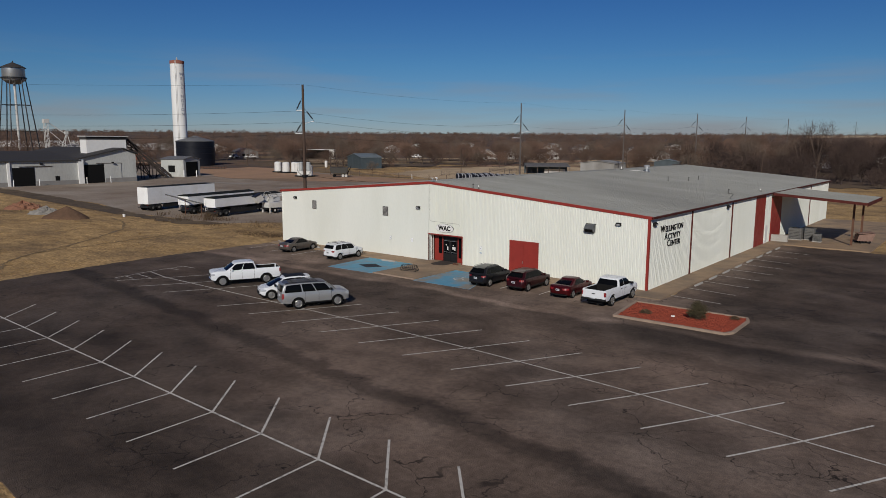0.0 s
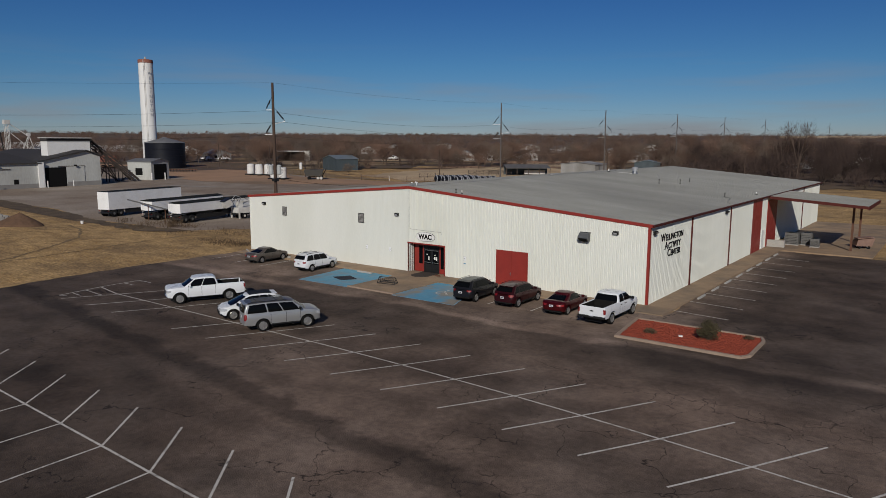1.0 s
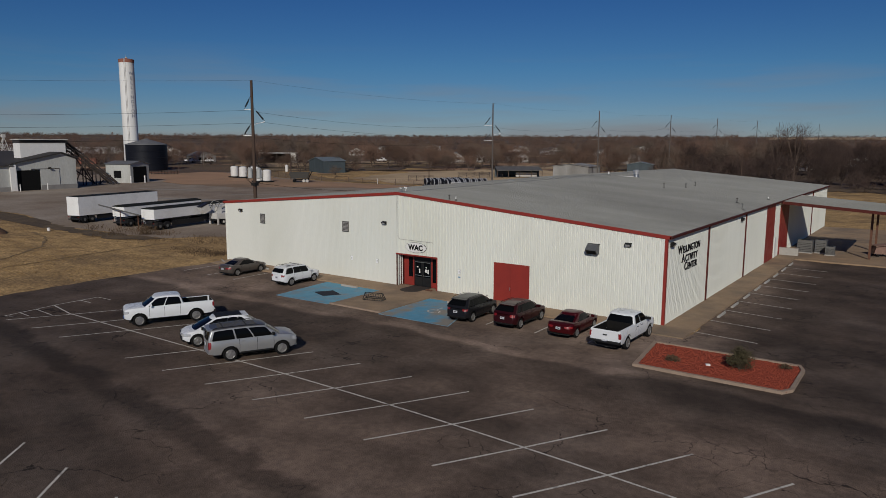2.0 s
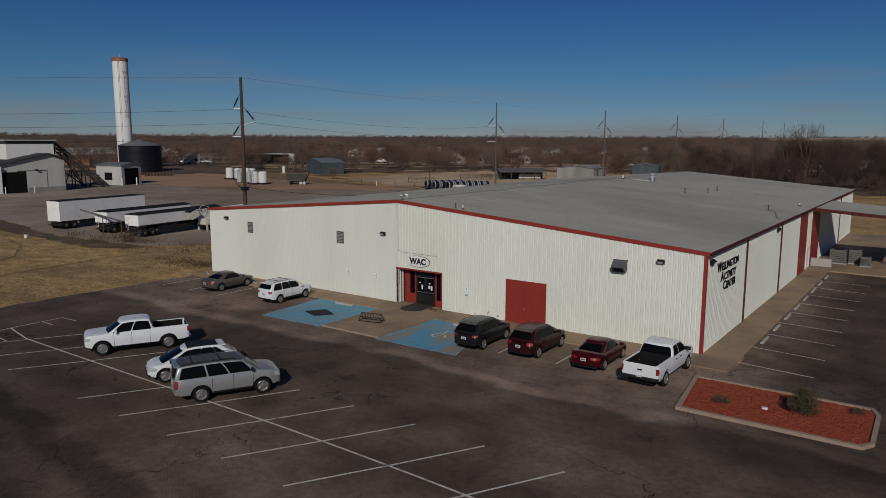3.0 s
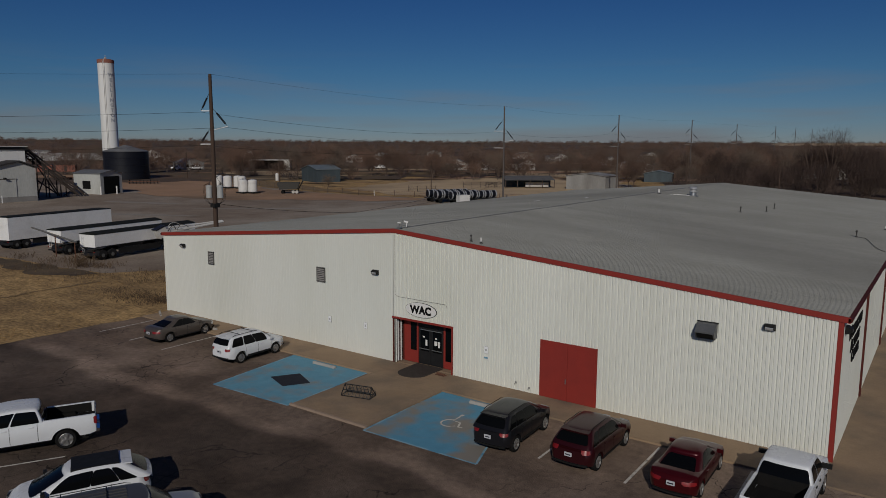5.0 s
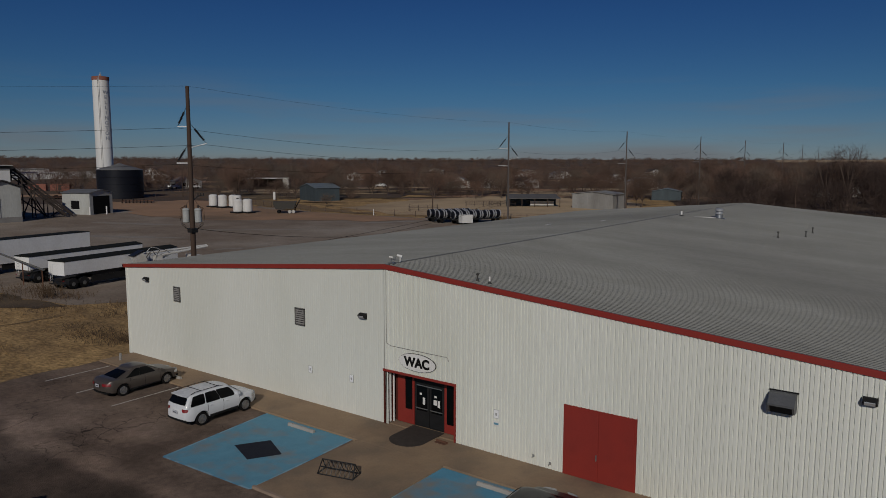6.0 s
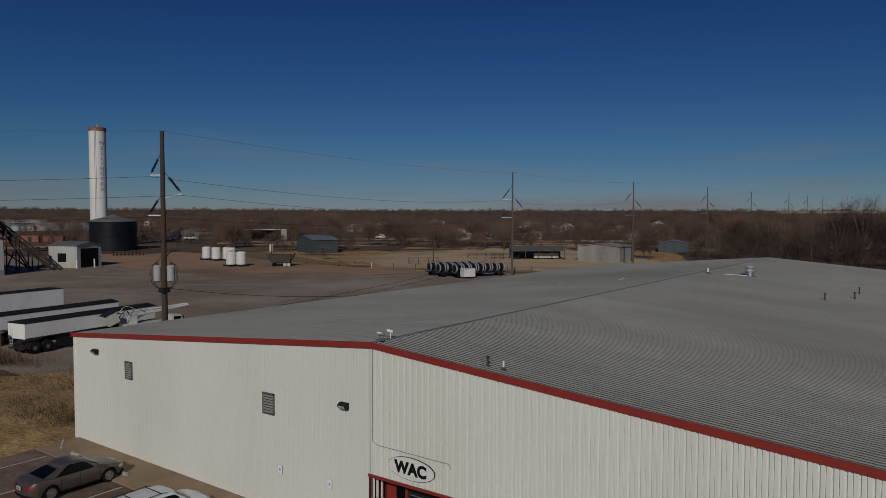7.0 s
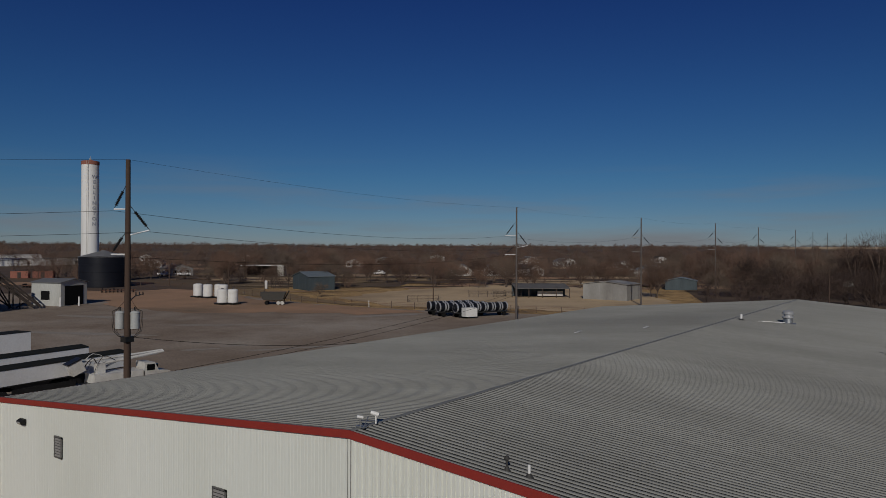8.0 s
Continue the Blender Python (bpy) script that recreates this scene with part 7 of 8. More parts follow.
for x in (0.3, 4.6):
    for s in (-1, 1):
        bx("outrigger", (x - 0.1, x + 0.1, s * 1.2 - 0.1, s * 1.2 + 0.1, 0, 1.1), M["offwhite"], t)


# gabled farm buildings
def gable(name, m, w, d, eave, ridge, wall, roof, label, category, doors=(), windows=(), over=0.3, group=""):
    """Gabled building: w along x, d along y, ridge along y. doors and windows: (side, from, to, low, high, material)."""
    t = thing(name, m, label, category, group)
    bm = bmesh.new()
    prism(bm, [(-w / 2, -0.3), (w / 2, -0.3), (w / 2, eave), (0, ridge), (-w / 2, eave)], -d / 2, d / 2, "y")
    part("wall", bm, wall, t)
    for s in (-1, 1):
        bm = bmesh.new()
        k = (ridge - eave) / (w / 2)
        prism(bm, [(0, ridge + 0.04), (s * (w / 2 + over), eave - k * over + 0.04), (s * (w / 2 + over), eave - k * over + 0.16), (0, ridge + 0.18)], -d / 2 - over, d / 2 + over, "y")
        part("roof", bm, roof, t)
    for kind, items in (("door", doors), ("window", windows)):
        for side, a, b, lo, hi, mat in items:
            e = 0.05
            dims = {"s": (a, b, -d / 2 - e, -d / 2 + 0.05, lo, hi), "n": (a, b, d / 2 - 0.05, d / 2 + e, lo, hi), "e": (w / 2 - 0.05, w / 2 + e, a, b, lo, hi), "w": (-w / 2 - e, -w / 2 + 0.05, a, b, lo, hi)}[side]
            ob = bx(kind, dims, mat, t)
            if kind == "window":
                cx, cy = (dims[0] + dims[1]) / 2, (dims[2] + dims[3]) / 2
                bx("sill", (dims[0] - 0.08, dims[1] + 0.08, dims[2] - 0.04, dims[3] + 0.04, lo - 0.12, lo - 0.02), M["white"], ob)
    return t


# warehouse: long wing with a dark roof, gabled end wing and a head house on it
t = thing("warehouse", on_land(-160, 27, 0), "pale grey metal warehouse with a dark roof and black doorways", "warehouse")
bm = bmesh.new()
prism(bm, [(0, -0.3), (0, 5.7), (-18, 7.6), (-42, 6.0), (-42, -0.3)], -60, 0.5, "y")
part("wing", bm, M["whgrey"], t)
bm = bmesh.new()
prism(bm, [(0.5, 5.72), (-18, 7.72), (-42.5, 6.0), (-42.5, 6.25), (-18, 7.95), (0.5, 5.95)], -60.5, 0.8, "y")
part("wing_roof", bm, M["darkroof"], t, "dark low roof")
bm = bmesh.new()
prism(bm, [(0.4, -0.3), (15.6, -0.3), (15.6, 7.3), (12.2, 8.5), (0.4, 6.0)], -41, -0.5, "x")
part("gable_wing", bm, M["whgrey"], t)
bm = bmesh.new()
prism(bm, [(0.2, 6.05), (12.2, 8.6), (16.0, 7.25), (16.0, 7.5), (12.2, 8.88), (0.2, 6.32)], -41.5, 0.1, "x")
part("gable_roof", bm, M["darkroof"], t, "dark low roof")
bx("head_house", (-9.5, -6, 5.4, 16.1, 7.0, 11.0), M["white"], t, "white head house above the roof")
bx("head_band", (-9.6, -5.92, 5.3, 16.2, 11.0, 11.75), M["darkroof"], t, "dark band under the head roof")
bx("head_roof", (-10.0, -5.5, 5.0, 16.6, 11.75, 11.95), M["offwhite"], t)
# black box added where the end of the head house lies in shade
bx("head_vent", (-9.0, -6.5, 16.1, 16.6, 8.6, 10.8), M["seam"], t, "black box for the shaded end of the head house")
# black slabs stand in for the unlit insides of the doorways
for y0, y1, x1, h in ((-15.0, -10.1, 0.08, 4.3), (1.9, 6.9, -0.42, 4.7), (-38, -32, 0.08, 4.4)):
    bx("doorway", (x1 - 0.3, x1, y0, y1, 0, h), M["seam"], t, "open black doorway")
bx("door_track", (0.02, 0.16, -13.5, -6.0, 4.45, 4.62), M["rustdark"], t, "dark sliding door track")
bx("door_track", (-0.48, -0.34, 5.0, 11.5, 4.85, 5.0), M["rustdark"], t, "dark sliding door track")
bx("sliding_door", (-0.46, -0.36, 7.0, 11.4, 0.2, 4.85), M["whgrey"], t)
bx("wall_hatch", (0.0, 0.07, -5.4, -4.4, 0.9, 2.1), M["seam"], t, "small dark hatch in the wall")
for a, b in ((-60, -15.8), (-9.9, 0.1)):
    bx("block_base", (0.0, 0.1, a, b, -0.2, 1.0), M["base"], t, "grey block footing")
bx("block_base", (-0.45, -0.35, 7.1, 15.6, -0.2, 1.1), M["base"], t, "grey block footing")
bx("pilaster", (-0.2, 0.35, 0.1, 1.4, 0, 6.0), M["white"], t)
bx("pilaster", (-0.2, 0.30, -16.1, -15.5, 0, 5.8), M["white"], t)
for y in (-8.5, 9.0):
    bm = bmesh.new()
    prism(bm, [(0.0, 5.3), (0.35, 5.2), (0.30, 5.0), (0.0, 5.0)], y - 0.3, y + 0.3, "y")
    part("wall_lamp", bm, M["trimblack"], t, "dark wall lamp")
for y in (-15.4, -9.7, 1.5, 7.6):
    bm = bmesh.new()
    tube(bm, (1.4, y, 0), (1.4, y, 1.6), 0.11, None, 8)
    part("bollard", bm, M["white"], t, "white bollard")
# inclined conveyor gallery at the gable end
t = thing("grain_conveyor", on_land(-164, 48.5, 0), "dark steel conveyor frame against the warehouse", "conveyor")
for k in range(8):
    f, g = k / 8, (k + 1) / 8
    for y in (-0.7, 0.7):
        for p, q, r in (((-6 + 5 * f, y - 3.8 + 10 * f, 11.3 - 10.6 * f), (-6 + 5 * g, y - 3.8 + 10 * g, 11.3 - 10.6 * g), 0.17), ((-6 + 5 * f, y - 3.8 + 10 * f, 10.1 - 9.8 * f), (-6 + 5 * g, y - 3.8 + 10 * g, 11.3 - 10.6 * g), 0.10),
                        ((-6 + 5 * f, y - 3.8 + 10 * f, 10.1 - 9.8 * f), (-6 + 5 * g, y - 3.8 + 10 * g, 10.1 - 9.8 * g), 0.15)):
            bm = bmesh.new()
            tube(bm, p, q, r, r, 4)
            part("truss_bar", bm, M["rustdark"], t)
bm = bmesh.new()
prism(bm, [(-3.8, 10.75), (6.2, 0.35), (6.2, 0.55), (-3.8, 11.0)], -4.6, -3.6, "x")
part("belt_trough", bm, M["rustdark"], t)
bx("head_platform", (-7.0, -4.6, -5.0, -2.6, 9.4, 9.6), M["rustdark"], t)
bx("drive_housing", (-6.6, -5.2, -4.4, -3.2, 10.4, 11.6), M["cart"], t, "dark green drive housing")
for p, q in (((-5, -2.5, 0), (-5, -2.5, 9)), ((-5, 0, 0), (-5, 0, 7)), ((-3.5, -2.5, 0), (-3.5, -2.5, 9)), ((-5, 2.5, 0), (-5, 2.5, 4.8)), ((-3.5, 0, 0), (-3.5, 0, 7)), ((-3.2, 2.5, 0), (-3.2, 2.5, 4.6)), ((-5, -2.5, 4.5), (-4, 2.5, 0.3)), ((-5, -2.5, 8.6), (-4, 2, 0.6)), ((-4, -2.5, 0.4), (-4, 0.2, 6.6)), ((-4, 2.6, 0.2), (-4, 0, 5.0)), ((-3, 3.0, 0.3), (-3, 6.4, 2.4)), ((-4.6, 4.4, 0), (-4.6, 4.4, 2.6))):
    bm = bmesh.new()
    tube(bm, p, q, 0.15, 0.15, 4)
    part("leg", bm, M["rustdark"], t)
# spout and thin frame behind the warehouse
t = thing("grain_spout", on_land(-228, 48.5, 0), "pale grain elevator leg with guy braces", "elevator leg")
bm = bmesh.new()
for ox, oy in ((-0.5, -0.5), (0.5, -0.5), (0.5, 0.5), (-0.5, 0.5)):
    strut(bm, [(ox, oy, 0), (ox, oy, 15.5)], 0.09, 4)
for k in range(10):
    strut(bm, [(-0.5, -0.5, 1.5 * k), (0.5, 0.5, 1.5 * k + 1.5), (0.5, -0.5, 1.5 * k)], 0.06, 4)
box(bm, -0.8, 0.8, -0.8, 0.8, 15.3, 16.6)
strut(bm, [(0, 0, 16), (1.5, 5.6, 11.6)], 0.13, 5)
strut(bm, [(0.6, 0.8, 12.5), (1.5, 8.2, 5.5)], 0.10, 5)
for q in ((0.5, 3.0, 4.5), (2.5, 4.0, 4.5), (1.5, 8.0, 4.5)):
    strut(bm, [(1.5, 5.8, 12.0), q], 0.13, 5)
box(bm, 1.1, 1.9, 5.2, 6.2, 11.6, 12.6)
part("leg", bm, M["offwhite"], t)

# the shed's opening is likewise a black slab for its unlit inside
gable("scale_house", on_land(-172.0, 62.7, 108.6), 7.3, 8.2, 5.0, 5.7, M["whgrey"], M["tankroof"], "small pale grey shed with an open dark doorway", "shed",
      doors=(("s", -2.6, 2.6, 0.0, 4.3, M["seam"]),), windows=(("w", -1.0, 1.4, 1.2, 3.2, M["seam"]),))
for x, y in ((-166.0, 60.0), (-165.5, 63.8)):
    t = thing("bollard", on_land(x, y), "white steel bollard before the small shed", "bollard", "bollards")
    bm = bmesh.new()
    tube(bm, (0, 0, 0), (0, 0, 2.0), 0.16, None, 10)
    part("post", bm, M["white"], t)


# white plastic tanks on skids
def poly_tank(x, y):
    t = thing("poly_tank", on_land(x, y), "white upright plastic tank on a dark skid", "tank", "white tanks")
    bx("skid", (-1.5, 1.5, -1.2, 1.2, 0.05, 0.4), M["blackmetal"], t)
    bm = bmesh.new()
    lathe(bm, [(1.12, 0.4), (1.18, 0.5), (1.18, 1.3), (1.14, 1.35), (1.18, 1.4), (1.18, 2.5), (1.14, 2.55), (1.18, 2.6), (1.18, 3.2), (1.0, 3.45), (0.35, 3.6)], 24)
    part("vessel", bm, M["poly"], t, smooth=0.5)
    bm = bmesh.new()
    tube(bm, (0, 0, 3.58), (0, 0, 3.75), 0.3, None, 12)
    part("lid", bm, M["blackmetal"], t)


for x, y in ((-167.3, 95.3), (-163.5, 95.5), (-161.6, 97.6), (-159.4, 97.2), (-145.6, 86.6), (-143.8, 88.2)):
    poly_tank(x, y)

# dark field cart
t = thing("seed_cart", on_land(-136.6, 94.3, 42), "dark hopper cart with small pale wheels", "cart")
bm = bmesh.new()
prism(bm, [(-2.4, 1.1), (2.0, 1.1), (2.7, 2.9), (-3.0, 2.9), (-3.0, 2.2)], -1.2, 1.2, "y")
bevel(bm, 0.06, 1)
part("hopper", bm, M["cart"], t)
bm = bmesh.new()
strut(bm, [(2.2, 0, 1.0), (3.4, 0, 3.2)], 0.15, 6)
strut(bm, [(-2.0, 0, 0.8), (2.5, 0, 0.8)], 0.12, 5)
part("frame", bm, M["blackmetal"], t)
for s in (-0.9, 0.9):
    for x in (1.0, 1.9):
        bm = bmesh.new()
        tube(bm, (x, s - 0.15, 0.42), (x, s + 0.15, 0.42), 0.42, None, 14)
        part("wheel", bm, M["offwhite"], t)
    bm = bmesh.new()
    tube(bm, (-1.7, s - 0.15, 0.42), (-1.7, s + 0.15, 0.42), 0.42, None, 14)
    part("wheel", bm, M["black"], t)


# ribbed steel drums on trailers
def drum_trailer(x, y, rz, n):
    t = thing("drum_trailer", on_land(x, y, rz), "row of dark ribbed steel tanks on a low trailer", "tank trailer", "tank trailers")
    bx("deck", (-0.3, n * 1.75, -1.0, 1.0, 0.75, 0.95), M["blackmetal"], t)
    for k in range(n):
        a = k * 1.75
        bm = bmesh.new()
        tube(bm, (a, 0, 1.85), (a + 1.5, 0, 1.85), 0.85, 0.85, 18)
        d = part("drum", bm, M["navy"], t)
        for f in (0.15, 1.35):
            bm = bmesh.new()
            tube(bm, (a + f - 0.14, 0, 1.85), (a + f + 0.14, 0, 1.85), 0.93, 0.93, 18)
            part("hoop", bm, M["hoop"], d, "bright steel hoop")
    for a in (0.8, n * 1.75 - 1.2):
        for s in (-0.85, 0.85):
            bm = bmesh.new()
            tube(bm, (a, s - 0.15, 0.45), (a, s + 0.15, 0.45), 0.45, None, 14)
            part("wheel", bm, M["black"], t)


for x, y, rz, n in ((-95.0, 98.5, 62, 6), (-91.5, 97.0, 62, 6), (-87.8, 97.6, 66, 7)):
    drum_trailer(x, y, rz, n)
t = thing("pale_tank", on_land(-85.2, 98.6, 64), "pale ribbed plastic tank beside the steel drums", "tank")
bx("tank", (-1.2, 1.4, -0.8, 0.8, 0.3, 2.0), M["poly"], t, bev=0.15)


# fence along the yard
FENCE = [(-232, 104), (-199, 117), (-157, 107), (-137, 103), (-116, 104), (-100, 108.5), (-75, 118), (-47, 124)]
pts = []
for (ax, ay), (b_x, b_y) in zip(FENCE, FENCE[1:]):
    d = math.hypot(b_x - ax, b_y - ay)
    for i in range(int(d / 4.5)):
        f = i / int(d / 4.5)
        pts.append((ax + (b_x - ax) * f, ay + (b_y - ay) * f))
fence = thing("fence", Matrix(), "weathered wire fence with wooden posts along the yard", "fence")
rnd = random.Random(8)
for i, (x, y) in enumerate(pts):
    bm = bmesh.new()
    z = gz(x, y)
    tube(bm, (x, y, z - 0.2), (x + rnd.uniform(-0.05, 0.05), y, z + rnd.uniform(1.3, 1.6)), 0.08, 0.07, 6)
    part("post", bm, M["white"] if i in (24, 28) else M["bark"], fence)
for h in (0.5, 0.95, 1.3):
    bm = bmesh.new()
    strut(bm, [(x, y, gz(x, y) + h) for x, y in pts], 0.02, 3)
    part("wire", bm, M["rust"], fence)


# pens of pipe panels
def pen(x, y, rz, n, m):
    t = thing("pipe_pen", on_land(x, y, rz), "low rusty pipe livestock pen on the straw field", "pen", "livestock pens")
    for i in range(n + 1):
        bm = bmesh.new()
        tube(bm, (i * 2.5, 0, 0), (i * 2.5, 0, 1.6), 0.06, None, 6)
        part("post", bm, M["rustdark"], t)
    for z in (0.5, 0.9, 1.25, 1.55):
        bm = bmesh.new()
        tube(bm, (0, 0, z), (n * 2.5, 0, z), 0.035, None, 5)
        part("rail", bm, M["rustdark"], t)
    for z in (0.5, 1.0, 1.5):
        bm = bmesh.new()
        tube(bm, (0, 0, z), (0, m, z), 0.035, None, 5)
        tube(bm, (n * 2.5, 0, z), (n * 2.5, m, z), 0.035, None, 5)
        part("rail", bm, M["rustdark"], t)


pen(-117.3, 119.5, 36, 3, 4)
pen(-115, 143, 37, 4, 5)
pen(-109, 146, 37, 3, 4)

# barns and houses
gable("metal_shed", on_land(-169.0, 137.5, -18.5), 11.5, 8.6, 4.0, 5.3, M["barngrey"], M["greyroof"], "blue grey metal shed with a low gabled roof", "shed",
      doors=(("s", 1.0, 4.4, 0.1, 3.2, M["barngrey"]), ("e", -1.8, 1.8, 0.2, 2.8, M["barngrey"])))
t = thing("wire_cage", on_land(-177.5, 131.5, 39), "dark wire cage of slim bars beside the metal shed", "cage")
for i in range(9):
    bx("bar", (-2.6 + i * 0.65 - 0.05, -2.6 + i * 0.65 + 0.05, -0.05, 0.05, 0, 2.5), M["rustdark"], t)
for z in (0.2, 2.4):
    bx("rail", (-2.7, 2.7, -0.06, 0.06, z, z + 0.1), M["rustdark"], t)
t = thing("white_tank", on_land(-181.0, 129.0), "slim upright white tank beside the wire cage", "tank")
bm = bmesh.new()
lathe(bm, [(0.5, 0), (0.55, 0.2), (0.55, 2.2), (0.3, 2.5)], 16)
part("vessel", bm, M["poly"], t, smooth=0.6)
t = thing("open_barn", on_land(-99.8, 155.0, 38) @ Matrix.Diagonal((0.92, 0.9, 0.72, 1)), "low open pole barn with a dark roof", "barn")
bm = bmesh.new()
prism(bm, [(-4.2, 3.2), (3.8, 4.6), (3.8, 4.8), (-4.2, 3.4)], -8, 8, "y")
bmesh.ops.rotate(bm, verts=bm.verts, matrix=Matrix.Rotation(radians(90), 3, "Z"))
part("roof", bm, M["oldroof"], t)
bx("back_wall", (-8, 8, 3.6, 3.8, 0, 4.5), M["barngrey"], t)
for x in (-7.8, -4, 0, 4, 7.8):
    bm = bmesh.new()
    tube(bm, (x, -4.0, 0), (x, -4.0, 3.2), 0.12, None, 6)
    part("post", bm, M["bark"], t)
bx("pale_panel", (-1, 6.5, -1.0, -0.85, 0.4, 2.2), M["offwhite"], t)
gable("grey_barn", on_land(-81.8, 160.5, 0), 12.0, 9.0, 3.9, 4.6, M["barnpale"], M["barnpale"], "long pale grey metal barn with streaked walls", "barn")
gable("grey_shed", on_land(-78.5, 208.2, 15), 9.2, 7, 2.8, 3.7, M["barngrey"], M["greyroof"], "blue grey shed with a low roof among trees", "shed", doors=(("e", 0.5, 3.5, 0.1, 3.2, M["seam"]),))
t = thing("open_shelter", on_land(-247, 183, 40), "pale metal shelter with a curved end wall", "shelter")
bx("roof", (-9, 9, -4, 4, 4.2, 4.5), M["offwhite"], t)
bx("end_wall", (6.5, 9, -4, 4, 0, 4.2), M["offwhite"], t)
for x in (-8.8, -4, 0, 4):
    bx("post", (x - 0.1, x + 0.1, -3.9, -3.7, 0, 4.2), M["bark"], t)
bx("back", (-9, 9, 3.8, 4, 0, 4.2), M["rustdark"], t)

HOUSES = [(-360, 203, 20, "w"), (-272, 158, 50, "b"), (-176, 252, 20, "w"), (-163, 262, 40, "t"), (-186, 243, 5, "w"), (-114, 282, 30, "w"), (-226, 373, 15, "w"), (-205, 383, 35, "t"), (-312, 336, 10, "g"),
          (-415, 309, 25, "w"), (-110, 466, 12, "w"), (-35, 258, 40, "w"), (-290, 285, 12, "t"), (-150, 340, 5, "w"), (-250, 420, 30, "w"), (-460, 260, 20, "t"), (-60, 330, 8, "g"), (-330, 420, 8, "w"), (-180, 480, 22, "w"), (-20, 300, 10, "t")]
for i, (x, y, rz, c) in enumerate(HOUSES):
    wall = {"w": M["offwhite"], "b": M["base"], "t": M["offwhite"], "g": M["whgrey"]}[c]
    word = {"w": "white", "b": "grey block", "t": "off-white", "g": "pale grey"}[c]
    roof = (M["darkroof"], M["tankroof"], M["greyroof"])[i % 3]
    gable("house", on_land(x, y, rz + 25), 9.0 + (i % 3), 11.0, 2.9, 4.8, wall, roof, f"small {word} house with a gabled roof among bare trees", "house",
          doors=(("s", -0.5, 0.5, 0.1, 2.2, M["seam"]),), windows=(("s", -3.2, -1.8, 1.0, 2.3, M["glass"]), ("s", 1.8, 3.2, 1.0, 2.3, M["glass"]), ("e", -3, -1.6, 1.0, 2.3, M["glass"]), ("e", 1.6, 3.0, 1.0, 2.3, M["glass"])), group="houses among the trees")
# long white freight roofs to the west
for x, y, rz, n in ((-420, 150, 30, 3), (-520, 120, 20, 4)):
    for k in range(n):
        a = radians(rz + 60)
        gable("long_shed", on_land(x + 26 * k * math.cos(a), y + 26 * k * math.sin(a), rz - 30), 8, 24, 3.3, 4.0, M["white"], M["offwhite"], "long pale low shed far beyond the yard", "shed", group="long far sheds")


# heaps beside the yard
def heap(x, y, r, h, mat, label, seed, rough=0.12):
    rnd = random.Random(seed)
    bm = bmesh.new()
    rings = []
    N, K = 30, 10
    for k in range(K + 1):
        f = k / K
        ring = []
        for i in range(N):
            a = 2 * math.pi * i / N
            rr = r * (1 - f) * (1 + 0.15 * math.sin(3 * a + seed)) + rnd.uniform(-1, 1) * rough * r * 0.3
            ring.append(bm.verts.new((rr * math.cos(a) * 1.35, rr * math.sin(a), h * (f ** 0.9) + rnd.uniform(-1, 1) * rough * h * 0.6 * (1 if k else 0) - (0.15 if k == 0 else 0))))
        rings.append(ring)
    for a, b in zip(rings, rings[1:]):
        for i in range(N):
            bm.faces.new((a[i], a[(i + 1) % N], b[(i + 1) % N], b[i]))
    bm.faces.new(rings[-1])
    tagged(part("mound", bm, mat, m=on_land(x, y, 35)), label, "mound", "mounds at the yard")


heap(-110.5, -5.0, 2.4, 1.2, M["brickheap"], "low mound of reddish broken brick on dry grass", 1, 0.3)
heap(-100.0, -5.6, 2.0, 1.1, M["stoneheap"], "low mound of pale grey broken stone on dry grass", 2, 0.3)
heap(-91.8, -5.8, 2.6, 1.8, M["heapsoil"], "smooth red-brown soil mound on dry grass", 3, 0.05)
t = thing("pale_bucket", on_land(-86.5, 0.5), "small white bucket lying at the grass edge", "bucket")
bm = bmesh.new()
tube(bm, (0, 0, 0), (0, 0, 0.45), 0.18, 0.22, 12)
part("pail", bm, M["white"], t)


# parked utility trucks and a round tank beside the far houses
def far_truck(x, y, rz):
    t = thing("utility_truck", on_land(x, y, rz), "small white service truck parked by the far houses", "truck", "far service trucks")
    bm = bmesh.new()
    prism(bm, [(-2.6, 0.7), (2.6, 0.7), (2.6, 1.3), (1.4, 1.45), (1.0, 2.1), (-0.4, 2.1), (-0.5, 1.35), (-2.6, 1.35)], -0.95, 0.95, "y")
    bevel(bm, 0.08, 2)
    b = part("body", bm, M["trailer"], t)
    bx("side_window", (-0.3, 0.95, -0.97, 0.97, 1.5, 1.95), M["glass"], b)
    for ax in (-1.6, 1.7):
        for s in (-1, 1):
            bm = bmesh.new()
            tube(bm, (ax, s * 0.7, 0.4), (ax, s * 0.97, 0.4), 0.4, None, 14)
            part("tyre", bm, M["black"], t)


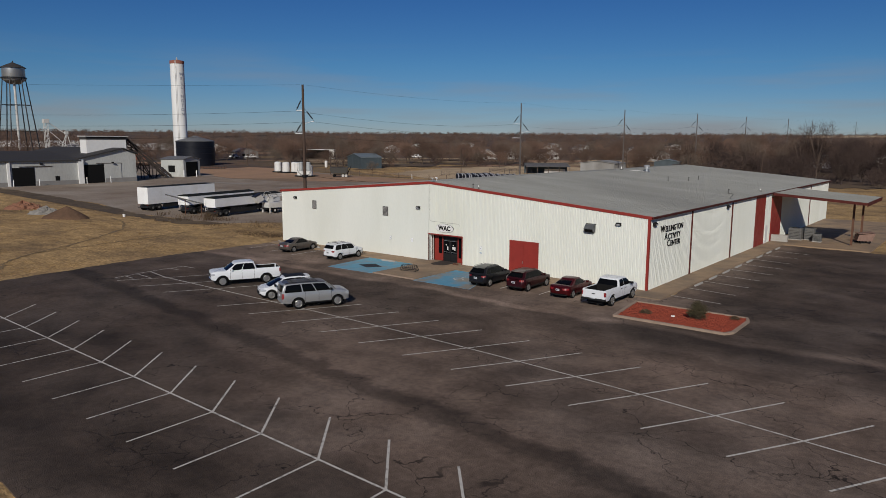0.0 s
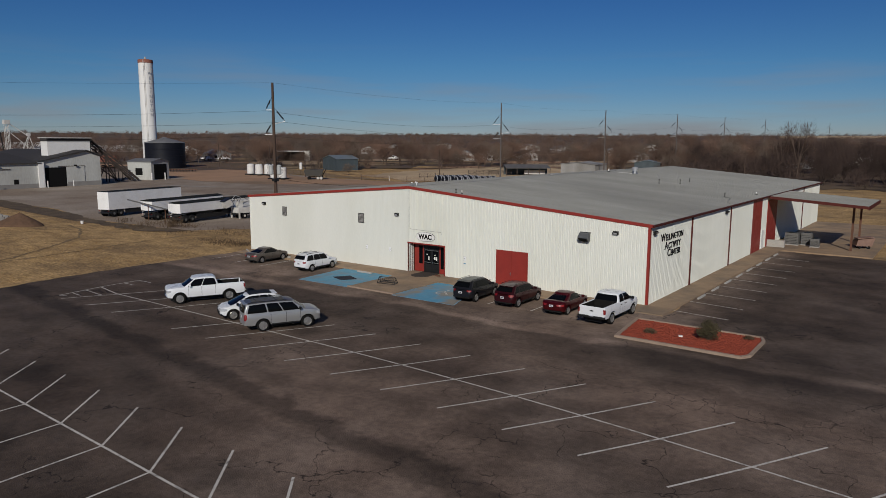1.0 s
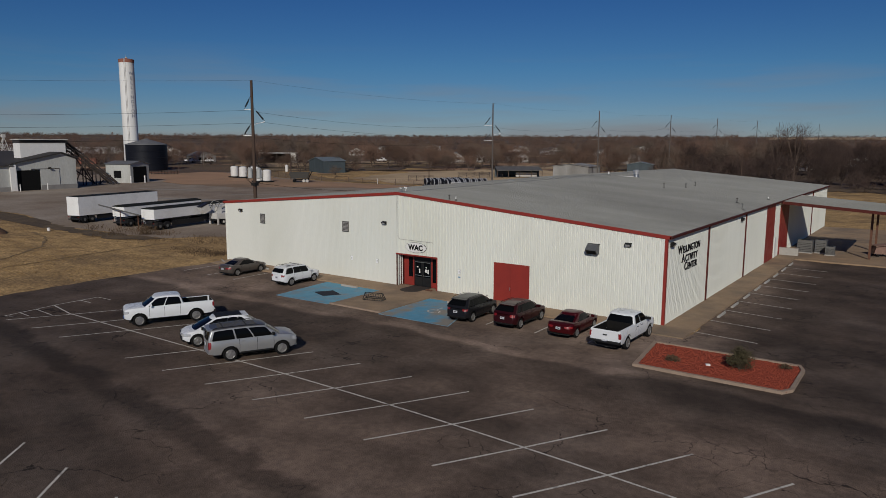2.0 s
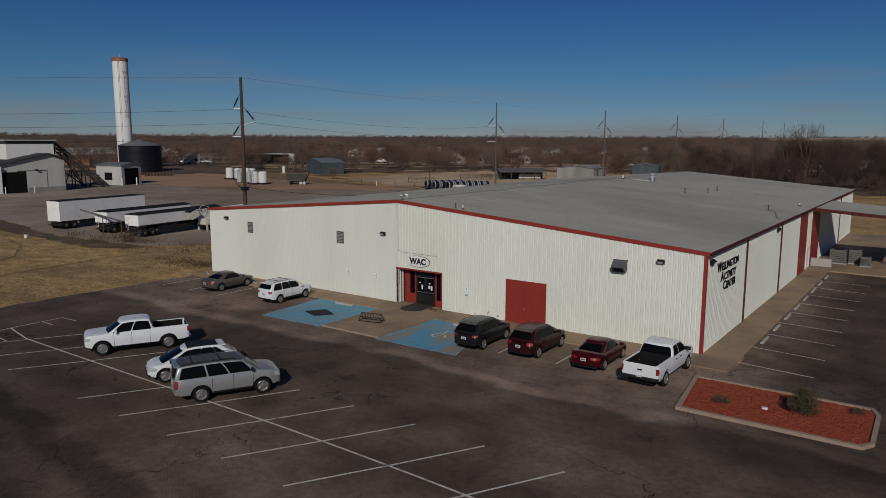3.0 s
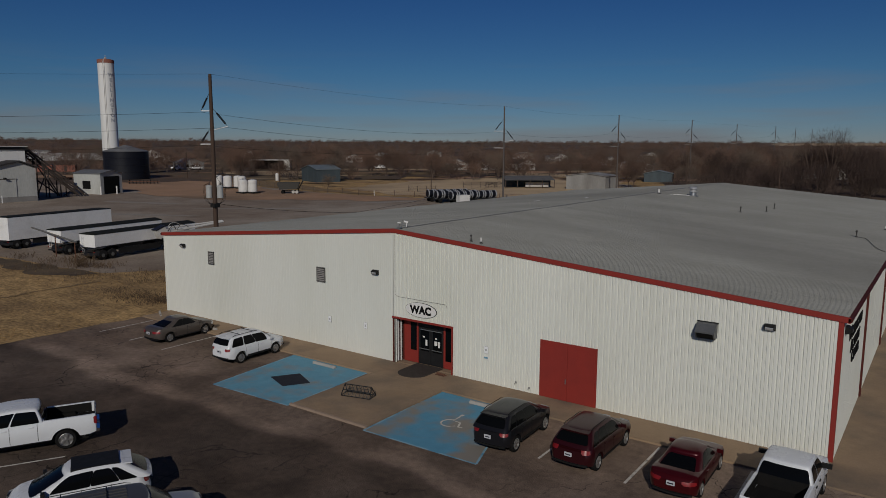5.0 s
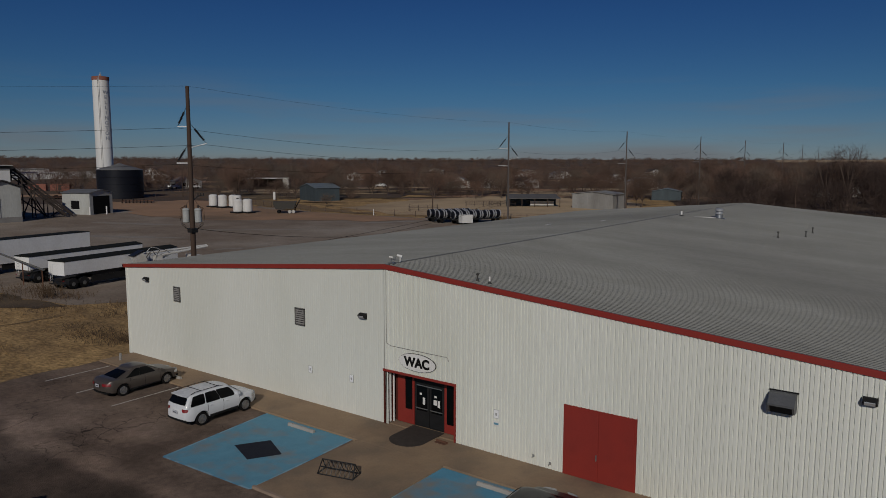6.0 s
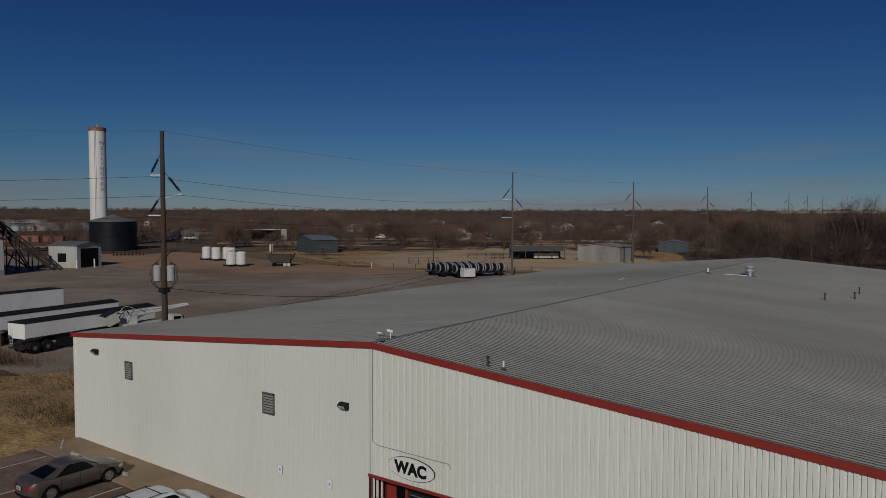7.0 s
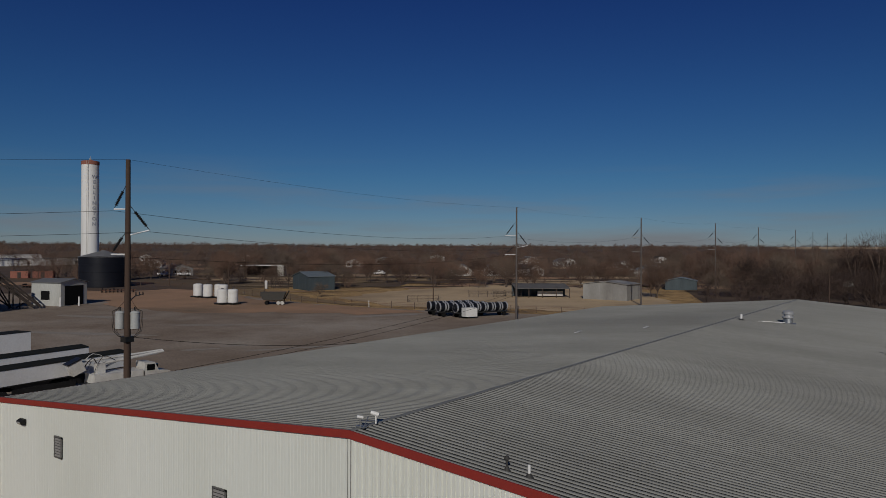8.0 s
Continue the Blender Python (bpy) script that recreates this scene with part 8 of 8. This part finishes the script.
far_truck(-270.0, 151.0, 20)
far_truck(-264.5, 156.5, 60)
far_truck(-213.0, 219.0, 10)
t = thing("round_tank", on_land(-280.5, 162.0, 40), "pale squat round tank beside the far houses", "tank")
bm = bmesh.new()
lathe(bm, [(2.0, 0.4), (2.6, 1.2), (2.7, 2.4), (2.0, 3.6), (0.4, 4.1)], 20)
part("shell", bm, M["poly"], t, smooth=0.6)
bx("cradle", (-1.8, 1.8, -1.8, 1.8, 0, 0.5), M["rustdark"], t)
for x, y, rz, w in ((-288.7, 104.3, 50, 6), (-283.9, 110.5, 48, 7), (-296.0, 96.0, 50, 8)):
    t = thing("red_container", on_land(x, y, rz), "weathered rust red storage container beside the elevator", "container", "rust red containers")
    bx("body", (-w / 2, w / 2, -1.25, 1.25, 0.1, 2.7), M["fadedred"], t, bev=0.04)
    bx("roof", (-w / 2 - 0.05, w / 2 + 0.05, -1.3, 1.3, 2.7, 2.78), M["rust"], t)
    bx("door", (-0.6, 0.6, -1.29, -1.24, 0.2, 2.3), M["rustdark"], t)
# rusty implement frames along the far track
for k, (x, y, rz, n) in enumerate(((-197.9, 91.0, 52, 9), (-233.0, 84.0, 30, 6))):
    t = thing("implement_frame", on_land(x, y, rz), "low rusty farm implement frame on the dirt", "implement", "rusty implements")
    for s in (-0.7, 0.7):
        bx("beam", (-n / 2, n / 2, s - 0.09, s + 0.09, 0.55, 0.75), M["rust"], t)
    for i in range(n):
        bx("shank", (-n / 2 + i + 0.3, -n / 2 + i + 0.42, -0.9, 0.9, 0.0, 0.9 + 0.3 * (i % 3 == 0)), M["rustdark"], t)


# ---- trees ----
def tree_arrays(seed, h, spread, limbs, twigs, thin, lobes=9, low=False):
    """Vertices and faces of a bare tree's wood and of its fine twigs, which fill a lumpy crown."""
    rnd = random.Random(seed)
    wood_v, wood_f, twig_v, twig_f = [], [], [], []

    def bar(p, q, r0, r1, n):
        d = (q - p).normalized()
        u = d.orthogonal().normalized()
        w = d.cross(u)
        k = len(wood_v)
        for c, r in ((p, r0), (q, r1)):
            for i in range(n):
                a = 2 * math.pi * i / n
                wood_v.append(c + (u * math.cos(a) + w * math.sin(a)) * r)
        for i in range(n):
            wood_f.append((k + i, k + (i + 1) % n, k + n + (i + 1) % n, k + n + i))

    fork = Vector((rnd.uniform(-0.3, 0.3), rnd.uniform(-0.3, 0.3), h * rnd.uniform(0.12, 0.2)))
    bar(Vector((0, 0, -0.3)), fork, h * 0.017, h * 0.012, 4 if low else 7)
    heads = []
    for i in range(lobes):
        a = 2 * math.pi * (i + rnd.uniform(-0.35, 0.35)) / lobes * 2
        e = rnd.uniform(0.35, 0.85) * spread
        c = Vector((math.cos(a) * e, math.sin(a) * e, h * (rnd.uniform(0.36, 0.62) if i % 2 else rnd.uniform(0.58, 0.80))))
        heads.append((c, spread * rnd.uniform(0.34, 0.52)))
    heads.append((Vector((rnd.uniform(-0.1, 0.1) * spread, rnd.uniform(-0.1, 0.1) * spread, h * 0.80)), spread * 0.45))
    for i in range(limbs):
        c, r = heads[i % len(heads)]
        mid = fork.lerp(c, 0.5) + Vector((rnd.uniform(-0.4, 0.4), rnd.uniform(-0.4, 0.4), 0.05 * h))
        bar(fork, mid, h * 0.0075, h * 0.005, 3 if low else 5)
        bar(mid, c, h * 0.005, h * 0.0022, 3)
        if low:
            continue
        for j in range(6):
            d = Vector((rnd.gauss(0, 1), rnd.gauss(0, 1), rnd.gauss(0.35, 0.8))).normalized()
            s = mid.lerp(c, rnd.uniform(0.3, 1.0))
            bar(s, s + d * r * rnd.uniform(0.7, 1.25), h * 0.0026, h * 0.0008, 3)
    root = Vector((0, 0, h * 0.2))
    for i in range(twigs):
        c, r = heads[rnd.randrange(len(heads))]
        d = Vector((rnd.gauss(0, 1), rnd.gauss(0, 1), rnd.gauss(0, 0.85))).normalized()
        p = c + d * r * rnd.random() ** 0.45
        way = ((p - root).normalized() * 0.7 + d * 0.5 + Vector((rnd.uniform(-1, 1), rnd.uniform(-1, 1), rnd.uniform(-0.5, 1))) * 0.55).normalized()
        u = way.cross(Vector((rnd.uniform(-1, 1), rnd.uniform(-1, 1), rnd.uniform(-1, 1)))).normalized() * thin
        ln = h * rnd.uniform(0.05, 0.11)
        k = len(twig_v)
        twig_v.extend([p - u, p + u, p + way * ln])
        twig_f.append((k, k + 1, k + 2))
    return wood_v, wood_f, twig_v, twig_f


def as_mesh(name, v, f, mat):
    me = bpy.data.meshes.new(name)
    me.from_pydata([tuple(p) for p in v], [], f)
    me.materials.append(mat)
    me.update()
    return me


NEAR = []
for k, (h, sp) in enumerate(((10, 4.9), (11.5, 5.4), (12.5, 5.2), (9, 4.7), (13.5, 5.8), (7, 3.9))):
    wv, wf, tv, tf = tree_arrays(20 + k, h, sp, 10, 2900, 0.027)
    NEAR.append((as_mesh("trunk", wv, wf, M["bark"]), as_mesh("crown", tv, tf, (M["twig"], M["twig"], M["twigpale"])[k % 3]), h))


# grove trees: the grove's shade is part of their colours
SHADED = []
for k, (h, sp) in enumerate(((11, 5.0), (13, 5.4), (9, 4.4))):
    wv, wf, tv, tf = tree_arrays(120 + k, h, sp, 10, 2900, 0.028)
    SHADED.append((as_mesh("trunk", wv, wf, M["barkshade"]), as_mesh("crown", tv, tf, M["twigshade"]), h))


wv, wf, tv, tf = tree_arrays(171, 19.0, 4.6, 10, 900, 0.03)
TALL = [(as_mesh("trunk", wv, wf, M["bark"]), as_mesh("crown", tv, tf, M["twig"]), 19.0)]


def tree(x, y, k, scale, rz, label="bare brown winter tree with a spreading twiggy crown", kinds=NEAR):
    me_t, me_c, _ = kinds[k % len(kinds)]
    t = tagged(new("tree"), label, "tree", "bare winter trees")
    t.matrix_basis = on_land(x, y, rz, 0.0) @ Matrix.Diagonal((scale, scale, scale, 1))
    part("trunk", me_t, None, t)
    part("crown", me_c, None, t)


def wood_floor():
    """Leaf litter under the trees, following the land."""
    rnd = random.Random(12)
    bm = bmesh.new()
    prev = None
    for i in range(121):
        a = math.radians(55 + i * 1.05)
        deg = 55 + i * 1.05
        inner = 150 if deg < 110 else (246 if deg < 133 else 226)
        inner += rnd.uniform(-5, 5)
        radii = [inner, max(inner + 4, 180), max(inner + 6, 215), max(inner + 8, 260), 350, 500, 700, 1000, 1250, 1500, 1650]
        row = [bm.verts.new((r * math.cos(a), r * math.sin(a), gz(r, 0) + 0.09)) for r in radii]
        if prev:
            for k in range(len(row) - 1):
                bm.faces.new((prev[k], prev[k + 1], row[k + 1], row[k]))
        prev = row
    tagged(part("woodland_floor", bm, M["woodfloor"]), "brown leaf litter and dead grass under bare trees", "ground", kind="structure")


wood_floor()
# grassy clearings between the houses
CLEAR = [(-222, 166, 22, 15), (-190, 190, 34, 12), (-150, 240, 30, 10), (-215, 215, 26, 10), (-98, 226, 22, 11), (-252, 92, 16, 9), (-128, 222, 24, 11), (-275, 172, 18, 12), (-330, 205, 30, 14), (-125, 262, 22, 9), (-255, 205, 24, 9), (-70, 222, 16, 8), (-200, 345, 50, 16), (-300, 310, 45, 14), (-380, 240, 40, 16)]
for i, (cx, cy, ra, rb) in enumerate(CLEAR):
    turn = math.atan2(cy, cx) + math.pi / 2
    ring = []
    for k in range(18):
        a = 2 * math.pi * k / 18
        u, w = ra * math.cos(a), rb * math.sin(a)
        ring.append((cx + u * math.cos(turn) - w * math.sin(turn), cy + u * math.sin(turn) + w * math.cos(turn)))
    drape("clearing", ring, 0.14 + 0.004 * i, (M["field"], M["soilgrass"], M["dirt"])[i % 3], "dry grass clearing between bare trees", "grass", jag=2.5, seed=40 + i)


for i, (cx, cy, ra, rb) in enumerate(((-186, 141, 20, 1.6), (-203, 151, 24, 1.3), (-160, 129, 15, 1.2), (-190, 163, 22, 2.2), (-152, 166, 16, 1.8), (-206, 177, 28, 1.8), (-172, 204, 24, 2.2), (-140, 216, 22, 1.6), (-236, 150, 18, 1.5), (-122, 206, 18, 2.0), (-215, 190, 24, 1.4), (-100, 212, 16, 1.6), (-178, 222, 26, 2.0), (-250, 170, 18, 1.6))):
    turn = math.atan2(cy, cx) + math.pi / 2
    ring = []
    for k in range(22):
        a = 2 * math.pi * k / 22
        u, w = ra * math.cos(a), rb * math.sin(a)
        ring.append((cx + u * math.cos(turn) - w * math.sin(turn), cy + u * math.sin(turn) + w * math.cos(turn)))
    drape("ground_strip", ring, 0.24 + 0.004 * i, (M["field"], M["soil"], M["dirt"])[i % 3], "long strip of bare or mown ground behind the fence", "ground", jag=0.7, step=3, seed=140 + i)


def in_clear(x, y):
    return any((x - cx) ** 2 + (y - cy) ** 2 < (0.95 * rb) ** 2 + 30 for cx, cy, ra, rb in CLEAR)


rnd = random.Random(31)
# single trees about the yard
for x, y, k, s in ((-205, 133, 0, 0.95), (-178, 152, 5, 1.1), (-174, 149, 3, 0.8), (-168, 150, 5, 0.9), (-145, 117, 5, 0.55), (-73, 170, 0, 0.95), (-76, 174, 3, 0.9), (-61, 183, 5, 1.0), (-58, 187, 0, 0.85),
                   (-66, 192, 3, 1.0), (-153, 205, 0, 0.9), (-146, 212, 1, 0.85), (-160, 198, 3, 0.9), (-140, 204, 3, 0.9), (-170, 182, 1, 0.8), (-182, 176, 0, 0.95), (-192, 165, 3, 1.0), (-223, 146, 1, 0.85), (-219, 149, 0, 0.9)):
    tree(x, y, k, s, rnd.uniform(0, 360))
# pale-barked trees near the far sheds
for x, y, k, s in ((-72, 217, 2, 0.85), (-61, 214, 2, 0.6), (-178, 246, 2, 0.8), (-164, 254, 2, 0.85), (-168, 243, 5, 1.0)):
    tree(x, y, k, s, rnd.uniform(0, 360), "pale grey bare tree beside the far sheds")
# tall old trees that stand over the grove
for x, y, s in ((-24.0, 189.0, 1.0), (-29.5, 192.0, 0.86)):
    tree(x, y, 0, s, rnd.uniform(0, 360), "tall bare tree with an open crown over the grove", TALL)
# grove behind the building
placed = []
while len(placed) < 170:
    x, y = rnd.uniform(-55, 110), rnd.uniform(128, 290)
    if y < 150 - 0.25 * x or any((x - a) ** 2 + (y - b) ** 2 < 22 for a, b in placed):
        continue
    placed.append((x, y))
    tree(x, y, rnd.randrange(6), rnd.uniform(0.75, 1.05) * (1.25 if (-25 < x < 10 and y < 200 and rnd.random() < 0.25) else 1.0), rnd.uniform(0, 360), "bare tree in the dense shaded grove behind the building", SHADED if rnd.random() < 0.93 else NEAR)
# trees among the houses
placed = []
while len(placed) < 150:
    a, d = rnd.uniform(math.radians(96), math.radians(158)), rnd.uniform(215, 340)
    x, y = d * math.cos(a), d * math.sin(a)
    if any((x - p) ** 2 + (y - q) ** 2 < 26 for p, q in placed) or any((x - hx) ** 2 + (y - hy) ** 2 < 90 for hx, hy, *_ in HOUSES):
        continue
    if any(0.80 < math.hypot(x, y) / math.hypot(hx, hy) < 1.03 and abs(x * hy - y * hx) / math.hypot(hx, hy) < 4.5 for hx, hy, *_ in HOUSES[2:6]):
        continue
    if math.hypot(x + 230, y - 104) < 34 or in_clear(x, y) or (x < -185 and y < 128 and math.hypot(x, y) < 262):
        continue
    placed.append((x, y))
    tree(x, y, rnd.randrange(6), rnd.uniform(0.6, 0.95), rnd.uniform(0, 360), "bare brown tree among the houses")

# pale stubble field far behind the grove
ring = []
for k in range(13):
    a = math.radians(72 + 29 * k / 12)
    ring.append((1430 * math.cos(a), 1430 * math.sin(a)))
for k in range(12, -1, -1):
    a = math.radians(72 + 29 * k / 12)
    ring.append((1140 * math.cos(a), 1140 * math.sin(a)))
drape("stubble_field", ring, 0.3, M["field"], "pale stubble field on the skyline", "field", jag=6.0, step=40, seed=77)

# far woods to the skyline, one mass
LOW, FAR = [], []
for k in range(5):
    h = 9 + k
    for out, args in ((LOW, (7, 430, 0.085, 8)), (FAR, (4, 170, 0.20, 7))):
        wv, wf, tv, tf = tree_arrays(60 + k, h, 4.9 + 0.35 * k, *args, low=True)
        out.append((np.array([tuple(p) for p in wv + tv]), wf + [tuple(i + len(wv) for i in f) for f in tf]))
verts, faces, count = [], [], 0


def stand(x, y, kinds, s, dz=0.0):
    global count
    v, fs = kinds[rnd.randrange(5)]
    r = rnd.uniform(0, 2 * math.pi)
    c, si = math.cos(r) * s, math.sin(r) * s
    w = np.empty_like(v)
    w[:, 0] = v[:, 0] * c - v[:, 1] * si + x
    w[:, 1] = v[:, 0] * si + v[:, 1] * c + y
    w[:, 2] = v[:, 2] * s + gz(x, y) + dz
    verts.append(w)
    faces.extend([tuple(i + count for i in f) for f in fs])
    count += len(v)


for n_trees, d0, d1, kinds in ((900, 265, 620, LOW), (2200, 560, 1400, FAR), (900, 1380, 1590, FAR)):
    n = 0
    while n < n_trees:
        a = rnd.uniform(math.radians(60), math.radians(172))
        d = d0 + (d1 - d0) * rnd.random() ** 0.85
        x, y = d * math.cos(a), d * math.sin(a)
        if noise.noise(Vector((x * 0.008, y * 0.008, 3.0))) < -0.3 or any((x - hx) ** 2 + (y - hy) ** 2 < 70 for hx, hy, *_ in HOUSES):
            continue
        # open farmland to the north-east, beyond the grove
        if math.degrees(a) < 102 and 1130 < d < 1440:
            n += 0.5
            continue
        if in_clear(x, y):
            continue
        n += 1
        s = rnd.uniform(0.65, 1.0)
        stand(x, y, kinds, s, -6.6 * s if d0 > 1000 else -4.6 * s if d0 > 500 else -1.8 * s)
# brush under and between the near trees
n, thicket = 0, []
while n < 520:
    if n % 2:
        x, y = rnd.uniform(-62, 115), rnd.uniform(124, 260)
        if y < 146 - 0.25 * x:
            continue
    else:
        a, d = rnd.uniform(math.radians(100), math.radians(160)), rnd.uniform(222, 420)
        x, y = d * math.cos(a), d * math.sin(a)
    if any((x - hx) ** 2 + (y - hy) ** 2 < 80 for hx, hy, *_ in HOUSES) or math.hypot(x + 230, y - 104) < 30 or in_clear(x, y) or (x < -185 and y < 128 and math.hypot(x, y) < 262):
        continue
    n += 1
    s = rnd.uniform(0.35, 0.6)
    if n % 2 == 0:
        thicket.append((x, y, s))
    else:
        stand(x, y, LOW, s, -2.6 * s)
me = bpy.data.meshes.new("far_woods")
me.from_pydata(np.concatenate(verts).tolist(), [], faces)
me.materials.append(M["twigfar"])
tagged(new("far_woods", me), "bare brown winter woods reaching to the skyline", "woods", kind="stuff")
verts, faces, count = [], [], 0
for x, y, s in thicket:
    stand(x, y, LOW, s * 1.25, -2.6 * s)
me = bpy.data.meshes.new("thicket")
me.from_pydata(np.concatenate(verts).tolist(), [], faces)
me.materials.append(M["twigshade"])
tagged(new("thicket", me), "tangled brush under the grove, its shade in the colour", "brush", kind="stuff")


# scrub along the soil strip
def scrub(x, y, r, h, n, seed, name="scrub", label="tangle of dry brown weeds at the grass edge"):
    rnd = random.Random(seed)
    v, f = [], []
    for i in range(n):
        p = Vector((rnd.gauss(0, r * 0.5), rnd.gauss(0, r * 0.5), 0))
        d = Vector((rnd.uniform(-0.5, 0.5), rnd.uniform(-0.5, 0.5), 1)).normalized() * h * rnd.uniform(0.4, 1.1)
        u = d.orthogonal().normalized() * 0.02
        k = len(v)
        v += [p - u, p + u, p + d]
        f.append((k, k + 1, k + 2))
        for _ in range(3):
            q = p + d * rnd.uniform(0.3, 0.8)
            e = (d * 0.3 + Vector((rnd.uniform(-1, 1), rnd.uniform(-1, 1), rnd.uniform(0, 1))) * h * 0.25)
            k = len(v)
            v += [q - u * 0.7, q + u * 0.7, q + e]
            f.append((k, k + 1, k + 2))
    ob = new(name, as_mesh(name, v, f, M["dryweed"]))
    ob.matrix_basis = on_land(x, y)
    tagged(ob, label, "scrub", "dry scrub", "stuff")


for i, (x, y, r, h, n) in enumerate(((-79, 7.0, 2.2, 0.5, 90), (-72.5, 6.6, 1.3, 1.5, 110), (-70.5, 8.0, 1.6, 0.6, 70), (-84, 5.5, 1.5, 0.8, 45), (-63, 8, 2.0, 0.5, 40), (-50.5, 1.8, 1.7, 0.22, 420), (-53.5, 1.4, 2.2, 0.2, 420), (-57.5, 1.6, 2.0, 0.16, 150), (-49.0, 4.0, 1.5, 0.25, 160), (-60, 6.5, 2.5, 0.3, 120), (-66, 4.0, 3.0, 0.3, 120), (-76, 3.5, 3.0, 0.4, 110))):
    scrub(x, y, r, h, n, 70 + i)

# tufts of taller dry grass
rnd = random.Random(91)
v, f = [], []
for _ in range(9000):
    x = -48 - 75 * rnd.random() ** 1.3
    y = rnd.uniform(-48, 12 - 0.12 * (-48 - x))
    if y > 9 + 0.18 * (x + 47):
        continue
    if noise.noise(Vector((x * 0.09, y * 0.16, 0))) < 0.02:
        continue
    z = gz(x, y)
    for _ in range(3):
        a = rnd.uniform(0, 2 * math.pi)
        w, h = 0.05, rnd.uniform(0.04, 0.11)
        k = len(v)
        px, py = x + rnd.gauss(0, 0.25), y + rnd.gauss(0, 0.25)
        v += [(px - w * math.cos(a), py - w * math.sin(a), z), (px + w * math.cos(a), py + w * math.sin(a), z), (px + rnd.uniform(-0.15, 0.15), py + rnd.uniform(-0.15, 0.15), z + h)]
        f.append((k, k + 1, k + 2))
me = bpy.data.meshes.new("dry_grass")
me.from_pydata(v, [], f)
me.materials.append(M["drygrass"])
tagged(new("dry_grass", me), "tufts of dry tan grass on the open ground", "grass", kind="stuff")
